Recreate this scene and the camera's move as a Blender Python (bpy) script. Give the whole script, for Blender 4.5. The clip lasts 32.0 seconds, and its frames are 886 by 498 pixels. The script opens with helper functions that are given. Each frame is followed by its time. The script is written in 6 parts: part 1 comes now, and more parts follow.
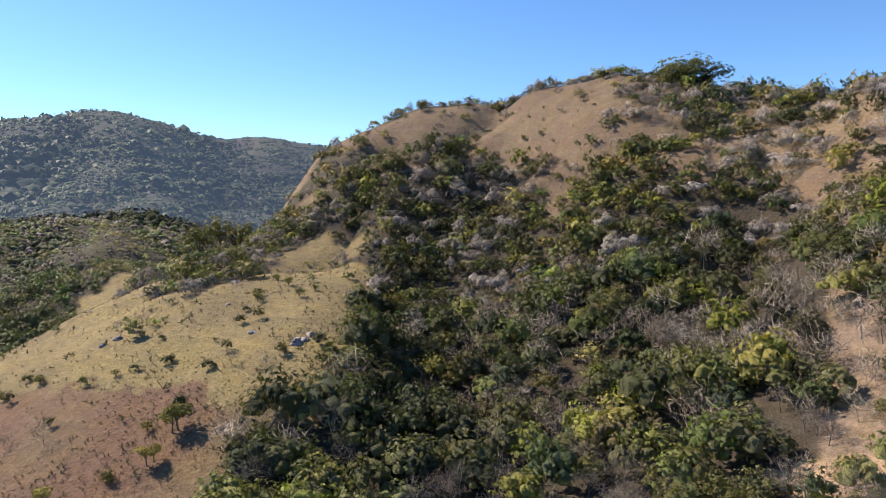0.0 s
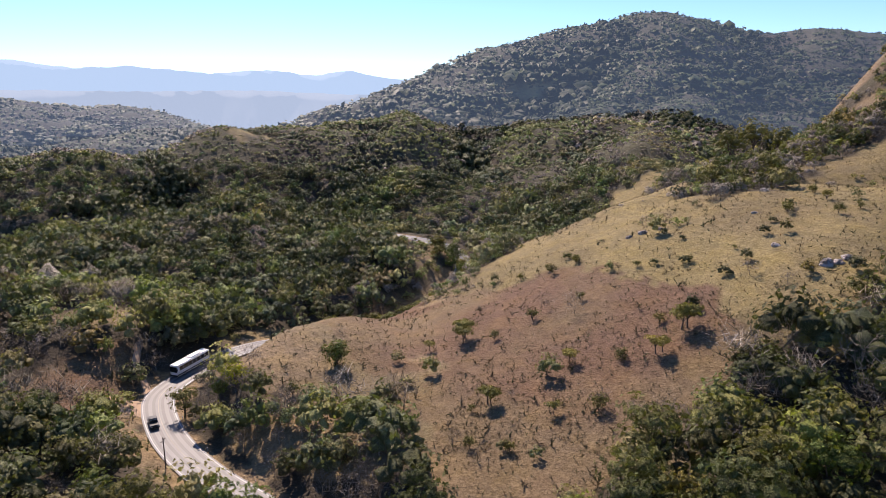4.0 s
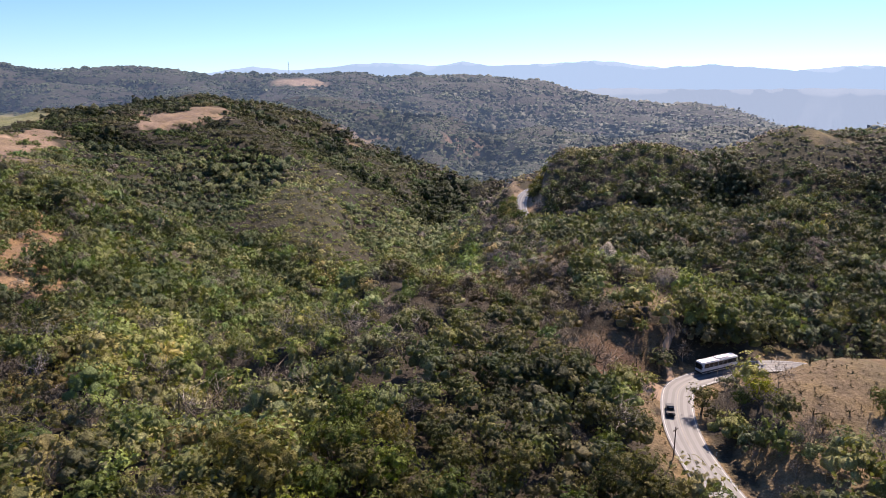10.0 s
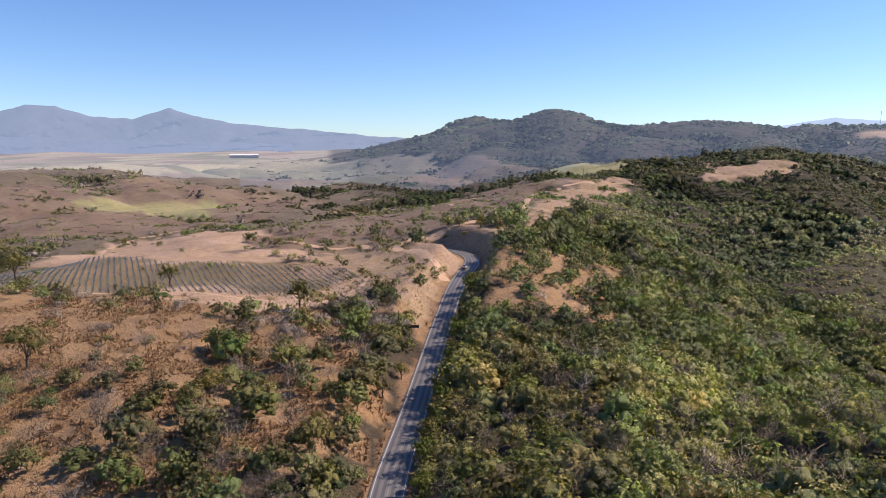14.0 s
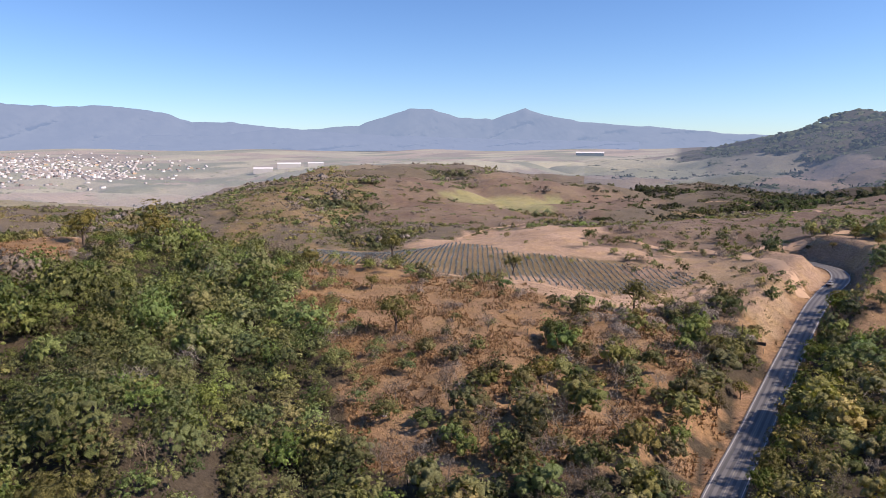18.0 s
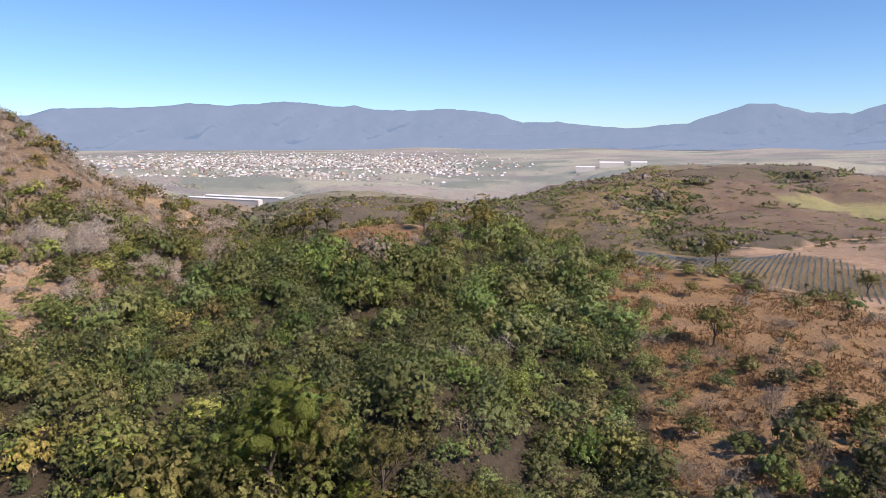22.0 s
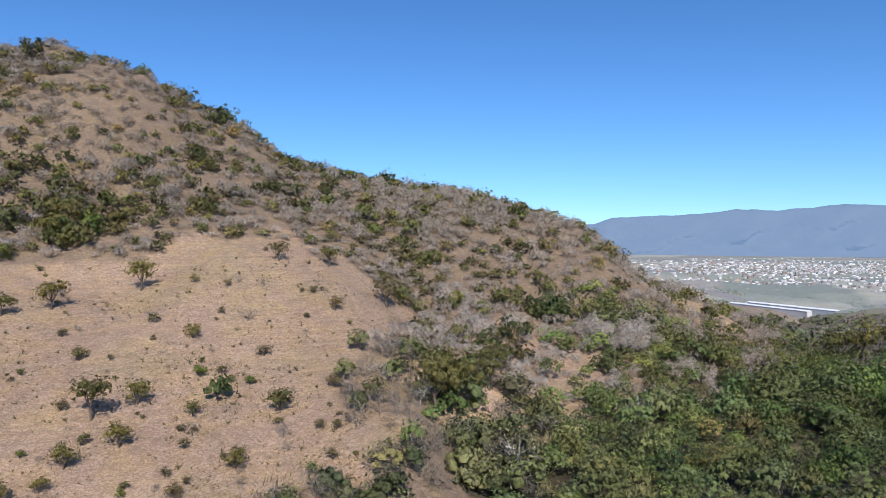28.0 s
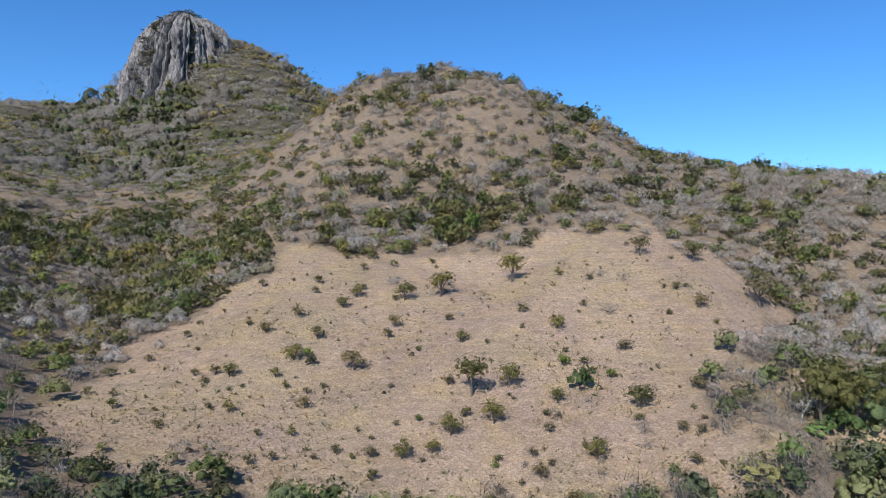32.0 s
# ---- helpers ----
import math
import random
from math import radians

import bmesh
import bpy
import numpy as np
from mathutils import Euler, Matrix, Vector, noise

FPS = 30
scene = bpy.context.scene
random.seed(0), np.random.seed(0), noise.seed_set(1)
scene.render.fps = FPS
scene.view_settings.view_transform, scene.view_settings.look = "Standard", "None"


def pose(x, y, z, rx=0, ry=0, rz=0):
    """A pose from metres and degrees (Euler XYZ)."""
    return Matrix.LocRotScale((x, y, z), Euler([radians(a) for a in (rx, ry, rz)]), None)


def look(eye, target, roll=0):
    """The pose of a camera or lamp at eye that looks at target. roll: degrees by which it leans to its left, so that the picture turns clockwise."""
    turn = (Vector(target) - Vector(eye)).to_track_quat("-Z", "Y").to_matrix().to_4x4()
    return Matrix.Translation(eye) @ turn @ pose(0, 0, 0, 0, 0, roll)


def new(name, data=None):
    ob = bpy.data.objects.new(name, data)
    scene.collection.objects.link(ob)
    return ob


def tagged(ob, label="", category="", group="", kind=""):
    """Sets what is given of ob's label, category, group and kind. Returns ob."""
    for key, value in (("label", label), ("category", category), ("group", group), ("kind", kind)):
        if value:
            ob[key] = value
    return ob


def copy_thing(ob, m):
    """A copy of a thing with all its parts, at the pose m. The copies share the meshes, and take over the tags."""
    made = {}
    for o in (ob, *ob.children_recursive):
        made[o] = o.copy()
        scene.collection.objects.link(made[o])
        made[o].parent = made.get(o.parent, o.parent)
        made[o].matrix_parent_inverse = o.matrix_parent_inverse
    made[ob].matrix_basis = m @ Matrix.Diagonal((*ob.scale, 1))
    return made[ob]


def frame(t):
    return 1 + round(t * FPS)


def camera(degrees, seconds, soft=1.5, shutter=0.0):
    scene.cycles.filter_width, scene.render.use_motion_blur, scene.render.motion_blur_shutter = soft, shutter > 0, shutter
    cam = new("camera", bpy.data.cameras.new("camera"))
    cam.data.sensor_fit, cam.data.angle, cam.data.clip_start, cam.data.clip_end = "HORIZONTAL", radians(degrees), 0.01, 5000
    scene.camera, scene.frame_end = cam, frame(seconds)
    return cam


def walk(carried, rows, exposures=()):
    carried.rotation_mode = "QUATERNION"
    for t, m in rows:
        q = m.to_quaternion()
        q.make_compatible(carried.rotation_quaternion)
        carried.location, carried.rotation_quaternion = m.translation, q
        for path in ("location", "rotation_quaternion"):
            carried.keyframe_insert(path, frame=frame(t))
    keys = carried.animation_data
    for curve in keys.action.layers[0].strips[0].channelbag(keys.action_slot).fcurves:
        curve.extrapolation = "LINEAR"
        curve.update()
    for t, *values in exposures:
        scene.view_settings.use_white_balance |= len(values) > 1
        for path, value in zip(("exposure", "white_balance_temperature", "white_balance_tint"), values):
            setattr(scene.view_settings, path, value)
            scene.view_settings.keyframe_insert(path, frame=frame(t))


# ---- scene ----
# ---- camera: it hovers in one place and turns ----
EYE = Vector((0, 0, 70))
cam = camera(66.76, 32.0, soft=0.3)
# seconds, heading, tilt, roll in degrees
TURNS = (
    (0, -0.00, -4.81, 0.05), (0.5, 4.29, -5.53, 0.03), (1, 9.19, -5.47, -0.07), (1.5, 15.92, -5.73, -0.13),
    (2, 22.67, -7.71, -0.00), (2.5, 29.38, -11.33, -0.02), (3, 35.37, -13.04, -0.19), (3.5, 39.65, -13.11, -0.23),
    (5.5, 52.82, -13.02, -0.10), (6, 57.10, -13.03, -0.05), (6.5, 61.08, -13.04, -0.02), (7, 65.19, -13.01, -0.00),
    (7.5, 69.62, -13.03, -0.00), (8, 74.07, -13.04, 0.01), (8.5, 78.54, -13.06, -0.01), (9, 82.95, -13.06, -0.01),
    (9.5, 86.90, -13.07, 0.06), (10, 88.38, -13.08, 0.00), (10.5, 89.62, -13.08, 0.01), (11, 92.72, -13.09, -0.02),
    (11.5, 97.53, -13.09, 0.01), (12, 102.29, -12.07, -0.09), (12.5, 106.60, -9.61, -0.00), (13, 115.55, -7.94, 0.01),
    (13.5, 125.74, -8.15, -0.05), (14, 133.49, -8.75, 0.05), (14.5, 136.21, -8.76, 0.00), (16.5, 148.73, -8.84, 0.07),
    (17, 152.72, -8.88, 0.03), (17.5, 156.96, -8.94, 0.06), (18, 162.05, -8.94, 0.03), (18.5, 166.47, -8.97, 0.08),
    (19, 168.94, -8.99, 0.04), (19.5, 172.49, -9.01, 0.04), (20, 176.40, -8.99, -0.01), (20.5, 179.72, -8.99, -0.07),
    (21, 183.93, -9.00, -0.10), (21.5, 187.67, -9.01, -0.14), (22, 188.84, -9.00, -0.17), (22.5, 190.04, -9.02, -0.14),
    (23, 193.17, -9.03, -0.13), (23.5, 197.31, -9.06, -0.06), (24, 201.49, -9.06, -0.06), (24.5, 205.72, -9.43, -0.01),
    (25, 209.91, -9.71, -0.04), (25.5, 213.74, -8.53, -0.02), (26, 217.52, -5.02, 0.03), (26.5, 221.26, -1.68, 0.12),
    (28.5, 236.24, -0.47, 0.10), (29, 239.52, -0.52, -0.04), (29.5, 242.14, -0.56, -0.05), (30, 244.58, -0.58, -0.09),
    (30.5, 248.28, -0.64, -0.15), (31, 253.05, -0.65, -0.11), (31.5, 257.86, -0.62, 0.00), (32, 262.70, -0.66, -0.01),
)


def facing(turn, tilt):
    a, b = radians(turn), radians(tilt)
    return EYE + Vector((math.cos(a) * math.cos(b), math.sin(a) * math.cos(b), math.sin(b))) * 100


walk(cam, [(t, look(EYE, facing(turn, tilt), roll)) for t, turn, tilt, roll in TURNS],
     exposures=((0.0, 0.5, 6800, 18), (2.0, 0.4, 6950, 21), (3.0, 0.37, 6950, 25), (6.0, 0.35, 6850, 26), (14.0, 0.23, 6950, 27), (23.0, 0.17, 6800, 22), (28.0, 0.0, 5950, 14), (32.0, 0.06, 5550, 8)))

# ---- light ----
SUN_TURN, SUN_HEIGHT = 60.0, 41.0
world = bpy.data.worlds.new("sky")
scene.world = world
world.use_nodes = True
nodes, links = world.node_tree.nodes, world.node_tree.links
sky = nodes.new("ShaderNodeTexSky")
sky.sky_type, sky.sun_disc = "NISHITA", False
sky.sun_elevation, sky.sun_rotation = radians(SUN_HEIGHT), radians(90 - SUN_TURN)
sky.altitude, sky.air_density, sky.dust_density, sky.ozone_density = 1500, 1.0, 0.4, 1.8
nodes["Background"].inputs["Strength"].default_value = 0.112
clear_air = nodes.new("ShaderNodeVectorMath")
clear_air.operation = "MULTIPLY"
clear_air.inputs[1].default_value = (0.73, 1.0, 1.24)
links.new(sky.outputs["Color"], clear_air.inputs[0])
deeper = nodes.new("ShaderNodeHueSaturation")
deeper.inputs["Saturation"].default_value = 1.055
links.new(clear_air.outputs[0], deeper.inputs["Color"])
links.new(deeper.outputs["Color"], nodes["Background"].inputs["Color"])
sun_data = bpy.data.lights.new("sun", "SUN")
sun_data.energy, sun_data.angle, sun_data.color = 5.35, radians(0.55), (1.0, 0.91, 0.77)
sun = new("sun", sun_data)
_dir = Vector((math.cos(radians(SUN_TURN)) * math.cos(radians(SUN_HEIGHT)), math.sin(radians(SUN_TURN)) * math.cos(radians(SUN_HEIGHT)), math.sin(radians(SUN_HEIGHT))))
sun.matrix_world = look(_dir * 900, (0, 0, 0))

# ---- materials ----


def material(name, rough=0.8):
    m = bpy.data.materials.new(name)
    m.use_nodes = True
    b = m.node_tree.nodes["Principled BSDF"]
    b.inputs["Roughness"].default_value = rough
    b.inputs["Specular IOR Level"].default_value = 0.25
    return m, m.node_tree.nodes, m.node_tree.links, b


def math_node(N, L, op, a, b, clamp=False):
    n = N.new("ShaderNodeMath")
    n.operation, n.use_clamp = op, clamp
    for k, v in enumerate((a, b)):
        if isinstance(v, (int, float)):
            n.inputs[k].default_value = v
        else:
            L.new(v, n.inputs[k])
    return n.outputs[0]


def noise_node(N, L, scale, detail=3.0, rough=0.6, vector=None):
    n = N.new("ShaderNodeTexNoise")
    n.inputs["Scale"].default_value, n.inputs["Detail"].default_value, n.inputs["Roughness"].default_value = scale, detail, rough
    if vector is None:
        g = N.new("ShaderNodeNewGeometry")
        vector = g.outputs["Position"]
    L.new(vector, n.inputs["Vector"])
    return n.outputs["Fac"]


def mix_color(N, L, mode, fac, a, b):
    n = N.new("ShaderNodeMix")
    n.data_type, n.blend_type = "RGBA", mode
    for sock, v in ((n.inputs[0], fac), (n.inputs[6], a), (n.inputs[7], b)):
        if isinstance(v, (int, float)):
            sock.default_value = v
        elif isinstance(v, tuple):
            sock.default_value = (*v, 1)
        else:
            L.new(v, sock)
    return n.outputs[2]


def ramp(N, L, fac, *stops):
    n = N.new("ShaderNodeValToRGB")
    e = n.color_ramp.elements
    while len(e) < len(stops):
        e.new(0.5)
    for k, (p, c) in enumerate(stops):
        e[k].position, e[k].color = p, (*c, 1)
    L.new(fac, n.inputs[0])
    return n.outputs[0]


def scaled(N, L, color, value):
    """A colour times a number."""
    n = N.new("ShaderNodeVectorMath")
    n.operation = "SCALE"
    L.new(color, n.inputs[0])
    if isinstance(value, (int, float)):
        n.inputs[3].default_value = value
    else:
        L.new(value, n.inputs[3])
    return n.outputs[0]


def bump(N, L, b, height, strength, distance):
    n = N.new("ShaderNodeBump")
    n.inputs["Strength"].default_value, n.inputs["Distance"].default_value = strength, distance
    L.new(height, n.inputs["Height"])
    L.new(n.outputs[0], b.inputs["Normal"])


def attribute(N, name):
    n = N.new("ShaderNodeAttribute")
    n.attribute_name = name
    return n.outputs["Color"]


def plain(name, color, rough=0.7, vary=0.25, scale=2.0, metal=0.0, relief=0.0):
    """A surface of one colour with grain and stains."""
    m, N, L, b = material(name, rough)
    k = math_node(N, L, "ADD", math_node(N, L, "MULTIPLY", noise_node(N, L, scale), 1.2 * vary), math_node(N, L, "MULTIPLY", noise_node(N, L, scale * 9), 0.8 * vary))
    v = math_node(N, L, "ADD", k, 1 - vary)
    rgb = N.new("ShaderNodeRGB")
    rgb.outputs[0].default_value = (*color, 1)
    L.new(scaled(N, L, rgb.outputs[0], v), b.inputs["Base Color"])
    b.inputs["Metallic"].default_value = metal
    if relief:
        bump(N, L, b, noise_node(N, L, scale * 4), 0.6, relief)
    return m


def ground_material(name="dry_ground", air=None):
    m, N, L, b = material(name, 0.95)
    # air: haze painted on far ground as emission
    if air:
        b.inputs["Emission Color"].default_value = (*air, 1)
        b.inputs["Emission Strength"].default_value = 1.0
    base = attribute(N, "cover")
    big, mid, fine = noise_node(N, L, 0.03, 4), noise_node(N, L, 0.25, 4, 0.7), noise_node(N, L, 1.6, 3, 0.7)
    v = math_node(N, L, "ADD", math_node(N, L, "MULTIPLY", big, 0.5), math_node(N, L, "MULTIPLY", mid, 0.75))
    v = math_node(N, L, "ADD", v, math_node(N, L, "MULTIPLY", fine, 0.65))
    v = math_node(N, L, "ADD", v, 0.05)
    # cattle steps along the contour
    g = N.new("ShaderNodeNewGeometry")
    sep = N.new("ShaderNodeSeparateXYZ")
    L.new(g.outputs["Position"], sep.inputs[0])
    step = math_node(N, L, "SINE", math_node(N, L, "ADD", math_node(N, L, "MULTIPLY", sep.outputs[2], 5.2), math_node(N, L, "MULTIPLY", mid, 16.0)), 0)
    v = math_node(N, L, "ADD", v, math_node(N, L, "MULTIPLY", step, 0.05))
    # tufts and bare flecks
    fleck = ramp(N, L, noise_node(N, L, 0.7, 5, 0.75), (0.42, (1.06, 1.06, 1.06)), (0.5, (0.5, 0.48, 0.42)), (0.56, (1.06, 1.06, 1.06)))
    # straw on some patches, greyer soil on others
    straw = ramp(N, L, noise_node(N, L, 0.11, 5, 0.7), (0.38, (0.93, 0.94, 1.0)), (0.5, (1.0, 1.0, 1.0)), (0.64, (1.07, 1.06, 0.92)))
    c = mix_color(N, L, "MULTIPLY", 0.7, scaled(N, L, base, v), fleck)
    c = mix_color(N, L, "MULTIPLY", 1.0, c, straw)
    L.new(c, b.inputs["Base Color"])
    bump(N, L, b, math_node(N, L, "ADD", mid, math_node(N, L, "MULTIPLY", fine, 0.5)), 0.9, 0.8)
    return m


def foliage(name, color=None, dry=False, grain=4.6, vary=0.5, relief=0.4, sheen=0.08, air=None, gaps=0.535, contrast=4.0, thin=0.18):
    """Leaves. With no colour given, the mesh carries the tone of each tree. air: haze painted on far leaves as
    emission.
    """
    m, N, L, b = material(name, 0.5)
    b.inputs["Specular IOR Level"].default_value = sheen
    if color is None:
        base = attribute(N, "tone")
    else:
        info = N.new("ShaderNodeObjectInfo")
        base = ramp(N, L, info.outputs["Random"], (0.0, tuple(0.72 * c for c in color)), (0.5, color), (1.0, (color[0] * 1.35, color[1] * 1.2, color[2] * 1.0)))
    fine = noise_node(N, L, grain, 3, 0.75)
    speck = math_node(N, L, "MAXIMUM", math_node(N, L, "SUBTRACT", math_node(N, L, "MULTIPLY", fine, contrast), 0.5 * contrast - 1.0), 0.1)
    g = N.new("ShaderNodeNewGeometry")
    v = math_node(N, L, "MULTIPLY", speck, math_node(N, L, "ADD", math_node(N, L, "MULTIPLY", g.outputs["Random Per Island"], vary), 1 - vary / 2))
    c = scaled(N, L, base, v)
    L.new(c, b.inputs["Base Color"])
    bump(N, L, b, noise_node(N, L, grain * 0.8, 3, 0.75), 1.0, relief)
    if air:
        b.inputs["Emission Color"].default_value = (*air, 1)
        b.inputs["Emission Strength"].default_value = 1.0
    elif not dry:
        t = N.new("ShaderNodeBsdfTranslucent")
        L.new(mix_color(N, L, "MULTIPLY", 1.0, c, (1.3, 1.5, 0.6)), t.inputs["Color"])
        s = N.new("ShaderNodeMixShader")
        s.inputs[0].default_value = thin
        L.new(b.outputs[0], s.inputs[1])
        L.new(t.outputs[0], s.inputs[2])
        L.new(s.outputs[0], N["Material Output"].inputs["Surface"])
        if gaps:
            # gaps between the leaves of a spray
            cut = N.new("ShaderNodeMixShader")
            L.new(math_node(N, L, "GREATER_THAN", noise_node(N, L, grain * 0.87, 3, 0.7), gaps), cut.inputs[0])
            L.new(s.outputs[0], cut.inputs[1])
            L.new(N.new("ShaderNodeBsdfTransparent").outputs[0], cut.inputs[2])
            L.new(cut.outputs[0], N["Material Output"].inputs["Surface"])
    return m


def twig_lattice(name, color=None):
    """The net of bare twigs round a leafless crown: thin forking lines with air between."""
    m, N, L, b = material(name, 0.85)
    b.inputs["Specular IOR Level"].default_value = 0.1
    if color is None:
        base = attribute(N, "tone")
    else:
        info = N.new("ShaderNodeObjectInfo")
        base = ramp(N, L, info.outputs["Random"], (0.0, tuple(0.75 * c for c in color)), (1.0, tuple(1.25 * c for c in color)))
    L.new(scaled(N, L, base, math_node(N, L, "ADD", math_node(N, L, "MULTIPLY", noise_node(N, L, 1.2, 3), 2.0), 0.1)), b.inputs["Base Color"])
    g = N.new("ShaderNodeNewGeometry")
    wob = N.new("ShaderNodeTexNoise")
    wob.inputs["Scale"].default_value = 1.7
    L.new(g.outputs["Position"], wob.inputs["Vector"])
    bent = N.new("ShaderNodeVectorMath")
    bent.operation = "MULTIPLY_ADD"
    L.new(wob.outputs["Color"], bent.inputs[0])
    bent.inputs[1].default_value = (0.9, 0.9, 0.9)
    L.new(g.outputs["Position"], bent.inputs[2])
    near_edge = []
    for scale, thick in ((0.9, 0.026), (2.1, 0.036)):
        v = N.new("ShaderNodeTexVoronoi")
        v.feature = "DISTANCE_TO_EDGE"
        v.inputs["Scale"].default_value = scale
        L.new(bent.outputs[0], v.inputs["Vector"])
        near_edge.append(math_node(N, L, "GREATER_THAN", v.outputs["Distance"], thick))
    cut = N.new("ShaderNodeMixShader")
    L.new(math_node(N, L, "MULTIPLY", near_edge[0], near_edge[1]), cut.inputs[0])
    L.new(b.outputs[0], cut.inputs[1])
    L.new(N.new("ShaderNodeBsdfTransparent").outputs[0], cut.inputs[2])
    L.new(cut.outputs[0], N["Material Output"].inputs["Surface"])
    return m


def asphalt_material(name="worn_asphalt", k=1.0):
    m, N, L, b = material(name, 0.55)
    b.inputs["Specular IOR Level"].default_value = 0.32
    g = N.new("ShaderNodeNewGeometry")
    v = math_node(N, L, "ADD", math_node(N, L, "MULTIPLY", noise_node(N, L, 0.15, 4), 0.09), math_node(N, L, "MULTIPLY", noise_node(N, L, 6, 4, 0.8), 0.08))
    c = ramp(N, L, v, (0.0, (0.088 * k, 0.088 * k, 0.088 * k)), (0.17, (0.225 * k, 0.222 * k, 0.218 * k)))
    L.new(c, b.inputs["Base Color"])
    bump(N, L, b, noise_node(N, L, 14, 3), 0.4, 0.02)
    return m


def rock_material(name="weathered_rock", gain=0.5):
    m, N, L, b = material(name, 0.9)
    g = N.new("ShaderNodeNewGeometry")
    s = N.new("ShaderNodeMapping")
    s.inputs["Scale"].default_value = (1, 1, 0.4)
    L.new(g.outputs["Position"], s.inputs["Vector"])
    stain = noise_node(N, L, 0.05, 5, 0.7, s.outputs[0])
    c = ramp(N, L, stain, (0.34, (0.07, 0.062, 0.06)), (0.45, (0.19, 0.17, 0.16)), (0.56, (0.31, 0.275, 0.25)), (0.7, (0.2, 0.16, 0.14)))
    grit = noise_node(N, L, 0.5, 5, 0.75, s.outputs[0])
    v = N.new("ShaderNodeTexVoronoi")
    v.feature = "DISTANCE_TO_EDGE"
    v.inputs["Scale"].default_value = 0.16
    warp_by = N.new("ShaderNodeVectorMath")
    warp_by.operation = "MULTIPLY_ADD"
    wob = N.new("ShaderNodeTexNoise")
    wob.inputs["Scale"].default_value = 0.2
    wob.inputs["Detail"].default_value = 4
    L.new(s.outputs[0], wob.inputs["Vector"])
    L.new(wob.outputs["Color"], warp_by.inputs[0])
    warp_by.inputs[1].default_value = (9, 9, 9)
    L.new(s.outputs[0], warp_by.inputs[2])
    L.new(warp_by.outputs[0], v.inputs["Vector"])
    crack = math_node(N, L, "MINIMUM", math_node(N, L, "MULTIPLY", v.outputs["Distance"], 9.0), 1.0)
    L.new(scaled(N, L, c, math_node(N, L, "MULTIPLY", math_node(N, L, "ADD", math_node(N, L, "MULTIPLY", grit, 1.6), gain - 0.3), math_node(N, L, "ADD", math_node(N, L, "MULTIPLY", crack, 0.45), 0.55))), b.inputs["Base Color"])
    bump(N, L, b, math_node(N, L, "ADD", math_node(N, L, "MULTIPLY", crack, 0.35), grit), 1.0, 2.5)
    return m


def haze_glow_material(name, color, glow, strength):
    """Far-off range: a dark base with blue haze painted on as emission."""
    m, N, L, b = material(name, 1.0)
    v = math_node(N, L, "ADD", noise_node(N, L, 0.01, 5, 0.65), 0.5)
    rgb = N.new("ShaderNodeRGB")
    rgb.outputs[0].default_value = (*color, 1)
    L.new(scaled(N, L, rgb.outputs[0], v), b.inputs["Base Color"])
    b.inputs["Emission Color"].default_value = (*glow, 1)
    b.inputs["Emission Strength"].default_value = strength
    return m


GROUND = ground_material()
# haze painted as a steady glow on the far hills, woods and plain
HAZE_GLOW_NEAR, HAZE_GLOW_FAR, HAZE_GLOW_PLAIN = (0.032, 0.05, 0.079), (0.045, 0.07, 0.112), (0.1, 0.122, 0.158)
GROUND_FAR = {"near": ground_material("far_hill_ground", HAZE_GLOW_NEAR), "far": ground_material("farther_hill_ground", HAZE_GLOW_FAR), "plain": ground_material("far_plain_ground", HAZE_GLOW_PLAIN)}
MASS = foliage("mixed_foliage", None, False, 5.5, 0.35, 0.4, 0.1, None, 0.6, 3.4, 0.17)
MIDDLE = foliage("mid_canopy", None, False, 4.6, 0.5, 0.5, 0.06, None, 0.545, 2.8, 0.14)
CANOPY = foliage("far_canopy", None, False, 2.6, 0.5, 0.8, 0.04, None, 0.57, 2.4, 0.12)
CANOPY_FAR = {k: foliage("canopy_" + k + "_with_haze_glow", None, True, 0.8, 0.25, 0.4, 0.02, air, 0, 1.5) for k, air in (("near", HAZE_GLOW_NEAR), ("far", HAZE_GLOW_FAR), ("plain", HAZE_GLOW_PLAIN))}
DRY_CANOPY = foliage("leafless_canopy", None, True, 1.1, 0.4, 1.0, 0.04)
BRANCHES = foliage("bare_branches", None, True, 0.9, 0.5, 0.2, 0.04, None, 0, 2.0)
MASS_DRY = foliage("leafless_scrub", None, True)
LEAF = {"olive": foliage("olive_leaves", (0.175, 0.165, 0.062)), "green": foliage("green_leaves", (0.12, 0.16, 0.045)),
        "bright": foliage("bright_leaves", (0.17, 0.22, 0.045)), "dark": foliage("dark_leaves", (0.115, 0.13, 0.055)),
        "brown": foliage("browned_leaves", (0.2, 0.165, 0.09)), "acacia": foliage("thorn_leaves", (0.27, 0.25, 0.09)),
        "vivid": foliage("vivid_yellow_leaves", (0.28, 0.3, 0.03)),
        "yellow": foliage("yellow_leaves", (0.24, 0.225, 0.05))}
TWIG = foliage("grey_twigs", (0.28, 0.245, 0.205), True)
LATTICE = twig_lattice("bare_twig_net")
BARK = plain("bark", (0.13, 0.1, 0.08), 0.95, 0.4, 3.0)
ASPHALT = asphalt_material()
ASPHALT_DARK = asphalt_material("tyre_polished_asphalt", 0.62)
LINE_WHITE = plain("road_paint_white", (0.5, 0.5, 0.48), 0.6, 0.3, 3.0)
LINE_YELLOW = plain("road_paint_yellow", (0.27, 0.25, 0.2), 0.6, 0.4, 3.0)
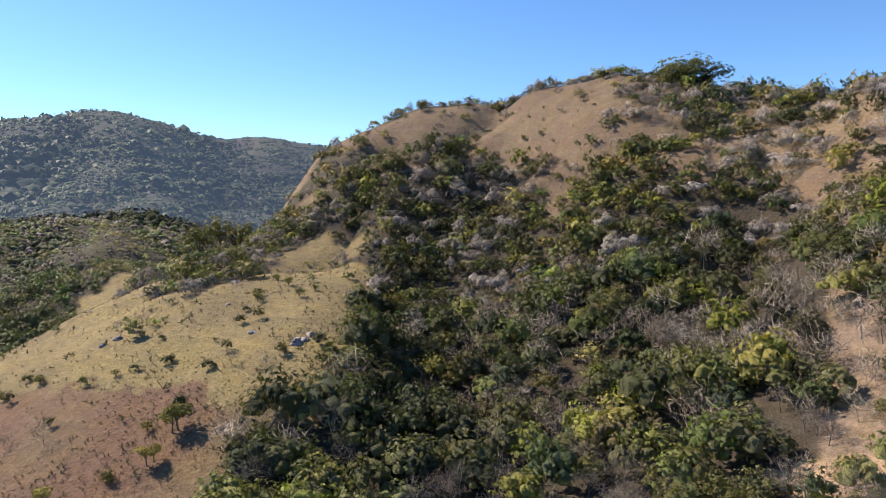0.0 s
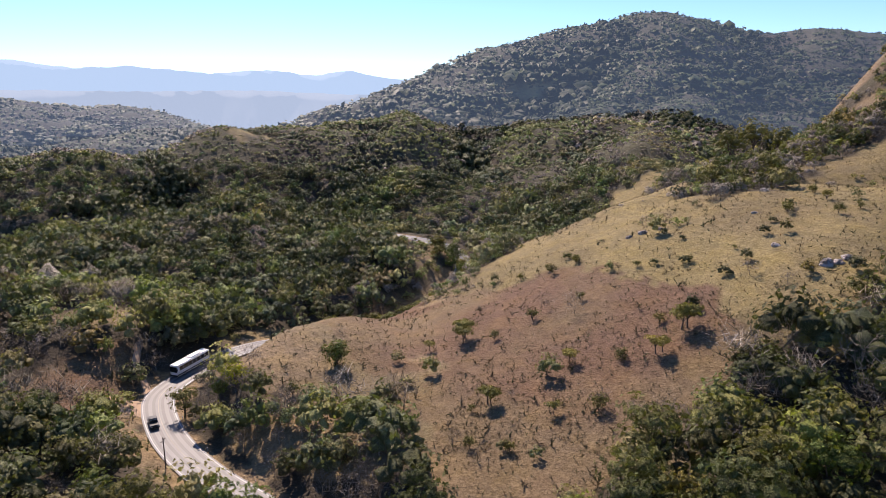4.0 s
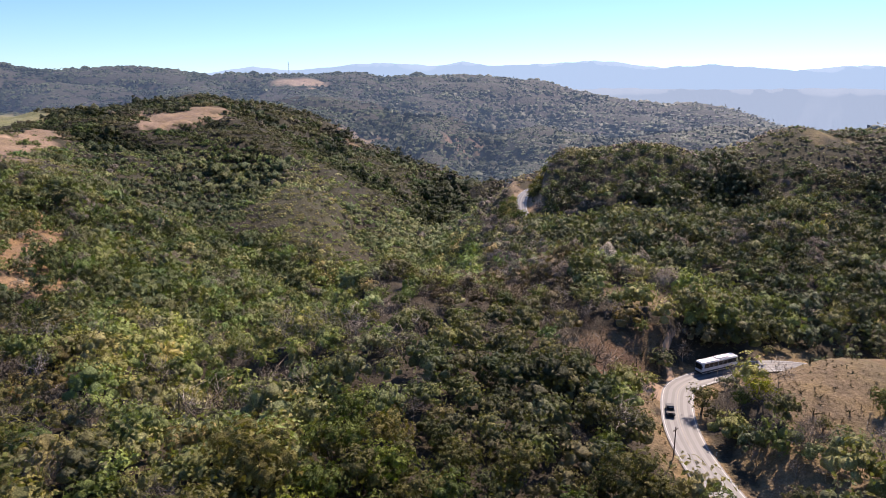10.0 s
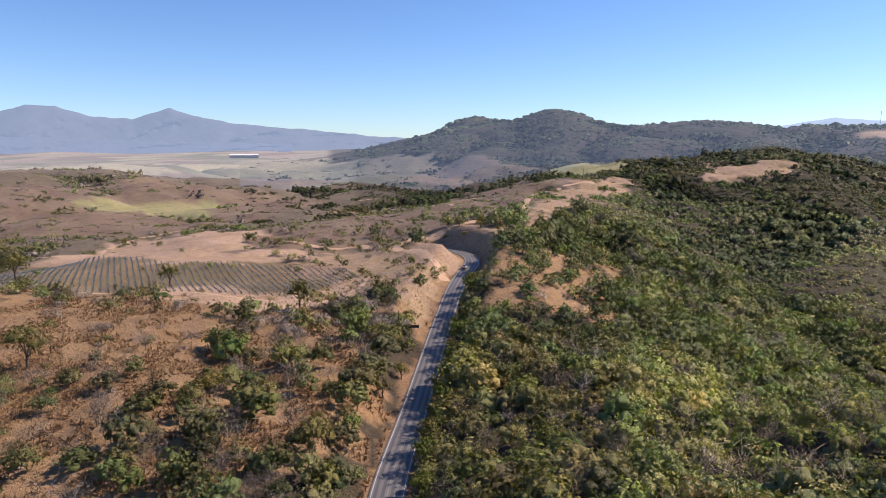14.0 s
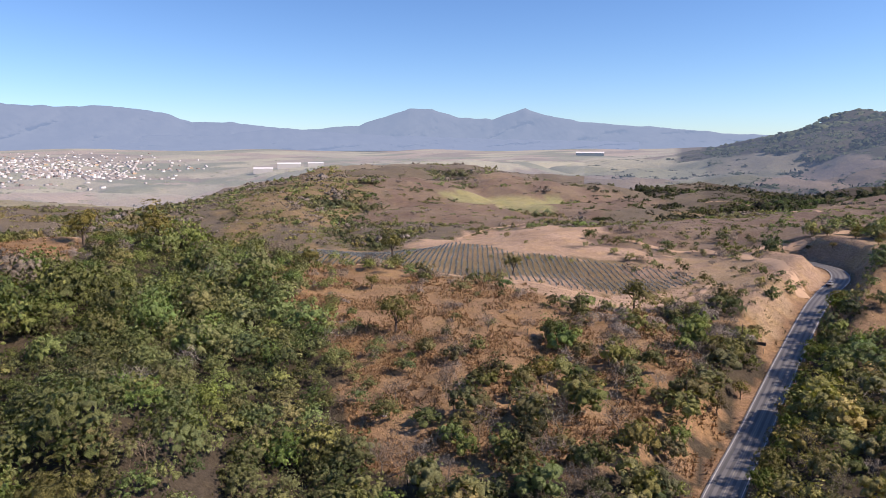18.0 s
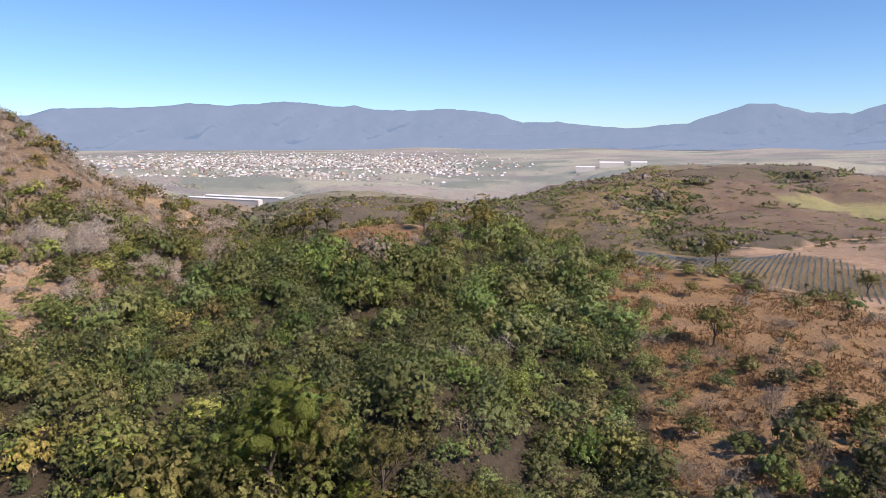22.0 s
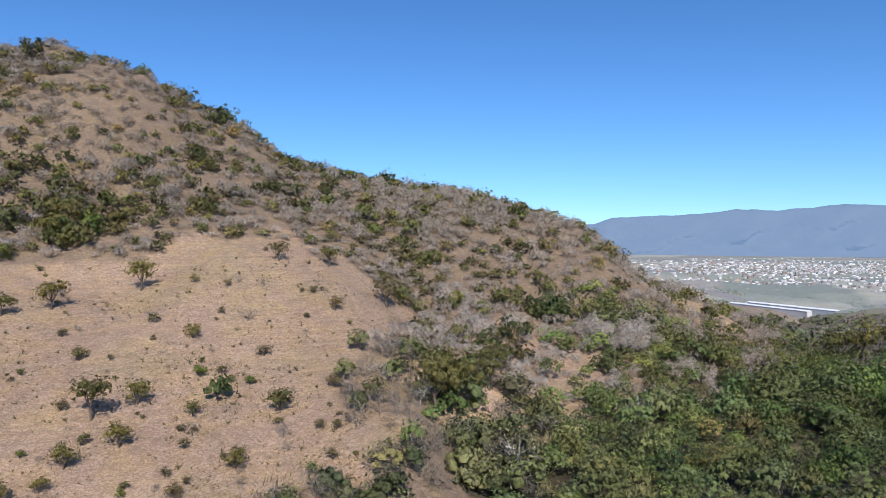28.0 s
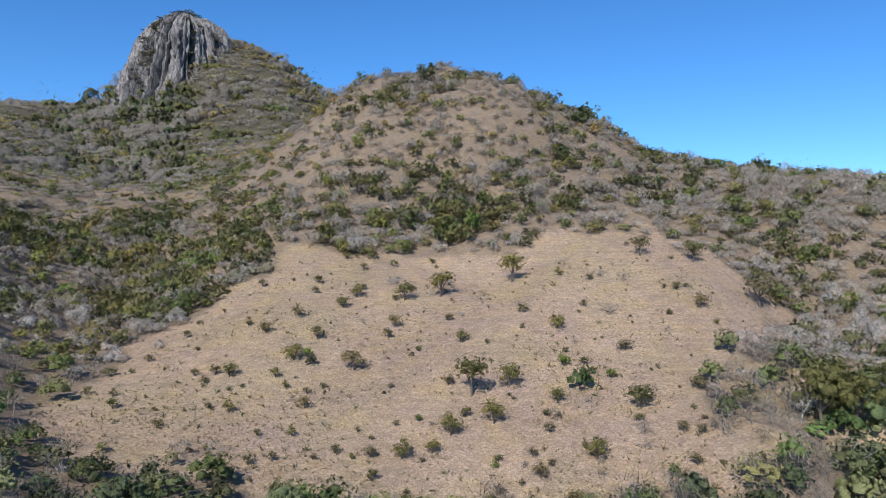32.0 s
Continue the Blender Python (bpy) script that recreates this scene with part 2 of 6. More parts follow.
EARTH = plain("bare_earth", (0.46, 0.32, 0.21), 0.95, 0.45, 0.4, 0, 0.1)
ROCK = rock_material(gain=0.62)
BOULDER = rock_material("pale_boulder_rock", 1.5)
CONCRETE = plain("concrete", (0.42, 0.4, 0.37), 0.85, 0.3, 2.0)
STEEL = plain("galvanised_steel", (0.5, 0.5, 0.5), 0.45, 0.2, 4.0, 0.8)
WHITE_PAINT = plain("white_paint", (0.8, 0.79, 0.77), 0.4, 0.1, 1.0)
WALL_WHITE = plain("whitewashed_wall", (0.55, 0.53, 0.5), 0.8, 0.2, 0.5)
WALL_TAN = plain("ochre_wall", (0.55, 0.4, 0.27), 0.8, 0.2, 0.5)
ROOF_RED = plain("clay_roof", (0.36, 0.16, 0.1), 0.8, 0.3, 0.7)
ROOF_GREY = plain("cement_roof", (0.5, 0.49, 0.47), 0.8, 0.25, 0.7)
GLASS_DARK = plain("tinted_glass", (0.015, 0.018, 0.02), 0.08, 0.1, 1.0)
GLASS_DARK.node_tree.nodes["Principled BSDF"].inputs["Specular IOR Level"].default_value = 0.6
RUBBER = plain("rubber", (0.025, 0.025, 0.025), 0.85, 0.2, 5.0)
DARK_PAINT = plain("dark_paint", (0.03, 0.032, 0.036), 0.3, 0.1, 1.0)
SILVER_PAINT = plain("silver_paint", (0.5, 0.51, 0.52), 0.3, 0.1, 1.0, 0.4)
SIGN_GREEN = plain("sign_back", (0.09, 0.085, 0.08), 0.5, 0.2, 2.0, 0.3)
LAMP_GLASS = plain("lamp_glass", (0.75, 0.75, 0.7), 0.1, 0.05, 2.0)
# far ranges: each glow colour paints the haze in front of them
FAR_BLUE = haze_glow_material("far_range", (0.035, 0.037, 0.036), (0.32, 0.48, 0.71), 0.57)
FAR_PALE = haze_glow_material("farthest_range", (0.02, 0.025, 0.03), (0.385, 0.57, 0.78), 0.92)
FAR_HAZE = haze_glow_material("hazy_hills", (0.02, 0.025, 0.03), (0.43, 0.58, 0.76), 0.74)
FAR_EAST = haze_glow_material("town_range", (0.036, 0.038, 0.036), (0.195, 0.29, 0.44), 0.95)

# ---- the lie of the land ----
LAND = []


def landform(name, *points):
    """One crest, foot, gully or face line of the land, as points on the ground."""
    LAND.extend(points)


landform("red_hill_crest", (227, -146, 108), (274, -144, 109), (309, -116, 114), (339, -88, 126), (367, -50, 123), (379, -21, 120), (390, 13, 116), (392, 47, 100), (384, 70, 92))
landform("red_hill_spur", (324, 62, 57), (277, 115, 35), (240, 134, 24), (203, 147, 12), (173, 155, 4), (142, 157, -2), (107, 160, 2), (92, 157, 2))
landform("red_hill_back", (340, -247, 60), (451, -164, 60), (538, -47, 50), (515, 72, 30), (404, 147, 12), (312, 180, 2), (204, 184, -1))
landform("red_hill_face", (238, -28, 45), (290, 7, 59), (202, 35, 36), (172, 69, 26), (150, 100, 15), (122, 107, 9), (159, 21, 28), (128, 44, 16), (110, 66, 12))
landform("red_hill_foot", (110, 23, 12), (103, 44, 11), (96, 78, 9), (91, 119, 7))
landform("ravine", (319, -26, 81), (270, 5, 45), (215, 12, 30), (165, 6, 19), (118, 1, 15))
landform("ravine_side", (246, -45, 54), (181, -56, 36), (130, -36, 21), (183, -80, 42), (209, -108, 69), (128, -78, 40), (160, -103, 55), (97, -55, 28), (107, -39, 22))
landform("under_camera", (70, 0, 12), (49, 49, 4), (61, -35, 16), (-60, 0, -2), (-46, -46, 0), (0, -70, 6), (25, 0, 3), (-12, 22, 0), (-13, -22, 2))
landform("forest_knoll", (101, 314, 8), (135, 279, 10), (175, 262, 4), (199, 225, 2))
landform("forest_knoll_foot", (90, 246, 2), (123, 200, -1), (139, 173, -5))
landform("dark_ridge_crest", (82, 432, 22), (157, 453, 36), (244, 442, 44), (313, 415, 50), (405, 401, 55), (501, 365, 51), (564, 303, 45))
landform("dark_ridge_foot", (80, 387, 0), (163, 365, 1), (236, 323, -5), (269, 276, -1), (303, 261, 5))
landform("dark_ridge_gully", (424, 366, 2), (425, 263, 24), (413, 203, 36))
landform("dark_ridge_back", (166, 618, -15), (329, 618, -8), (476, 567, 5), (655, 459, 30))
landform("far_hill_crest", (506, 695, 30), (567, 699, 49), (615, 698, 63), (679, 679, 83), (753, 658, 110), (815, 629, 129), (896, 585, 156), (988, 505, 193), (1058, 426, 176), (1105, 352, 144), (1143, 294, 172), (1163, 202, 146), (1247, 80, 131))
landform("far_hill_face", (656, 541, 77), (813, 451, 108), (848, 301, 85), (982, 235, 103), (669, 439, 50))
landform("far_hill_back", (903, 1003, -20), (1340, 1047, -10), (1678, 892, 20), (1835, 492, 30), (1700, 0, 60), (1222, -445, 90))
landform("hillock", (44, 221, 11), (60, 206, 13), (75, 198, 9), (92, 191, 3), (106, 186, -2))
landform("hillock_side", (27, 203, 7), (35, 168, 7), (13, 147, 8), (30, 124, 6), (36, 104, 2), (0, 112, 11), (48, 151, 5))
landform("hump", (91, 151, 8), (99, 151, 9), (111, 151, 7), (123, 154, 5))
landform("west_valley", (-1, 375, -43), (-20, 264, -28), (-38, 201, -19), (-46, 151, -7), (0, 545, -60), (34, 799, -72), (87, 1006, -67), (-33, 474, -54))
landform("spur_road_side", (39, 328, -3), (22, 289, -7), (60, 436, 3), (58, 517, -9), (13, 255, -7), (33, 212, -3))
landform("west_slope", (-215, 474, 10), (-197, 567, 6), (-156, 631, 15), (-94, 603, 4), (-76, 796, -16), (-14, 1000, -31), (-144, 453, -26), (-85, 386, -36), (-144, 319, -2), (-96, 215, 2), (-60, 180, -1), (-69, 139, 9), (-45, 103, 9))
landform("west_nose", (-125, 790, 4), (-28, 800, -22), (60, 830, -42))
landform("west_ridge", (-211, 260, 28), (-266, 363, 29), (-340, 554, 38), (-315, 625, 38), (-266, 696, 36), (-218, 749, 45), (-188, 911, 36))
landform("west_ridge_side", (-204, 297, 21), (-207, 411, 14), (-205, 564, 8), (-151, 205, 18), (-144, 263, 8), (-112, 310, -4), (-84, 148, 9), (-126, 170, 8), (-99, 119, 4), (-42, 159, 10), (-22, 219, 12), (-95, 511, -4))
landform("plateau_crest", (-713, 1543, 116), (-556, 1606, 115), (-310, 1570, 100), (-124, 1695, 114), (96, 1747, 105), (299, 1673, 87), (409, 1547, 61), (519, 1513, 39), (663, 1566, 37), (712, 1488, 13))
landform("plateau_side", (-475, 1156, 48), (-315, 1210, 56), (-210, 1131, 39), (-74, 1248, 35), (91, 1297, 33), (247, 1378, 31), (344, 1254, 8), (4, 1000, 2), (143, 1040, -11), (-123, 992, 19))
landform("plateau_back", (986, 1854, -60), (787, 2161, -20), (200, 2291, 60), (-399, 2265, 60), (-787, 2161, 60))
landform("cone_hill", (-1247, 1434, 145), (-1131, 1527, 146), (-1081, 1563, 167), (-990, 1563, 153), (-888, 1566, 114), (-797, 1725, 125), (-1392, 1436, 109), (-1568, 1397, 70), (-1701, 1315, 38), (-1817, 1241, 15))
landform("cone_hill_foot", (-997, 910, 23), (-823, 941, 25), (-676, 991, 36), (-472, 882, 41), (-377, 1033, 57), (-884, 1212, 76), (-691, 1218, 70))
landform("cone_hill_back", (-1174, 2207, 40), (-1662, 2128, 0), (-773, 2378, 50))
landform("field_ridge", (-322, -112, 26), (-334, -70, 28), (-343, -32, 23), (-345, 13, 16), (-346, 54, 11), (-351, 99, 8), (-335, 145, 9), (-301, 178, 8), (-241, 195, 13))
landform("field_front", (-321, -19, 18), (-318, 33, 14), (-306, 75, 13), (-265, 118, 11), (-225, 146, 10))
landform("soil_mound", (-406, 141, 5), (-398, 187, 12), (-383, 217, 14), (-345, 239, 13), (-296, 238, 11))
landform("field_behind", (-500, -143, -30), (-515, -72, -26), (-520, 18, -24), (-548, 116, -20), (-519, 210, -10), (-485, 280, 4), (-410, 320, 12))
landform("grass_face", (-215, 65, 11), (-167, 67, 11), (-152, 84, 6), (-111, 51, 6), (-161, 34, 6), (-223, 27, 11), (-166, 118, 8), (-118, 102, 5))
landform("grove_face", (-235, 0, 9), (-258, -33, 14), (-204, -50, 13), (-165, -9, 8), (-144, -42, 13), (-122, 4, 4), (-245, -86, 19), (-112, -44, 15))
landform("brown_hill", (-997, 73, 16), (-1034, 181, 25), (-1054, 314, 26), (-1011, 432, 19), (-1015, 542, 11))
landform("brown_hill_face", (-638, 46, -8), (-685, 144, -4), (-700, 241, 2), (-674, 328, -1), (-641, 409, -5), (-506, 392, 0), (-783, 538, 7), (-802, 678, 12), (-616, 586, 0))
landform("brown_hill_spur", (-850, 6, 2), (-739, -43, -9))
landform("low_knoll", (-753, -102, 1), (-746, -147, 0), (-618, -168, 2), (-659, -236, -4))
landform("plain_near", (-1193, -126, -47), (-1315, -307, -40), (-1172, -434, -35), (-1600, 12, -37), (-1985, 245, -8))
landform("plain_mid", (-2159, -792, -24), (-2258, -438, -31), (-2500, 20, -26), (-2588, 770, 1), (-2384, 1268, 13), (-1982, 1353, 12))
landform("plain_far", (-3893, -1577, 25), (-4223, -810, 39), (-4296, 177, 37), (-4217, 1254, 37), (-3806, 2208, 39), (-3381, 2657, 42))
landform("plain_west", (-4103, 899, 18), (-3620, 1451, 18), (-2732, 1667, 17), (-3037, 2285, 25))
landform("dry_hill_shoulder", (-172, -405, 129), (-199, -381, 114), (-229, -352, 104), (-257, -320, 100), (-281, -284, 87), (-300, -249, 77), (-312, -225, 54), (-336, -198, 35), (-359, -166, 17))
landform("dry_hill_low", (-207, -217, 49), (-234, -187, 36), (-252, -163, 24), (-267, -137, 14), (-171, -168, 25), (-120, -154, 21), (-156, -220, 41), (-119, -135, 16), (-200, -141, 15))
landform("dry_hill_back", (-526, -192, -30), (-485, -280, -20), (-444, -373, 20), (-369, -473, 60), (-270, -580, 100))
landform("dry_hill_crest", (4, -430, 161), (-25, -429, 174), (-55, -426, 181), (-85, -421, 180), (-113, -415, 167), (-146, -404, 142), (-177, -392, 120))
landform("dry_hill_upper", (9, -330, 97), (-42, -337, 103), (-87, -318, 97), (-130, -287, 82))
landform("grass_top", (25, -274, 65), (-16, -275, 64), (-57, -269, 65), (-95, -263, 72), (-122, -224, 59))
landform("dry_face", (34, -228, 45), (-3, -225, 45), (-40, -218, 45), (-84, -206, 46), (57, -187, 32), (19, -179, 30), (-18, -177, 29), (-54, -170, 30), (-91, -167, 35), (62, -164, 29), (28, -147, 23), (-2, -142, 18), (-32, -138, 18), (-59, -129, 20), (-91, -131, 30), (-124, -157, 39))
landform("grove_low", (-123, -110, 16), (-157, -98, 16), (-190, -78, 19), (-219, -53, 20), (-109, -55, 16), (-80, -100, 14), (-138, -23, 21))
landform("dry_crest_back", (19, -540, 130), (-78, -555, 120), (-173, -533, 110))
landform("north_forest", (29, -499, 151), (76, -615, 159), (194, -735, 187), (307, -739, 185), (88, -472, 107), (155, -454, 98), (173, -383, 78), (85, -319, 56), (103, -239, 45), (78, -168, 31), (57, -128, 26), (41, -134, 23))
landform("peak_crest", (433, -901, 237), (364, -910, 245), (312, -897, 239), (177, -933, 338), (146, -944, 323), (101, -945, 293), (24, -940, 245))
landform("peak_back", (131, -1243, 150), (386, -1189, 220), (587, -1104, 150))
landform("peak_top", (275, -909, 300), (242, -919, 330), (216, -925, 346))
landform("unseen", (103, -123, 60), (193, -230, 110), (386, -460, 150), (743, -669, 170), (410, -287, 110), (1157, -1379, 200), (1631, -761, 160), (1100, -1905, 120), (382, -2167, 100), (-260, -1477, 60), (-750, -1299, 20), (-1061, -1061, -10), (-901, -631, -30), (-816, -380, -35), (-156, -886, 90), (-450, -779, 60), (153, -95, 60))
landform("outer_edge", (4900, 0, 40), (4733, 1268, 40), (4244, 2450, -250), (3465, 3465, -250), (2450, 4244, -250), (1268, 4733, -250), (0, 4900, -250), (-1268, 4733, -250), (-2450, 4244, 40), (-3465, 3465, 40), (-4244, 2450, 40), (-4733, 1268, 40), (-4900, 0, 40), (-4733, -1268, 40), (-4244, -2450, 40), (-3465, -3465, 40), (-2450, -4244, 40), (-1268, -4733, 40), (0, -4900, 40), (1268, -4733, 40), (2450, -4244, 40), (3465, -3465, 40), (4244, -2450, 40), (4733, -1268, 40))
landform("far_apron", (3300, 0, 20), (3101, 1129, 20), (2858, 1650, -160), (2528, 2121, -160), (2121, 2528, -160), (1650, 2858, -160), (1129, 3101, -160), (573, 3250, -160), (0, 3300, -160), (-854, 3188, 20), (-1650, 2858, 20), (-2121, -2528, 20), (-1129, -3101, 20), (0, -3300, 20), (1129, -3101, 20), (2121, -2528, 20), (2858, -1650, 20))
landform("low_gap", (1250, 2165, -120), (673, 2511, -110), (1543, 1839, -120), (235, 2690, -60), (1839, 1543, -100))



def warp(x, y):
    r = np.hypot(x, y) + 1e-6
    s = np.log(1 + r / 60.0) / r
    return x * s, y * s


def hash2(i, j, seed):
    h = np.sin(i * 127.1 + j * 311.7 + seed * 74.7) * 43758.5453
    return h - np.floor(h)


def vnoise(x, y, seed=0):
    """Smooth value noise, -1 to 1."""
    i, j = np.floor(x), np.floor(y)
    u, v = x - i, y - j
    u, v = u * u * (3 - 2 * u), v * v * (3 - 2 * v)
    a, b = hash2(i, j, seed), hash2(i + 1, j, seed)
    c, d = hash2(i, j + 1, seed), hash2(i + 1, j + 1, seed)
    return 2 * ((a * (1 - u) + b * u) * (1 - v) + (c * (1 - u) + d * u) * v) - 1


def fbm(x, y, seed=0, octaves=4):
    return sum(0.5 ** k * vnoise(x * 2.03 ** k + 17 * k, y * 2.03 ** k - 9 * k, seed + k) for k in range(octaves))


def seg_distance(x, y, line):
    """Distance from points to a polyline in plan, and the height of its nearest point."""
    best, height = np.full(np.shape(x), 1e9), np.zeros(np.shape(x))
    for (ax, ay, az), (bx, by, bz) in zip(line, line[1:]):
        dx, dy = bx - ax, by - ay
        k = np.clip(((x - ax) * dx + (y - ay) * dy) / (dx * dx + dy * dy + 1e-9), 0, 1)
        d = np.hypot(x - ax - k * dx, y - ay - k * dy)
        near = d < best
        best, height = np.where(near, d, best), np.where(near, az + k * (bz - az), height)
    return best, height


def spline(points, step):
    """A smooth line through points, sampled about every step metres."""
    P = np.array([points[0]] + list(points) + [points[-1]], float)
    out = []
    for a, b, c, d in zip(P, P[1:], P[2:], P[3:]):
        n = max(2, int(np.linalg.norm(c - b) / step))
        for k in range(n):
            t = k / n
            out.append(0.5 * (2 * b + (c - a) * t + (2 * a - 5 * b + 4 * c - d) * t * t + (3 * b - a - 3 * c + d) * t ** 3))
    out.append(P[-1])
    return np.array(out)


ROAD = spline([(90, 494, 6), (66, 440, 4), (58, 392, 1), (62, 366, 0), (90, 352, -1), (150, 325, -1), (214, 266, 0), (229, 236, 0), (232, 208, -3), (215, 190, -9),
               (185, 178, -12), (150, 173, -11), (118, 169, -5), (93, 163, 0), (76, 159, 0), (64, 152, 0), (59, 144, 0), (55, 131, 0), (53, 113, 0), (54, 92, 0), (54, 66, 0),
               (44, 34, 0), (10, 16, -1), (-40, 30, -1), (-74, 62, 0), (-97, 86, 0), (-125, 121, 0), (-158, 164, 4), (-186, 203, 10),
               (-200, 225, 12.5), (-211, 243, 14), (-228, 257, 14.5), (-252, 262, 14)], 5)
GRIDA, GRIDR = 520, 265
R0, R1 = 8.0, 4980.0


def bearing_of(x, y):
    return np.degrees(np.arctan2(y, x)) % 360


def bare_height(x, y):
    r = np.hypot(x, y)
    land = np.array(LAND, float)
    px, py = warp(land[:, 0], land[:, 1])
    n = len(land)
    d2 = (px[:, None] - px) ** 2 + (py[:, None] - py) ** 2
    K = 0.5 * d2 * np.log(d2 + 1e-9) + np.eye(n) * 0.003
    A = np.zeros((n + 3, n + 3))
    A[:n, :n], A[:n, n], A[:n, n + 1], A[:n, n + 2] = K, 1, px, py
    A[n:, :n] = A[:n, n:].T
    w = np.linalg.solve(A, np.concatenate([land[:, 2], np.zeros(3)]))
    gx, gy = warp(x, y)
    z = w[n] + w[n + 1] * gx + w[n + 2] * gy
    for k in range(n):
        q = (gx - px[k]) ** 2 + (gy - py[k]) ** 2
        z = z + w[k] * 0.5 * q * np.log(q + 1e-9)
    # gullies and small rises, larger further off
    rough = np.clip(r / 400, 0.25, 3.0)
    z = z + rough * (3.0 * fbm(x / 95, y / 95, 3) + 1.0 * fbm(x / 24, y / 24, 8, 3)) * np.clip(1.2 - r / 2600, 0, 1)
    mid = np.clip((r - 190) / 160, 0, 1) * np.clip((1500 - r) / 500, 0, 1)
    z = z - mid * (10 * (1 - np.abs(vnoise(x / 74 + 0.4 * vnoise(x / 30, y / 30, 2), y / 74, 47))) ** 3 - 3.1) * np.clip(np.abs(bearing_of(x, y) - 164) / 30 - 0.8, 0, 1)
    far = np.clip((r - 500) / 700, 0, 1) * np.clip((3000 - r) / 800, 0, 1)
    z = z - far * 24 * (1 - np.abs(vnoise(x / 210, y / 210, 31))) ** 3 + far * 8
    return z


def settle_road(x, y, z):
    """Cuts and banks the land to the road."""
    d, h = seg_distance(x, y, ROAD[::2])
    k = np.clip((d - 6.0) / 11.0, 0, 1)
    k = k * k * (3 - 2 * k)
    return np.where(d < 17, (h - 0.2) * (1 - k) + z * k, z)


_a = np.arange(GRIDA) * 2 * np.pi / GRIDA
_r = np.concatenate([np.geomspace(R0, 80, 30, endpoint=False), np.geomspace(80, 450, GRIDR - 140, endpoint=False), np.geomspace(450, R1, 110)])
GX, GY = np.cos(_a)[:, None] * _r, np.sin(_a)[:, None] * _r
GZ = settle_road(GX, GY, bare_height(GX, GY))


def ground(x, y):
    """Height of the land at points in plan."""
    x, y = np.asarray(x, float), np.asarray(y, float)
    a = (np.arctan2(y, x) % (2 * np.pi)) * GRIDA / (2 * np.pi)
    r = np.clip(np.interp(np.hypot(x, y), _r, np.arange(GRIDR)), 0, GRIDR - 1.001)
    i, j = np.floor(a).astype(int), np.floor(r).astype(int)
    u, v = a - i, r - j
    i, i1 = i % GRIDA, (i + 1) % GRIDA
    return (GZ[i, j] * (1 - u) + GZ[i1, j] * u) * (1 - v) + (GZ[i, j + 1] * (1 - u) + GZ[i1, j + 1] * u) * v

# ---- ground cover ----
# each cover in two tones that lie in patches
COVERS = {"litter": ((0.068, 0.055, 0.038), (0.095, 0.085, 0.05)), "red": ((0.178, 0.106, 0.064), (0.202, 0.142, 0.077)), "umber": ((0.19, 0.132, 0.085), (0.225, 0.165, 0.1)), "gold": ((0.275, 0.215, 0.095), (0.215, 0.165, 0.08)), "dry": ((0.27, 0.195, 0.11), (0.2, 0.155, 0.085)),
          "tan": ((0.37, 0.258, 0.175), (0.35, 0.255, 0.158)), "orange": ((0.285, 0.178, 0.094), (0.325, 0.213, 0.118)), "pale": ((0.48, 0.34, 0.235), (0.42, 0.29, 0.19)),
          "field": ((0.33, 0.3, 0.15), (0.29, 0.29, 0.14)), "brown": ((0.19, 0.135, 0.1), (0.235, 0.178, 0.125))}
# leaf litter, its colour darkened to paint in shade between the trees
SHADED_LITTER, SCRUB = (0.068, 0.055, 0.038), (0.24, 0.175, 0.12)
CLEARINGS = []


def clearing(cover, trees, *outline):
    """An open patch: its ground cover, and how much of the wood still stands on it."""
    CLEARINGS.append((cover, trees, np.array(outline, float)))


clearing("red", 0.05, (88, 137), (157, 185), (196, 190), (169, 129), (177, 101), (165, 66), (147, 45), (132, 40), (119, 42), (105, 42), (91, 94), (78, 123))  # red slope
clearing("gold", 0.07, (167, 150), (218, 166), (352, 177), (376, 166), (236, 95), (224, 73), (300, 66), (296, 36), (265, 26), (220, 24), (171, 24), (152, 25), (138, 29), (137, 42), (158, 56), (169, 97), (160, 123))  # gold grass slope
clearing("dry", 0.88, (61, 112), (65, 124), (73, 118), (94, 117), (109, 68), (118, 46), (105, 40), (64, 85))  # lower slope
clearing("umber", 0.15, (370, 95), (847, 223), (361, 68), (344, 53), (344, 70))  # upper bare hill low
clearing("umber", 0.80, (321, 23), (278, -68), (303, -89), (262, -133), (225, -145), (182, -119), (224, -96), (248, -66), (297, -29), (308, 6))  # upper scrub
clearing("umber", 0.20, (1074, 201), (373, 29), (376, -27), (354, -63), (310, -91), (278, -68), (276, -57), (299, -41), (311, -25), (337, 12), (322, 25), (344, 53))  # upper bare hill
clearing("umber", 0.35, (269, -60), (293, -43), (297, -29), (265, -48))  # scree
clearing("red", 0.06, (96, 100), (114, 75), (121, 58), (106, 52), (84, 46), (66, 58), (68, 74), (82, 86))  # red slope foot
clearing("tan", 0.15, (99, -47), (103, -55), (98, -67), (88, -60))  # near ledge
clearing("dry", 0.15, (53, 208), (59, 205), (80, 200), (82, 187), (62, 181), (53, 190))  # hillock top
clearing("red", 0.20, (32, 155), (37, 159), (58, 165), (68, 172), (65, 160), (54, 146), (44, 147))  # bank
clearing("dry", 0.20, (53, 150), (57, 143), (51, 118), (50, 101), (53, 94), (47, 99), (46, 111), (48, 135))  # roadside
clearing("dry", 0.15, (74, 108), (79, 124), (95, 124), (106, 100), (96, 94))  # grass below the hump
clearing("dry", 0.12, (72, 151), (90, 164), (115, 179), (106, 142), (93, 122), (74, 120))  # hump
clearing("gold", 0.20, (228, 421), (270, 436), (244, 409))  # far glade
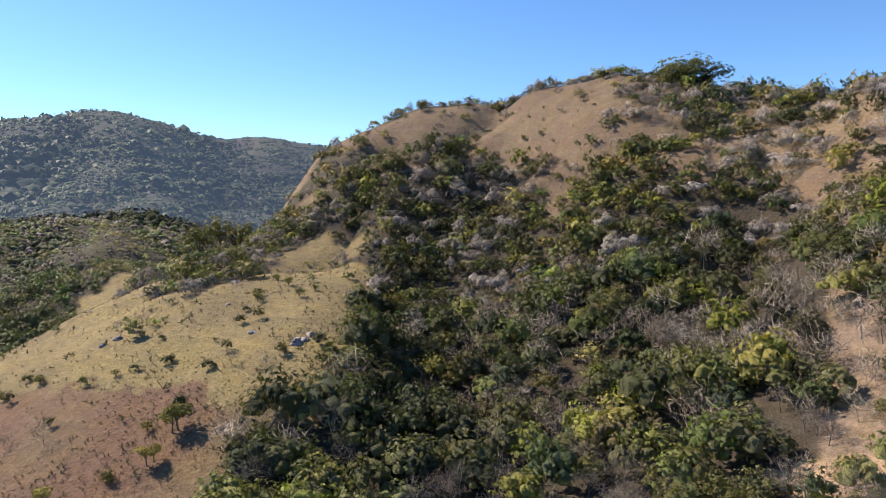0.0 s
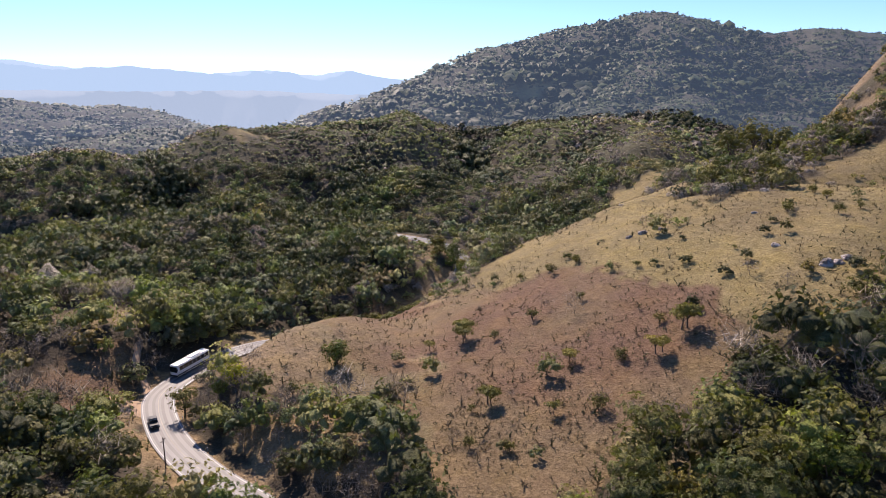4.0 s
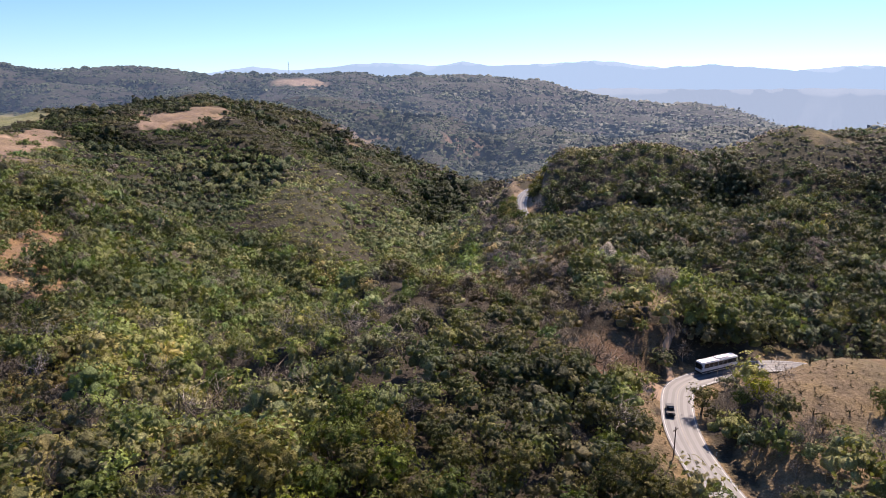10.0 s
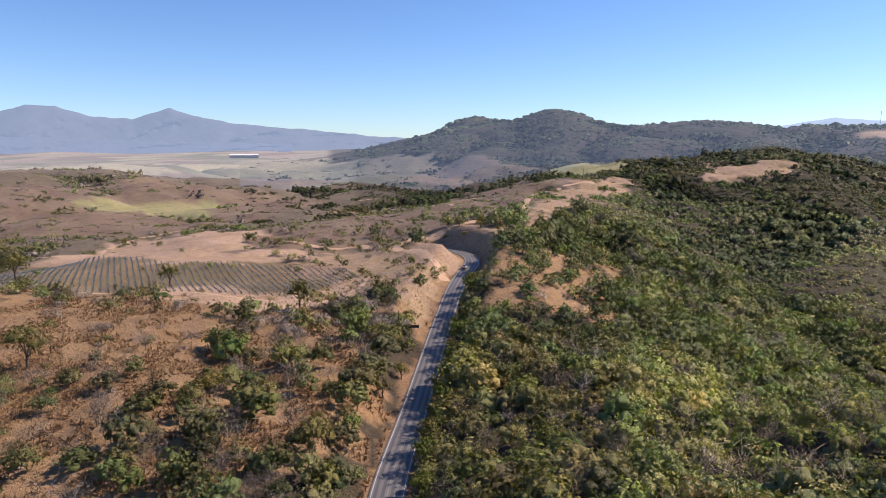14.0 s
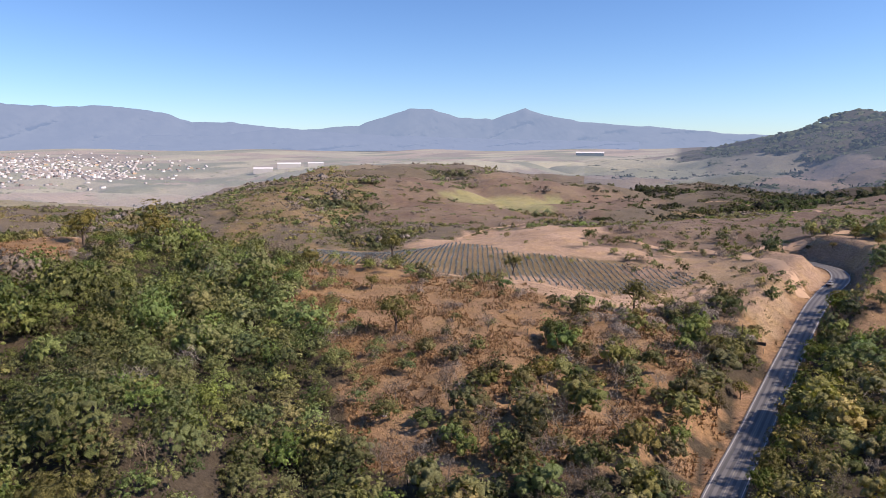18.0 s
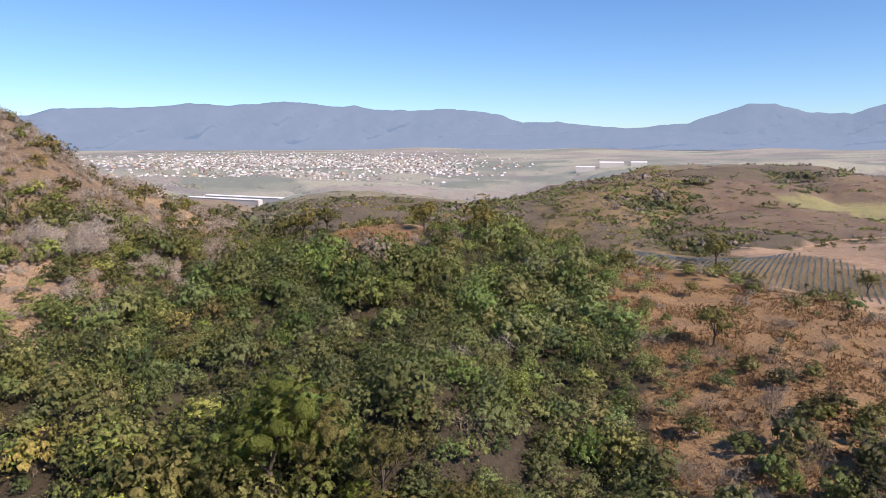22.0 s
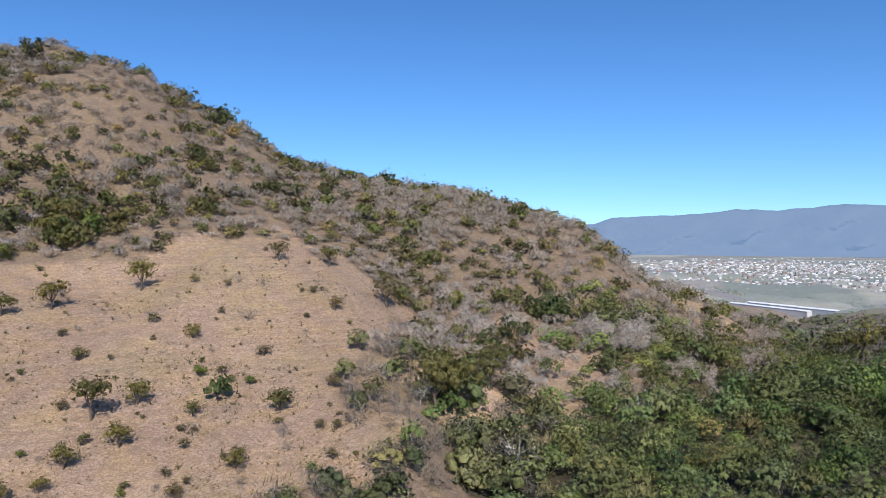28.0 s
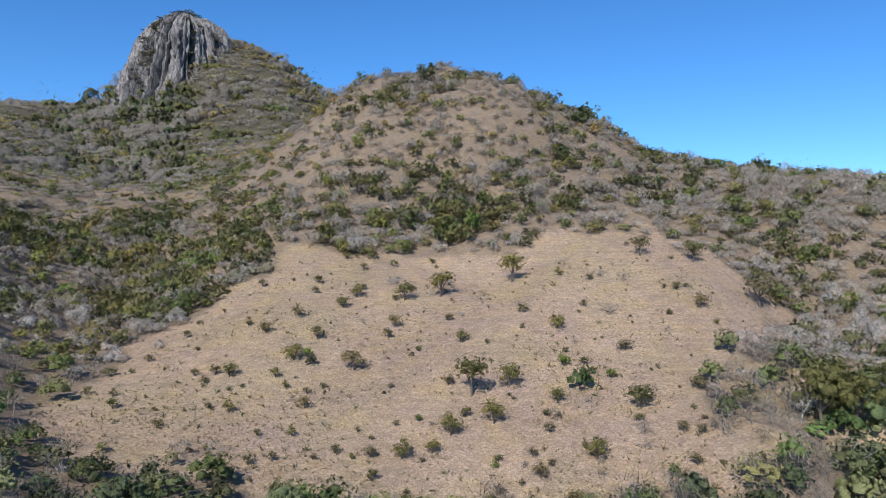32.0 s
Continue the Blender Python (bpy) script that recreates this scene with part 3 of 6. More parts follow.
clearing("gold", 0.30, (688, 553), (775, 506), (750, 496), (656, 518))  # far glade b
clearing("tan", 0.30, (59, 461), (81, 493), (71, 410), (59, 371), (51, 372))  # spur bank
clearing("tan", 0.18, (-216, 266), (-255, 348), (-329, 518), (-364, 667), (-316, 603), (-270, 465), (-233, 365), (-210, 285), (-182, 231))  # west ridge top
clearing("tan", 0.4, (-260, 648), (-273, 694), (-231, 793), (-219, 739), (-243, 668))  # west strip
clearing("field", 0.00, (-623, 897), (-671, 1018), (-446, 851), (-381, 720), (-397, 648))  # yellow field
clearing("orange", 0.12, (-214, 231), (-228, 267), (-172, 211), (-139, 187), (-139, 176), (-157, 185), (-193, 220))  # roadcut slope
clearing("orange", 0.45, (-172, 233), (-203, 356), (-168, 333), (-113, 197), (-136, 198))  # west verge
clearing("orange", 0.55, (-343, -21), (-299, 11), (-307, 37), (-295, 75), (-253, 112), (-220, 140), (-173, 141), (-134, 118), (-110, 90), (-109, 44), (-135, 28), (-167, 29), (-222, 25), (-287, 1))  # orange grass slope
clearing("orange", 0.16, (-288, 40), (-288, 73), (-237, 105), (-208, 114), (-167, 80), (-167, 67), (-180, 55), (-207, 40))  # open orange
clearing("orange", 0.04, (-264, -50), (-258, -80), (-326, -106), (-338, -58))  # grove top ledge
clearing("dry", 0.02, (-590, 3), (-570, 70), (-514, 145), (-333, 147), (-304, 180), (-251, 202), (-218, 186), (-203, 165), (-219, 142), (-253, 112), (-298, 73), (-309, 22))  # agave ground
clearing("pale", 0.02, (-279, 124), (-228, 148), (-239, 193), (-212, 181), (-195, 159), (-207, 133), (-237, 108), (-264, 106))  # sandy edge
clearing("pale", 0.02, (-518, 137), (-543, 213), (-519, 279), (-364, 233), (-313, 231), (-286, 217), (-300, 178), (-333, 147))  # soil mound
clearing("orange", 0.35, (-214, 177), (-256, 235), (-232, 271), (-183, 237), (-153, 209), (-145, 188), (-169, 198), (-167, 183), (-154, 152), (-171, 157))  # curve verge
clearing("tan", 0.25, (-283, 184), (-304, 244), (-236, 233), (-211, 227), (-186, 200), (-177, 163), (-204, 163))  # yard
clearing("dry", 0.75, (-845, 6), (-1821, 133), (-1191, 188), (-839, 176), (-651, 114), (-614, 3))  # scrub flank
clearing("dry", 0.70, (-572, 413), (-588, 494), (-314, 269), (-317, 244))  # scrub patch
clearing("brown", 0.30, (-785, 137), (-874, 183), (-1069, 467), (-822, 448), (-816, 319))  # brown field
clearing("brown", 0.30, (-336, 188), (-388, 252), (-428, 421), (-637, 848), (-350, 535), (-311, 429), (-255, 298), (-271, 250))  # brown field b
clearing("brown", 0.30, (-677, 121), (-772, 170), (-930, 325), (-816, 533), (-655, 474), (-533, 257))  # brown field c
clearing("tan", 0.01, (75, -168), (71, -207), (55, -242), (41, -262), (35, -285), (-16, -287), (-51, -277), (-89, -280), (-115, -282), (-127, -254), (-145, -243), (-153, -224), (-115, -184), (-104, -177), (-86, -151), (-71, -119), (-62, -123), (17, -136), (37, -152), (59, -158))  # dry grass hill
clearing("tan", 0.60, (-104, -177), (-139, -200), (-184, -214), (-111, -128), (-70, -118))  # dry foot
clearing("tan", 0.25, (17, -136), (37, -152), (59, -158), (70, -164), (75, -168), (59, -146), (37, -138))  # dry apron
clearing("tan", 0.50, (-103, -172), (-161, -221), (-201, -211), (-221, -165), (-178, -150), (-121, -135), (-73, -120))  # dry flank
clearing("tan", 0.50, (-135, -152), (-192, -202), (-203, -174), (-205, -145), (-159, -128), (-133, -129))  # dry shoulder patches
clearing("litter", 1.0, (-74, -84), (-100, -116), (-135, -124), (-170, -118), (-190, -86), (-120, -45), (-70, -55))  # floor of the grove
clearing("pale", 0.30, (-118, -145), (-140, -157), (-134, -143), (-117, -136))  # white clay
clearing("tan", 0.40, (-314, -252), (-1879, -1284), (-1062, -590), (-792, -374), (-314, -161), (-307, -199), (-291, -217))  # shoulder bright edge
clearing("field", 0.02, (-773, 245), (-810, 317), (-775, 415), (-653, 331), (-685, 307), (-751, 266))  # green field


clearing("tan", 0.08, (-329, 784), (-242, 829), (-205, 740), (-226, 692), (-268, 660))  # tan strip on the ridge
clearing("umber", 0.3, (-127, 1031), (-47, 1135), (-52, 1035), (-105, 908))  # scar on the far slope
clearing("red", 0.3, (36, 1092), (107, 1220), (95, 1141), (17, 1001))  # red scar on the far slope
clearing("tan", 0.25, (-330, 1455), (-219, 1440), (-204, 1321), (-301, 1376))  # bare top of the plateau
clearing("field", 0.0, (-683, 1008), (-453, 845), (-345, 640), (-511, 764))  # yellow field
clearing("dry", 0.95, (147, 157), (222, 238), (238, 211), (161, 142))  # gap towards the far stretch of road
clearing("tan", 0.03, (-190, 212), (-186, 240), (-206, 275), (-240, 285), (-272, 270), (-262, 238), (-215, 222))  # open bank at the far bend


def inside(x, y, poly):
    odd = np.zeros(np.shape(x), bool)
    for (ax, ay), (bx, by) in zip(poly, np.roll(poly, -1, 0)):
        odd ^= ((ay > y) != (by > y)) & (x < (bx - ax) * (y - ay) / (by - ay + 1e-12) + ax)
    return odd


def bearing(x, y):
    return np.degrees(np.arctan2(y, x)) % 360


def haze_zone(x, y):
    """0 for the land close by; with painted haze glow, 1 and 2 for the far hills, 3 for the far plain."""
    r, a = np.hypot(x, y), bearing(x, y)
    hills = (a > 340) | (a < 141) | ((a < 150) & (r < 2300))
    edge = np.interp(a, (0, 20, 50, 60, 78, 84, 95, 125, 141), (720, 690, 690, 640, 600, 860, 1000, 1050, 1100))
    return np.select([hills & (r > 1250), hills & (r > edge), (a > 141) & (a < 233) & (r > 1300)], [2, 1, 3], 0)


def hollow_at(x, y):
    """How far the land lies below its surroundings (ribs are negative)."""
    d = np.clip(np.hypot(x, y) * 0.045, 9, 60)
    return (ground(x + d, y) + ground(x - d, y) + ground(x, y + d) + ground(x, y - d) - 4 * ground(x, y)) / (4 * d)


def cover_at(x, y):
    """Ground colour and share of wood at points in plan."""
    r, a = np.hypot(x, y), bearing(x, y)
    s = np.clip(r / 26, 2.0, 14)
    wx, wy = x + s * fbm(x / 14, y / 14, 41, 3), y + s * fbm(x / 14, y / 14, 57, 3)
    color = np.zeros((*np.shape(x), 3)) + SHADED_LITTER
    wood = np.ones(np.shape(x))
    # pale scrub on the ribs, litter in the hollows
    rib = np.clip(-hollow_at(x, y) * 9 + 0.35 * fbm(x / 70, y / 70, 29, 3) + 0.15, 0, 1) * np.clip((r - 260) / 200, 0, 1)
    color = color + (np.array((0.085, 0.08, 0.045)) - SHADED_LITTER) * rib[..., None]
    wood = 1 - np.clip((r - 420) / 200, 0.2, 1) * np.where((a > 200) & (a < 330), 0.0, 0.05) * rib
    color[(a > 204) & (a < 330) & (r > 600)] = (0.098, 0.082, 0.052)
    # dry hill and the scrub towards the peak
    dry = ((a > 204) & (a < 330) & (r > 110) & (r < 620))
    color[dry] = SCRUB
    thin = fbm(x / 40, y / 40, 77, 3)
    wood = np.where(dry & (thin > 0.3), 0.7, wood)
    # open country beyond the road
    open_land = (a > 122) & ((a < 206) | ((a < 240) & (r > 590))) & (r > 395 + 60 * np.sin(np.radians((a - 122) * 2.1)))
    hill = (a < 143) & (r > 1150 + (a - 122) * 22)
    open_land &= ~hill
    color[open_land] = (0.162, 0.134, 0.096)
    patch = fbm(x / 90, y / 90, 91, 3)
    wood = np.where(open_land, np.where(patch > -0.12, 0.8, 0.28), wood)
    # fields of the plain
    plain_land = open_land & (r > 1150)
    cell = hash2(np.floor((x * 0.8 + y * 0.6) / 170 + 0.4 * vnoise(x / 400, y / 400, 5)), np.floor((y * 0.8 - x * 0.6) / 260 + 0.3 * vnoise(x / 300, y / 300, 6)), 12)
    fields = np.array([(0.36, 0.29, 0.2), (0.32, 0.235, 0.17), (0.27, 0.235, 0.15), (0.42, 0.34, 0.22), (0.25, 0.18, 0.135), (0.2, 0.185, 0.115), (0.38, 0.265, 0.195)])
    color[plain_land] = fields[(cell * 6.99).astype(int)][plain_land] * (0.76, 0.88, 0.9)
    town = np.exp(-((a - 202) / 10) ** 2 - ((r - 2700) / 650) ** 2)
    hedge = (np.abs(((x * 0.8 + y * 0.6) / 170 + 0.4 * vnoise(x / 400, y / 400, 5)) % 1 - 0.5) > 0.47) | (np.abs(((y * 0.8 - x * 0.6) / 260 + 0.3 * vnoise(x / 300, y / 300, 6)) % 1 - 0.5) > 0.475)
    wood = np.where(plain_land, np.where(hedge, 0.95, 0.2) + 0.7 * town, wood)
    blotch = fbm(x / 22, y / 22, 15, 4)
    color[((a > 340) | (a < 141)) & (r > 560)] *= 0.62
    for cover, trees, poly in CLEARINGS:
        k = inside(wx, wy, poly)
        m = np.clip(0.5 + 0.9 * blotch[k], 0, 1)[:, None]
        color[k], wood[k] = np.array(COVERS[cover][0]) * (1 - m) + np.array(COVERS[cover][1]) * m, trees
    # mown verges
    close = r < 430
    d = np.full(np.shape(x), 99.0)
    d[close] = seg_distance(x[close], y[close], ROAD[::3])[0]
    verge = d < 5.6 + 2 * blotch
    color[verge] = np.where(a[verge] > 100, 1, 0)[:, None] * np.array((0.27, 0.17, 0.1)) + np.where(a[verge] > 100, 0, 1)[:, None] * np.array((0.27, 0.19, 0.105))
    wood = np.where(verge & (a > 100), np.minimum(wood, 0.45), wood)
    return color, wood


def mesh_from(name, verts, tris, mat, tone=None, tone_name="tone", smooth=False, normals=None):
    me = bpy.data.meshes.new(name)
    verts, tris = np.asarray(verts, np.float32), np.asarray(tris, np.int32)
    me.vertices.add(len(verts))
    me.vertices.foreach_set("co", verts.ravel())
    me.loops.add(tris.size)
    me.loops.foreach_set("vertex_index", tris.ravel())
    me.polygons.add(len(tris))
    me.polygons.foreach_set("loop_start", np.arange(0, tris.size, tris.shape[1], dtype=np.int32))
    if smooth:
        me.polygons.foreach_set("use_smooth", np.ones(len(tris), bool))
    if tone is not None:
        at = me.attributes.new(tone_name, "FLOAT_COLOR", "POINT")
        rgba = np.ones((len(verts), 4), np.float32)
        rgba[:, :3] = tone
        at.data.foreach_set("color", rgba.ravel())
    me.update(calc_edges=True)
    if normals is not None:
        me.polygons.foreach_set("use_smooth", np.ones(len(tris), bool))
        me.normals_split_custom_set_from_vertices(np.asarray(normals, np.float32))
    me.materials.append(mat)
    return me


def thing(name, label, category, group="", kind="", data=None, at=None):
    ob = new(name, data)
    if at is not None:
        ob.matrix_world = at
    return tagged(ob, label, category, group, kind)


def part(name, bm, mat, parent, label=""):
    """One mesh object under a thing or a part."""
    if isinstance(bm, bpy.types.Mesh):
        me = bm
    else:
        me = bpy.data.meshes.new(name)
        bm.to_mesh(me)
        bm.free()
        me.materials.append(mat)
    ob = new(name, me)
    ob.parent = parent
    if label:
        ob["label"] = label
    return ob


# ---- the ground: one sheet to the horizon ----
cover_rgb, WOOD = cover_at(GX, GY)
n = GRIDA * GRIDR
idx = np.arange(n).reshape(GRIDA, GRIDR)
nxt = np.roll(idx, -1, 0)
quads = np.stack([idx[:, :-1], idx[:, 1:], nxt[:, 1:], nxt[:, :-1]], -1).reshape(-1, 4)
verts = np.stack([GX, GY, GZ], -1).reshape(-1, 3)
hub = len(verts)
verts = np.concatenate([verts, [[0, 0, GZ[:, 0].mean()]]])
tris = np.concatenate([quads[:, [0, 1, 2]], quads[:, [0, 2, 3]], np.stack([np.full(GRIDA, hub), idx[:, 0], nxt[:, 0]], -1)])
rgb = np.concatenate([cover_rgb.reshape(-1, 3), [SHADED_LITTER]])
# far ground is split off to carry the painted haze glow
tri_zone = haze_zone(verts[tris[:, 0], 0], verts[tris[:, 0], 1])
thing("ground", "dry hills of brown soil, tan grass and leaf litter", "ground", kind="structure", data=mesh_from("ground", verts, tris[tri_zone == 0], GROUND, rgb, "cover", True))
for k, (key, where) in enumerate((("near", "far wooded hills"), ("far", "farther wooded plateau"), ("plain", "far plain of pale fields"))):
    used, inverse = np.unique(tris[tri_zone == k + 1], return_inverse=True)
    thing("backdrop", where + " with a painted haze glow", "hills", kind="structure",
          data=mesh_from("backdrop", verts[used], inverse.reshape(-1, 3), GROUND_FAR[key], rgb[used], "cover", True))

# what the lie of the land hides from the hovering height
slope_view = (GZ + 7 - EYE.z) / np.maximum(np.hypot(GX, GY), 1)
running = np.maximum.accumulate((GZ - EYE.z) / np.maximum(np.hypot(GX, GY), 1), 1)
OPEN_VIEW = slope_view >= np.concatenate([np.full((GRIDA, 1), -9.0), running[:, :-1]], 1)


def grid_pick(field, x, y):
    a = np.round((np.arctan2(y, x) % (2 * np.pi)) * GRIDA / (2 * np.pi)).astype(int) % GRIDA
    r = np.clip(np.round(np.interp(np.hypot(x, y), _r, np.arange(GRIDR))).astype(int), 0, GRIDR - 1)
    return field[a, r]


# ---- roads ----


def ribbon(name, line, left, right, lift, mat, parent=None, start=0.0, dash=0.0, gap=0.0, sag=0.0):
    """A strip along a line, from left to right metres beside it, lying on the land."""
    V, F, s = [], [], start
    L3 = np.array(line)
    d = np.gradient(L3[:, :2], axis=0)
    d /= np.linalg.norm(d, axis=1)[:, None] + 1e-9
    normal = np.stack([-d[:, 1], d[:, 0]], 1)
    for k, p in enumerate(L3):
        for off in (left, right):
            V.append((p[0] + normal[k, 0] * off, p[1] + normal[k, 1] * off, p[2] + lift))
    dist = np.concatenate([[0], np.cumsum(np.linalg.norm(np.diff(L3[:, :2], axis=0), axis=1))])
    for k in range(len(L3) - 1):
        if dash and (dist[k] % (dash + gap)) > dash:
            continue
        F.append((2 * k, 2 * k + 1, 2 * k + 3))
        F.append((2 * k, 2 * k + 3, 2 * k + 2))
    F = np.array(F)[:, ::-1]
    return mesh_from(name, V, F, mat)


ROAD_FINE = spline([tuple(p) for p in ROAD[::2]], 1.5)
road = thing("road", "worn grey two-lane asphalt road winding through the hills", "road", kind="structure", data=ribbon("road", ROAD_FINE, -3.7, 3.7, 0.04, ASPHALT))
part("edge_line", ribbon("edge_line", ROAD_FINE, 3.2, 3.34, 0.05, LINE_WHITE), None, road, "white painted edge line")
part("edge_line", ribbon("edge_line", ROAD_FINE, -3.34, -3.2, 0.05, LINE_WHITE), None, road, "white painted edge line")
for off in (-2.45, -0.95, 0.95, 2.45):
    part("wheel_path", ribbon("wheel_path", ROAD_FINE, off - 0.34, off + 0.34, 0.044, ASPHALT_DARK), None, road, "darker strip worn by tyres")
part("centre_line", ribbon("centre_line", ROAD_FINE, -0.08, 0.08, 0.05, LINE_YELLOW), None, road, "faded yellow centre line")


def track(label, points, width):
    line = spline([(x, y, 0) for x, y in points], 2.5)
    wob = 0.4 * np.sin(np.arange(len(line)) * 0.9)
    line[:, 2] = ground(line[:, 0], line[:, 1])
    d = np.gradient(line[:, :2], axis=0)
    d /= np.linalg.norm(d, axis=1)[:, None] + 1e-9
    V, F = [], []
    for k, p in enumerate(line):
        for off in (-1.0, -0.5, 0.5, 1.0):
            q = p[:2] + np.array([-d[k, 1], d[k, 0]]) * (off * width / 2 + wob[k])
            V.append((q[0], q[1], ground(q[0], q[1]) + (0.16 if abs(off) < 0.9 else 0.02)))
    for k in range(len(line) - 1):
        for c in range(3):
            a = 4 * k + c
            F += [(a, a + 5, a + 1), (a, a + 4, a + 5)]
    thing("dirt_track", label, "track", kind="structure", data=mesh_from("dirt_track", V, F, EARTH))


track("pale dirt track along the ridge beyond the road", ((-197, 210), (-206, 215), (-218, 219), (-236, 229), (-256, 235), (-271, 258), (-258, 277), (-254, 312), (-258, 342), (-311, 429), (-334, 502), (-321, 536)), 5)
track("pale dirt track round the soil mound", ((-256, 235), (-300, 249), (-314, 235), (-344, 223)), 5)
track("pale dirt path climbing the bank above the bend", ((58, 144), (62, 158), (64, 166), (68, 172)), 1.7)
track("pale dirt lay-by beside the bend", ((58, 143), (56, 150), (52, 151)), 6)
track("sandy field edge below the agave rows", ((-331, 2), (-310, 38), (-298, 76), (-263, 116), (-240, 130), (-221, 144), (-208, 167), (-226, 190)), 2.6)
track("pale farm track across the brown slope", ((-551, 256), (-555, 218), (-518, 166), (-547, 139)), 3.5)
track("pale farm track across the open land", ((-355, 386), (-582, 536), (-619, 506)), 3)
track("pale ledge path on the crest above the grove", ((-334, -55), (-329, -80), (-322, -103)), 3)


# ---- plants ----
ICO_V = np.array([(0, 0, 1)] + [(0.894 * math.cos(k * 1.2566), 0.894 * math.sin(k * 1.2566), 0.447) for k in range(5)]
                 + [(0.894 * math.cos(k * 1.2566 + 0.628), 0.894 * math.sin(k * 1.2566 + 0.628), -0.447) for k in range(5)])
ICO_F = np.array([(0, 1 + k, 1 + (k + 1) % 5) for k in range(5)] + [(1 + k, 6 + k, 1 + (k + 1) % 5) for k in range(5)]
                 + [(6 + k, 6 + (k + 1) % 5, 1 + (k + 1) % 5) for k in range(5)])


def unit(v):
    return v / (np.linalg.norm(v, axis=-1, keepdims=True) + 1e-9)


def leaves(rng, centres, normals, size, round_out=None):
    """Small folded leaf sprays, one diamond each."""
    k = len(centres)
    t = unit(np.cross(normals, rng.normal(size=(k, 3))))
    b = np.cross(normals, t)
    s = (size * rng.uniform(0.65, 1.35, k))[:, None]
    V = np.stack([centres + t * s, centres + b * s * 0.62 + normals * s * 0.22, centres - t * s, centres - b * s * 0.62 + normals * s * 0.22], 1).reshape(-1, 3)
    o = np.arange(k)[:, None] * 4
    F = np.concatenate([o + [0, 1, 2], o + [0, 2, 3]], 1).reshape(-1, 3)
    N = np.repeat(unit((normals if round_out is None else round_out) + rng.normal(size=(k, 3)) * 0.4), 4, 0)
    return V, F, N


def join(*pairs):
    V, F, N, o = [], [], [], 0
    for v, f, m in pairs:
        V.append(v)
        F.append(np.asarray(f) + o)
        N.append(m)
        o += len(v)
    return np.concatenate(V), np.concatenate(F), np.concatenate(N)


def lump_centres(rng, lumps, flat, high, spread=0.6):
    a = rng.uniform(0, 6.283) + np.arange(lumps) * 2.4
    p = spread * np.sqrt((np.arange(lumps) + 0.4) / lumps)
    return np.stack([p * np.cos(a), p * np.sin(a), high + flat * (rng.uniform(-0.5, 0.5, lumps) + 0.55 - p)], 1), rng.uniform(0.36, 0.56, lumps)


def crown(seed, count, leaf, lumps=7, flat=0.55, high=0.95, squash=0.8, core=0.72, loose=0.4):
    """A crown one unit in radius over its foot: lumps covered in leaf sprays, round dark cores."""
    rng = np.random.default_rng(seed)
    C, R = lump_centres(rng, lumps, flat, high)
    w = rng.choice(lumps, count, p=R ** 2 / (R ** 2).sum())
    d = unit(rng.normal(size=(count, 3)) + [0, 0, 0.35])
    centres = C[w] + d * (R[w] * rng.uniform(0.8, 1.04, count))[:, None] * [1, 1, squash]
    out = [leaves(rng, centres, unit(d + rng.normal(size=(count, 3)) * loose + [0, 0, 0.2]), leaf,
                  unit(d * 0.75 + unit(centres - [0, 0, high * 0.75]) * 0.6))]
    if core:
        for c, q in zip(C, R):
            out.append((c + ICO_V * q * core * rng.uniform(0.8, 1.15, (11, 1)) * [1, 1, squash], ICO_F, ICO_V))
    return join(*out)


def limb(a, b, ra, rb, sides=4):
    a, b = np.asarray(a, float), np.asarray(b, float)
    d = unit(b - a)
    u = unit(np.cross(d, [0.31, 0.83, 0.47]))
    v = np.cross(d, u)
    ang = np.arange(sides) * 6.2832 / sides
    ring = np.cos(ang)[:, None] * u + np.sin(ang)[:, None] * v
    V = np.concatenate([a + ring * ra, b + ring * rb])
    F = []
    for k in range(sides):
        m = (k + 1) % sides
        F += [(k, m, sides + m), (k, sides + m, sides + k)]
    return V, np.array(F), np.concatenate([ring, ring])


def trunk(seed, lumps=7, flat=0.55, high=0.95, thick=0.055):
    rng = np.random.default_rng(seed)
    C, R = lump_centres(rng, lumps, flat, high)
    fork = np.array([rng.uniform(-0.1, 0.1), rng.uniform(-0.1, 0.1), high * 0.45])
    pieces = [limb((0, 0, -0.35), fork * [0.5, 0.5, 0.5], thick * 1.35, thick, 6), limb(fork * [0.5, 0.5, 0.5], fork, thick, thick * 0.85, 6)]
    for c in C[:5]:
        mid = fork * 0.5 + c * 0.5 + rng.normal(size=3) * 0.06
        pieces += [limb(fork, mid, thick * 0.6, thick * 0.42, 5), limb(mid, c + [0, 0, 0.1], thick * 0.42, thick * 0.15)]
    return join(*pieces)


def bare_tree(seed, depth=4, thick=0.05, spread=0.75):
    """A leafless tree: forking limbs down to twigs, one unit in radius."""
    rng = np.random.default_rng(seed)
    pieces = []

    def grow(a, d, length, w, level):
        b = a + d * length
        pieces.append(limb(a, b, w, w * 0.62, 5 if level == depth else 3))
        if level == 0:
            return
        for _ in range(3 if level > 1 else 4):
            e = unit(d + rng.normal(size=3) * spread + [0, 0, 0.12])
            grow(b if _ else a + d * length * 0.7, e, length * rng.uniform(0.58, 0.82), w * 0.55, level - 1)

    grow(np.array([0, 0, -0.25]), unit(np.array([rng.normal() * 0.12, rng.normal() * 0.12, 1.0])), 0.72, thick, depth)
    return join(*pieces)


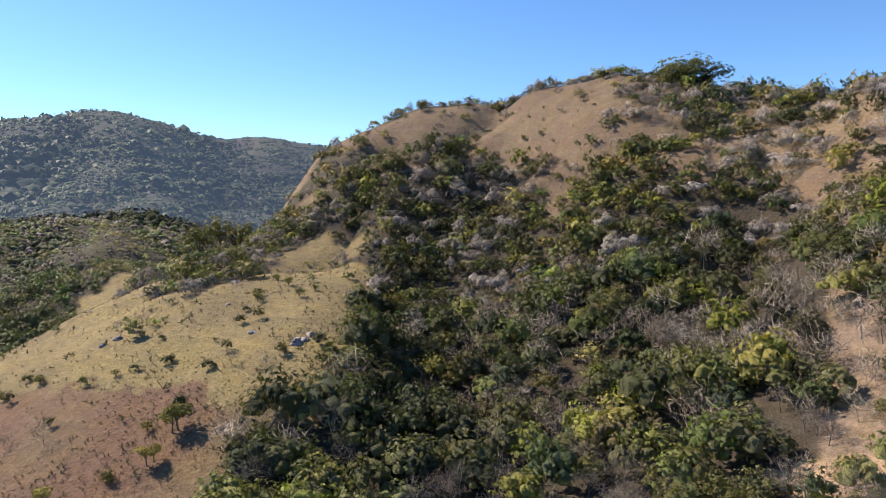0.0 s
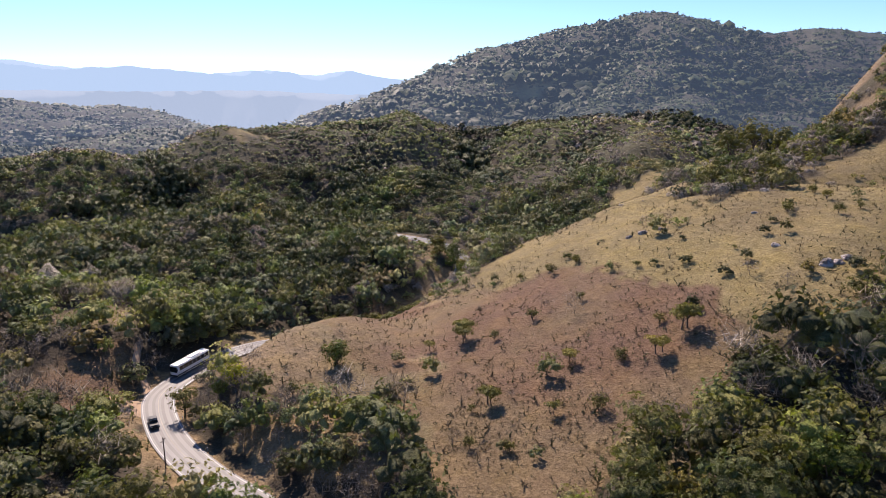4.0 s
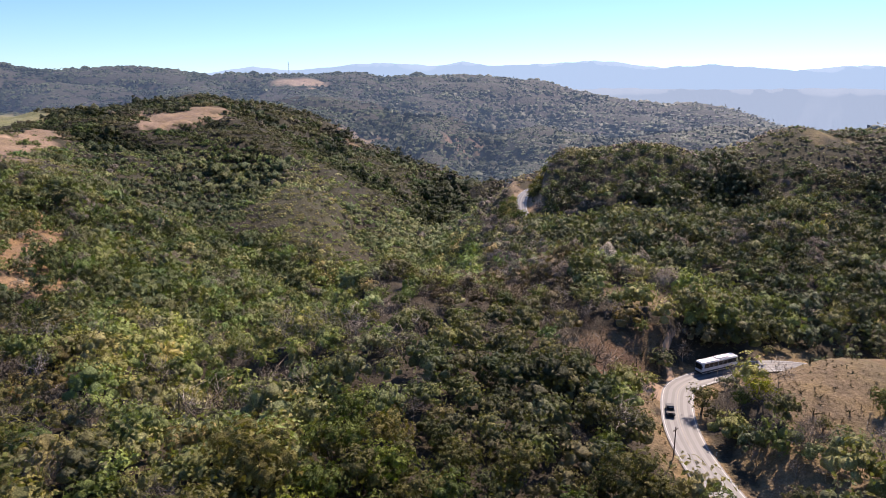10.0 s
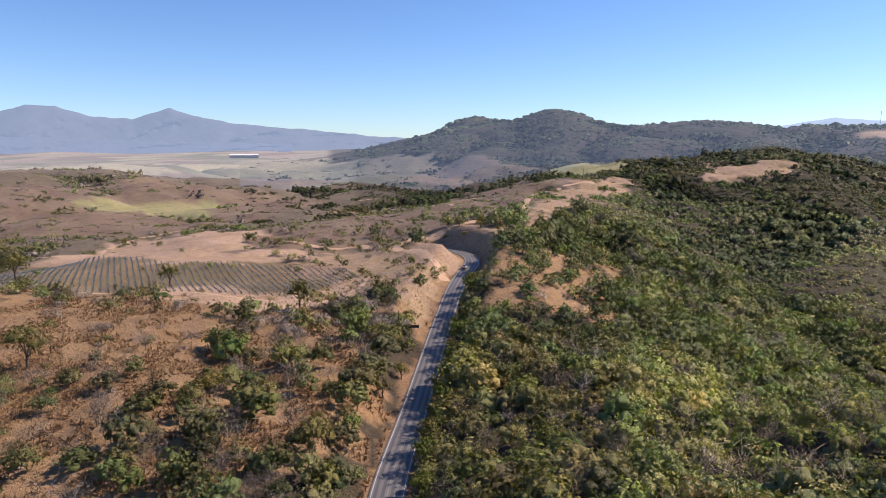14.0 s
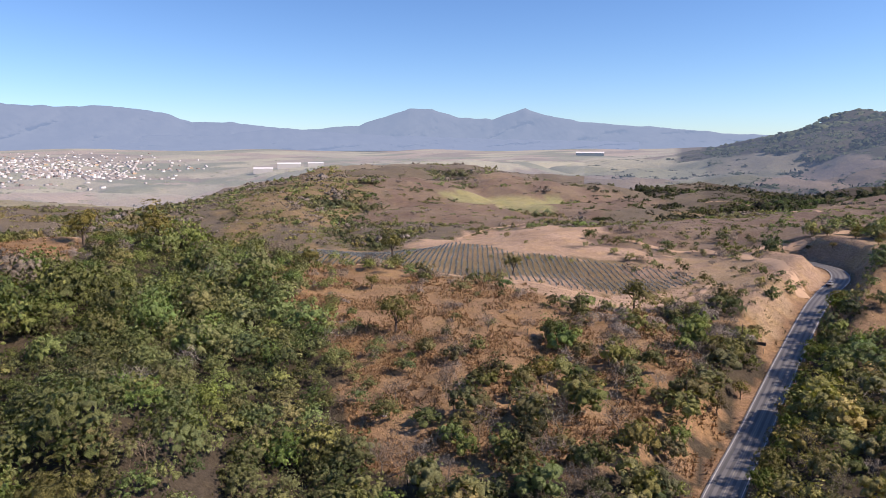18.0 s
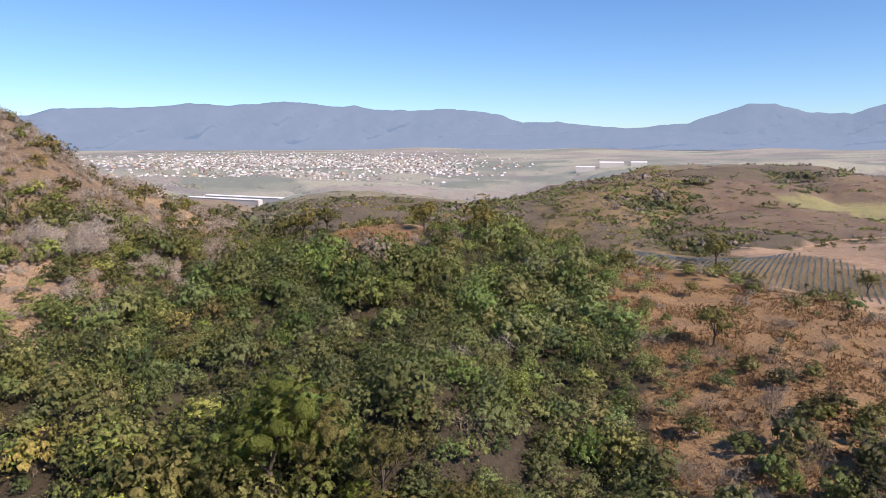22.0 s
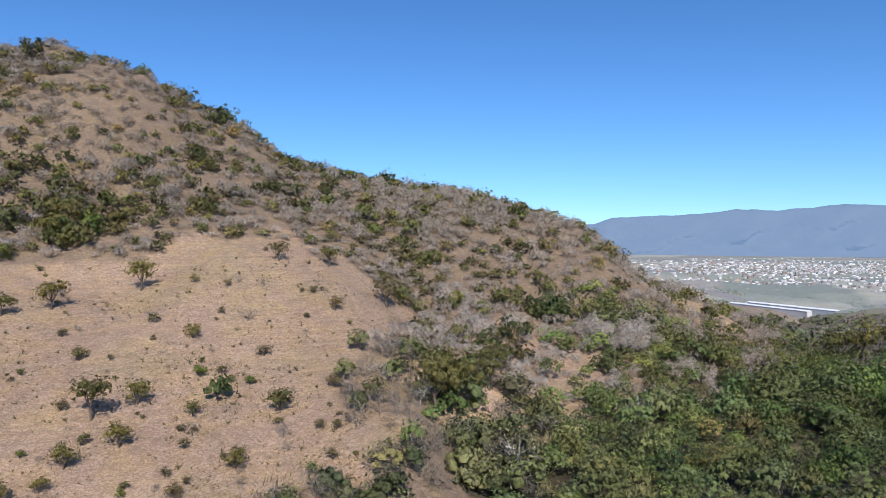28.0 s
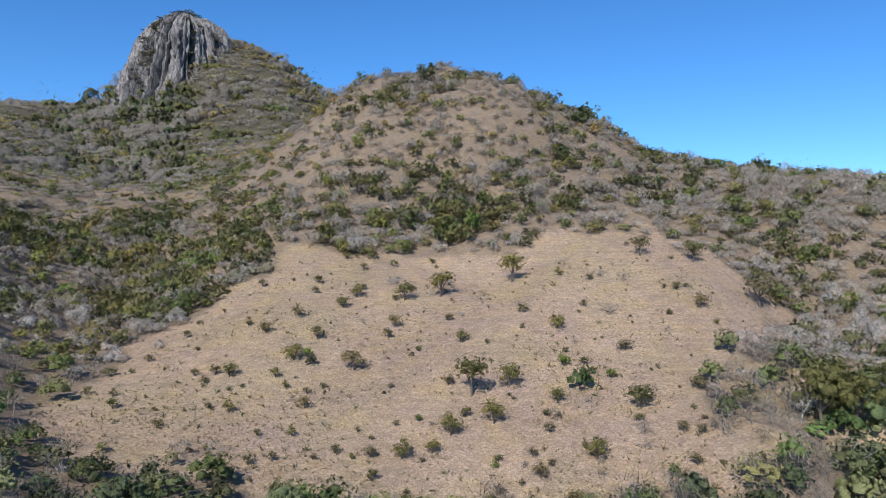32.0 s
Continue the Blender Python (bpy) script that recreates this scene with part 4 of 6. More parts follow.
def scrub(seed, count, leaf):
    """A leafless crown seen from afar: thin sprays leaning outwards."""
    rng = np.random.default_rng(seed)
    d = unit(rng.normal(size=(count, 3)) + [0, 0, 0.6])
    d[:, 2] = np.abs(d[:, 2])
    c = np.array([0, 0, 0.35]) + d * rng.uniform(0.3, 0.95, (count, 1)) * [1, 1, 1.0]
    side = unit(np.cross(d, rng.normal(size=(count, 3))))
    s = leaf * rng.uniform(0.6, 1.3, (count, 1))
    V = np.stack([c - d * s * 1.1 + side * s * 0.24, c - d * s * 1.1 - side * s * 0.24, c + d * s * 1.3], 1).reshape(-1, 3)
    return V, np.arange(3 * count).reshape(-1, 3), np.repeat(unit(d + [0, 0, 0.6]), 3, 0)


def twigs(seed, count, length, width, lumps=5):
    """A leafless crown: a cloud of fine twigs leaning up and outwards."""
    rng = np.random.default_rng(seed)
    C, R = lump_centres(rng, lumps, 0.45, 0.75, 0.55)
    w = rng.integers(0, lumps, count)
    out = unit(rng.normal(size=(count, 3)) + [0, 0, 0.2])
    c = C[w] + out * (R[w] * rng.uniform(0.2, 1.15, count))[:, None] * [1, 1, 0.8]
    d = unit(out * 0.6 + rng.normal(size=(count, 3)) * 0.7 + [0, 0, 0.35])
    side = unit(np.cross(d, rng.normal(size=(count, 3))))
    s = length * rng.uniform(0.6, 1.4, (count, 1))
    V = np.stack([c - d * s * 0.5 + side * width, c - d * s * 0.5 - side * width, c + d * s], 1).reshape(-1, 3)
    return V, np.arange(3 * count).reshape(-1, 3), np.repeat(unit(out + unit(c - [0, 0, 0.5]) * 0.6 + rng.normal(size=(count, 3)) * 0.3), 3, 0)


def clump(seed, lobes=6, small=0.3, large=0.5, high=0.45, tall=0.9, ragged=0.28):
    """Several uneven leafy lobes leaning together, one unit in radius."""
    rng = np.random.default_rng(seed)
    out = []
    for k in range(lobes):
        p, a = 0.72 * math.sqrt((k + 0.3) / lobes), k * 2.4 + rng.uniform(0, 0.8)
        q = rng.uniform(small, large)
        jag = 1 + rng.uniform(-ragged, ragged, (11, 1))
        c = np.array([p * math.cos(a), p * math.sin(a), high * rng.uniform(0.55, 1.3) * (1.1 - 0.5 * p)])
        turn_by = rng.uniform(0, 6.28)
        m = np.array([[math.cos(turn_by), -math.sin(turn_by), 0], [math.sin(turn_by), math.cos(turn_by), 0], [0, 0, 1]])
        N = unit(ICO_V @ m.T + rng.normal(size=(11, 3)) * 0.25 + unit(c) * 0.25)
        out.append((c + (ICO_V * jag * q * [1, 1, tall]) @ m.T, ICO_F[:10], N))
    return join(*out)


def dome(seed, lobes, small, large, high, whole=True, wide=0.6, ragged=0.25):
    """A rounded crown of leafy lobes set over a dome, one unit in radius."""
    rng = np.random.default_rng(seed)
    out = []
    for k in range(lobes):
        up = 1 - 0.92 * (k + 0.25) / lobes
        a = k * 2.4 + rng.uniform(-0.35, 0.35)
        side = math.sqrt(1 - up * up)
        n0 = np.array([side * math.cos(a), side * math.sin(a), up])
        c = n0 * [wide, wide, 0.5] * rng.uniform(0.8, 1.2) + [0, 0, high]
        q = rng.uniform(small, large)
        jag = 1 + rng.uniform(-ragged, ragged, (11, 1))
        turn_by = rng.uniform(0, 6.28)
        m = np.array([[math.cos(turn_by), -math.sin(turn_by), 0], [math.sin(turn_by), math.cos(turn_by), 0], [0, 0, 1]])
        ball = ICO_V @ m.T
        out.append((c + ball * jag * q * [1, 1, 0.85], ICO_F if whole else ICO_F[:10], unit(ball * 0.8 + n0 * 0.35 + rng.normal(size=(11, 3)) * 0.45)))
    return join(*out)


def patch_of_crowns(seed, lobes, small=0.32, large=0.5, sprays=0, leaf=0.1, soft=0.6):
    """A few small crowns side by side, one unit across from the middle, with loose sprays over them."""
    rng = np.random.default_rng(seed)
    out, mids, reach = [], [], []
    for k in range(lobes):
        p, a = 0.85 * math.sqrt((k + 0.3) / lobes), k * 2.4 + rng.uniform(-0.4, 0.4)
        q = rng.uniform(small, large)
        ball = ICO_V * (1 + rng.uniform(-0.22, 0.22, (11, 1))) * [1, 1, min(0.8, 0.3 + soft)]
        c = np.array([p * math.cos(a), p * math.sin(a), rng.uniform(0.1, 0.42) * min(1, 0.3 + soft)])
        out.append((c + ball * q * (0.85 if sprays else 1), ICO_F[:10] if sprays else ICO_F, unit(ICO_V * soft + [0, 0, 1.1 - soft] + rng.normal(size=(11, 3)) * 0.3)))
        mids.append(c)
        reach.append(q)
    if sprays:
        w = rng.integers(0, lobes, sprays)
        d = unit(rng.normal(size=(sprays, 3)) + [0, 0, 0.5])
        at = np.array(mids)[w] + d * (np.array(reach)[w] * rng.uniform(0.8, 1.05, sprays))[:, None] * [1, 1, 0.85]
        out.append(leaves(rng, at, unit(d + rng.normal(size=(sprays, 3)) * 0.6 + [0, 0, 0.3]), leaf, unit(d * soft / 0.6 + [0, 0, 0.9 - soft])))
    return join(*out)


def twig_net(seed, lobes=6, high=0.62):
    """A leafless crown: two shells of twigs one inside the other."""
    outer, inner = clump(seed, lobes, 0.3, 0.55, high, 0.85, 0.5), clump(seed + 1, lobes - 2, 0.26, 0.42, high * 0.85, 0.8, 0.5)
    return join(outer, (inner[0] * 0.8, inner[1], inner[2]))


def shaped(name, form, mat):
    """A mesh from vertices, triangles and rounded-out normals."""
    return mesh_from(name, form[0], form[1], mat, normals=None if mat is TWIG else form[2])


# stands of one kind: how much fresher or darker their leaves, and the share of leafless trees
STANDS = []


def stand(fresh, bare_share, *outline):
    STANDS.append((fresh, bare_share, np.array(outline, float)))


stand(-1.5, 0.06, (73, 417), (140, 432), (238, 440), (547, 709), (567, 514), (706, 453), (436, 274), (298, 264), (243, 290), (130, 271), (93, 290), (66, 367))  # dark wood of the spur, darkened further for its backlit shade
stand(-0.9, 0.15, (26, 393), (60, 337), (110, 290), (204, 288), (216, 226), (169, 194), (124, 210), (91, 243), (64, 259))  # dark wood behind the bend
stand(0.9, 0.45, (6, 375), (47, 275), (56, 227), (38, 185), (15, 171), (-2, 171))  # brown hillock
stand(0.0, 0.70, (32, 790), (64, 458), (63, 367), (40, 310), (25, 350), (3, 507))  # grey slope of the spur
stand(1.0, 0.08, (-78, 481), (-54, 632), (6, 690), (13, 386), (-34, 461), (-69, 394))  # fresh valley floor
stand(-0.7, 0.25, (14, 163), (41, 182), (57, 145), (26, 131))  # dark foot of the hillock
stand(1.1, 0.08, (-44, 601), (27, 811), (26, 503), (-12, 199), (-78, 383))  # fresh valley head
stand(0.3, 0.07, (-171, 190), (-111, 192), (-68, 229), (-53, 148), (-74, 101), (-114, 117))  # green wood below the road
stand(-0.2, 0.50, (-21, 131), (-5, 178), (24, 251), (27, 145), (24, 124), (-12, 108))  # grey gully
stand(-1.3, 0.15, (263, 27), (260, 5), (185, -12), (122, -7), (121, 15), (162, 23))  # dark ravine
stand(0.2, 0.66, (180, -61), (129, -85), (93, -62), (127, -46), (162, -51))  # grey wood of the ravine side
stand(1.3, 0.25, (294, -24), (235, -78), (208, -73), (224, -41), (269, -26))  # yellow-green wood
stand(0.4, 0.30, (5, -346), (-58, -344), (-83, -323), (-63, -282), (4, -291))  # green patch of the dry hill
stand(0.8, 0.35, (-231, -232), (-267, -216), (-250, -193), (-210, -201))  # green hollow of the dry hill
stand(0.8, 0.10, (-115, -170), (-131, -162), (-122, -148), (-94, -139))  # green clump at the dry foot
stand(-0.6, 0.5, (61, 112), (65, 124), (73, 118), (94, 117), (109, 68), (118, 46), (105, 40), (64, 85))  # grey scrub of the lower slope
stand(1.2, 0.25, (147, 157), (222, 238), (250, 215), (165, 135))  # fresh scrub in the gap
stand(-0.9, 0.14, (-6, 204), (41, 185), (37, 143), (44, 126), (42, 98), (-7, 112))  # dark wood beside the road

# where the woods stand
rng = np.random.default_rng(7)
pts = []
r = 74.0
while r < 3200:
    s = max(5.3, 0.0105 * r, 0.0138 * r - 1.35)
    k = int(6.2832 * r / s)
    a = (np.arange(k) + rng.uniform(0, 1, k) * 0.95) * 6.2832 / k
    q = r + rng.uniform(-0.9, 0.9, k) * s
    pts.append(np.stack([q * np.cos(a), q * np.sin(a), np.full(k, s)], 1))
    r += s
pts = np.concatenate(pts)
wood = grid_pick(WOOD, pts[:, 0], pts[:, 1])
seen = grid_pick(OPEN_VIEW, pts[:, 0], pts[:, 1])
far = np.hypot(pts[:, 0], pts[:, 1])
turn = bearing(pts[:, 0], pts[:, 1])
keep = (rng.uniform(size=len(pts)) < wood) & (seen | (rng.uniform(size=len(pts)) < np.where(far < 700, 0.06, 0.02)))
keep &= (far < 2200) | ((turn > 120) & (turn < 226) & (rng.uniform(size=len(pts)) < 0.7))
keep &= ~((turn > 298) & (turn < 324) & (rng.uniform(size=len(pts)) > 0.15))
pts, wood, far, turn = pts[keep], wood[keep], far[keep], turn[keep]
clear = np.full(len(pts), 99.0)
open_scrub = (turn > 128) & (turn < 206) & (far > 395) & (far < 1300)
near_road = far < 540
clear[near_road] = seg_distance(pts[near_road, 0], pts[near_road, 1], ROAD[::2])[0]
size = np.minimum(pts[:, 2], 11.5) * rng.uniform(0.5, 1.0, len(pts)) * np.where(wood < 0.35, rng.uniform(0.35, 0.8, len(pts)), 1)
size *= np.clip(1.06 + 0.35 * fbm(pts[:, 0] / 45, pts[:, 1] / 45, 23, 3), 0.6, 1.5)
size *= np.where((turn > 165) & (turn < 240) & (far < 330) & (wood > 0.9), 1.08, 1)
size *= np.where((turn > 165) & (turn < 228) & (far < 330) & (wood > 0.9), rng.choice([0.8, 1.1, 1.35, 1.6], len(pts)) * np.interp(turn, (202, 214), (1, 0.9)), 1)
size *= np.where(((turn > 326) | (turn < 20)) & (far < 330) & (wood > 0.5), 1.2, 1)
size *= np.where(open_scrub, rng.uniform(0.6, 1.35, len(pts)), 1)
keep = clear > 4.4 + size * 0.85
keep &= ~((turn > 165) & (turn < 228) & (far < 330) & (wood > 0.9) & (rng.uniform(size=len(pts)) < 0.03))
keep_last = keep
pts, wood, far, turn, size = pts[keep], wood[keep], far[keep], turn[keep], size[keep]
px, py = pts[:, 0], pts[:, 1]
pz = ground(px, py)
patch = fbm(px / 60, py / 60, 61, 3)
share = np.select([(turn > 26) & (turn < 62) & (far < 165), (turn > 206) & (turn < 272) & (far < 650) & ~((turn < 231) & (far < 168 + (234 - turn) * 3.6)), (turn >= 272) & (turn < 324), (turn < 20) | (turn >= 324), turn < 85, turn < 130, turn < 168],
                  [0.42, np.where(turn < 248, 0.6, 0.52), 0.44, 0.42, 0.2, 0.22, 0.3], 0.1)
fresher = np.zeros(len(pts))
share = np.where((turn > 142) & (turn < 174) & (far > 140) & (far < 330), 0.34, share)
for fresh, bare_share, outline in STANDS:
    k = inside(px + 6 * patch, py - 6 * patch, outline)
    fresher[k], share[k] = fresh, bare_share
leafless = rng.uniform(size=len(pts)) < np.clip(share + 0.27 * patch, 0.02, 0.92)
# tone of each tree
PALETTE = np.array([(0.125, 0.142, 0.058), (0.19, 0.19, 0.07), (0.25, 0.235, 0.084), (0.18, 0.23, 0.056), (0.285, 0.29, 0.07), (0.34, 0.285, 0.095)])
pick = np.clip(rng.normal(2.1, 1.3, len(pts)) + 1.2 * patch, 0, 5.49)
pick = np.where((turn > 20) & (turn < 85) & (far > 230), pick - 0.7, pick)
pick = np.where(far > 950, pick * 0.45, pick)
pick = np.where((turn > 206) & (turn < 324), pick - 0.7, pick)
pick = np.where(((turn < 24) | (turn > 324)) & (far < 330), pick - 0.6, pick)
size = size * np.where((turn > 206) & (turn < 324) & (far > 235), np.where((far > 450) & (turn > 206), 1.5, 1.22), 1)
pick = np.where((turn > 168) & (turn < 206) & (far < 380), np.clip(pick, 1.0, 4.2) + 0.2, pick)
off = np.clip((far - 220) / 280, 0, 1)
wing = (turn > 85) & (turn < 136)
grove = (turn > 164) & (turn < 224) & (far < 330) & ~leafless
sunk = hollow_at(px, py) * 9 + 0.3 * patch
pick = np.where(rng.uniform(size=len(pts)) < off, np.clip(2.3 - 3.2 * sunk + rng.normal(0, 0.55, len(pts)), 0, 5.4) * np.where(far > 950, 0.7, 1), pick)
leafless &= (rng.uniform(size=len(pts)) > off * 0.5) | (sunk < -0.1) | (turn > 206)
leafless &= ~(wing & (far > 200) & (rng.uniform(size=len(pts)) < 0.6))
leafless |= ~wing & (rng.uniform(size=len(pts)) < off * 0.4) & (sunk < -0.12) & (fresher > -0.5)
size = size * (1 + off * np.clip(0.9 * sunk, -0.3, 0.35)) * (1 + 0.25 * np.clip((far - 480) / 160, 0, 1))
size = size * np.where(inside(px, py, np.array(((147, 157), (222, 238), (250, 215), (165, 135)), float)), 0.62, 1)
size = size * np.where((turn > 183) & (turn < 200) & (far > 262) & (far < 330) & (rng.uniform(size=len(pts)) < 0.85), 0.55, 1)
size = size * np.where((far <= 212) & ((turn > 20) & (turn < 136) | (turn > 324) | (turn < 20)) & (wood > 0.7), 1.15, 1)
size = size * np.where((far > 212) & (turn > 20) & (turn < 136) & (wood > 0.7) & ~open_scrub[keep_last], 1.3 + 0.12 * np.clip((far - 450) / 300, 0, 1), 1)
pick = np.clip(pick + fresher, 0, 5.4)
blend = np.clip(pick, 0, 4.999)
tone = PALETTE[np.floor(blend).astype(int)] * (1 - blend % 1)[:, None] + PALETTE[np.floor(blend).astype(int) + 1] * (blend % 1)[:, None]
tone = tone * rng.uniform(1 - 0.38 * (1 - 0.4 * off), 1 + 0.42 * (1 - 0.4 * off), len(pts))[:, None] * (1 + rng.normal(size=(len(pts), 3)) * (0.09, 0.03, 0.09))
DRY_TONES = np.array([(0.42, 0.385, 0.35), (0.34, 0.305, 0.265), (0.38, 0.33, 0.275), (0.28, 0.235, 0.19), (0.34, 0.31, 0.25)])
tone = (tone * 0.86 + tone.mean(1, keepdims=True) * 0.15) * (1.0, 0.99, 1.05)
# distance haze mixed into the leaf colour, greyer further off
haze_grey = (0.2 * np.clip((far - 600) / 500, 0, 1))[:, None]
tone = tone * (1 - haze_grey) + np.array((0.15, 0.17, 0.16)) * haze_grey
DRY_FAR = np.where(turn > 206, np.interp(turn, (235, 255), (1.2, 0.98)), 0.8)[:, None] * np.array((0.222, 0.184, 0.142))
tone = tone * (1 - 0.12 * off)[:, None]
tone[grove] *= (0.98, 1.12, 1.02)
tone[grove & (turn > 206)] *= (1.35, 1.27, 1.1)
tone[grove & (turn > 188) & (turn < 207)] *= 0.84
tone[~leafless & (turn > 85) & (turn < 136) & (far < 240)] *= np.where(turn < 118, 1.12, 0.85)[~leafless & (turn > 85) & (turn < 136) & (far < 240)][:, None]
tone[(turn > 136) & (turn < 166) & (far < 330)] *= 0.85
# dark stands; on the spur this deepens the backlit shade put into leaf tone
tone[(fresher < -0.8)] *= 0.8
tone[(turn > 84) & (turn < 126) & (far > 250) & (far < 800)] *= 0.97
tone[(turn > 206) & (turn < 324) & (far > 225)] *= 0.76
tone[((turn > 324) | (turn < 24)) & (far >= 150) & (far < 330)] *= 0.78
DRY_TONES = DRY_TONES * 0.92
tone[leafless] = DRY_TONES[rng.integers(0, 5, leafless.sum())] * rng.uniform(0.8, 1.25, (leafless.sum(), 1))
tone[((turn < 24) | (turn > 324)) & (far < 210) & ~leafless] *= 0.9
lively = ((turn < 24) | (turn > 324)) & (far < 330) & ~leafless & (rng.uniform(size=len(pts)) < 0.22)
tone[lively] *= (1.5, 1.45, 1.0)
tone[wing & (far > 212) & (far < 900)] *= (np.interp(turn, (94, 112), (1.2, 0.82))[:, None] * np.array((1.02, 1.1, 0.95)))[wing & (far > 212) & (far < 900)]
tone[~leafless & (turn > 85) & (turn < 118) & (far < 212)] *= (1.0, 1.08, 1.08)
tone[wing & ~leafless & (far < 212)] *= (np.interp(turn, (98, 116), (1.15, 1.28))[:, None] * np.array((1.05, 1.0, 0.95)))[wing & ~leafless & (far < 212)]
tone[~leafless & (turn > 20) & (turn < 85) & (far < 212)] *= (1.15, 1.15, 1.2)
tone[leafless & (turn > 20) & (turn < 136) & (far < 230)] *= 0.75
tone[leafless & (turn > 130) & (turn < 180) & (far < 340)] *= 0.68
tone[~leafless & ~grove & (far >= 212) & (turn > 20) & (turn < 136)] *= (1.1, 1.17, 1.35)
tone[~leafless & ~grove & (far >= 212) & (turn > 206) & (turn < 324)] *= (1.24, 1.15, 0.98)
k = (0.75 * np.clip((far - 190) / 130, 0, 1) * leafless)[:, None]
tone = tone * (1 - k) + DRY_FAR * k
# far leaves darkened, so the painted haze keeps their contrast low
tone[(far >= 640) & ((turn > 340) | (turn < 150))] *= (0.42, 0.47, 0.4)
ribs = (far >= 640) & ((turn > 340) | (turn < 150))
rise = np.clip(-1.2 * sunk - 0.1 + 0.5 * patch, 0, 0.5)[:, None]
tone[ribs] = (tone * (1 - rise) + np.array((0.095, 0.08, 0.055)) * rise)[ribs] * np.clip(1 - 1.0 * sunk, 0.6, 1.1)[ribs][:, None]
# nearly one even tone for far leaves, as haze would soften them
calm = (haze_zone(px, py) > 0) & ((turn > 340) | (turn < 141))
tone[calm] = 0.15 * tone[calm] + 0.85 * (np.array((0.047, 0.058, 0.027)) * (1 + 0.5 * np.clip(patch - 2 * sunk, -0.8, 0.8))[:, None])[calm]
brown = inside(px, py, np.array(((-2, 171), (6, 260), (47, 260), (62, 215), (40, 190), (15, 171)), float)) & (rng.uniform(size=len(pts)) < 0.25)
tone[brown] = np.array((0.21, 0.165, 0.105)) * rng.uniform(0.75, 1.2, (brown.sum(), 1))
leafless &= ~brown

size = size * np.where(calm, 1.3, 1)

# the trees that stand nearest are things of their own
order = np.argsort(far + rng.uniform(0, 25, len(far)))
lush = [k for k in order if not leafless[k] and wood[k] > 0.2][:300]
bare = [k for k in order if leafless[k] and wood[k] > 0.2][:300]
single = np.zeros(len(pts), bool)
single[lush], single[bare] = True, True

CROWNS, TRUNKS, BARES, TWIGS = [], [], [], []
for k in range(6):
    CROWNS.append(crown(100 + k, 330, 0.084, 7 + k % 3, 0.5 + 0.1 * (k % 3), 0.95 + 0.06 * (k % 4), core=0.46))
    TRUNKS.append(shaped("trunk", trunk(100 + k, 7 + k % 3, 0.5 + 0.1 * (k % 3), 0.95 + 0.06 * (k % 4)), BARK))
    BARES.append(shaped("bare_crown", bare_tree(200 + k, 3, 0.034), TWIG))
    TWIGS.append(shaped("twig_spray", twigs(230 + k, 230, 0.26, 0.007, 6), TWIG))
CROWN_MESH = {(kind, k): shaped("crown", CROWNS[k], LEAF[kind]) for kind in LEAF for k in range(6)}
TREE_LABEL = {"olive": "olive-green broadleaf tree with a rounded leafy crown", "green": "green broadleaf tree with a dense leafy crown", "bright": "bright green tree in fresh leaf",
              "dark": "dark green broadleaf tree with a dense crown", "brown": "small tree with browned dry leaves", "acacia": "flat-topped thorn tree in thin leaf", "yellow": "yellow-green tree in fresh leaf"}


def leafy_tree(kind, k, x, y, s, category="tree", group="trees of the near wood", name="broadleaf_tree", label="", flat=1.0, z=None):
    m = pose(x, y, (ground(x, y) if z is None else z) - 0.06, 0, 0, (k * 67 + x * 31) % 360)
    ob = thing(name, label or TREE_LABEL[kind], category, group, at=m @ Matrix.Diagonal((s, s, s * flat, 1)))
    part("trunk", TRUNKS[k], None, ob)
    part("crown", CROWN_MESH[kind, k], None, ob)
    return ob


for i, k in enumerate(lush):
    g = pick[k]
    kind = "dark" if g < 0.9 else "olive" if g < 2.4 else "green" if g < 3.4 else "bright" if g < 4.6 else "yellow" if i % 3 == 0 else "acacia"
    leafy_tree(kind, i % 6, px[k], py[k], size[k] * 1.12)
for i, k in enumerate(bare):
    s = size[k] * 0.9
    ob = thing("leafless_tree", "leafless grey-barked tree with fine twigs", "tree", "leafless trees of the near wood",
               at=pose(px[k], py[k], pz[k] - 0.1, 0, 0, (i * 77) % 360) @ Matrix.Diagonal((s, s, s, 1)))
    part("bare_crown", BARES[i % 6], None, ob)
    tagged(part("twig_spray", TWIGS[i % 6], None, ob), kind="stuff")


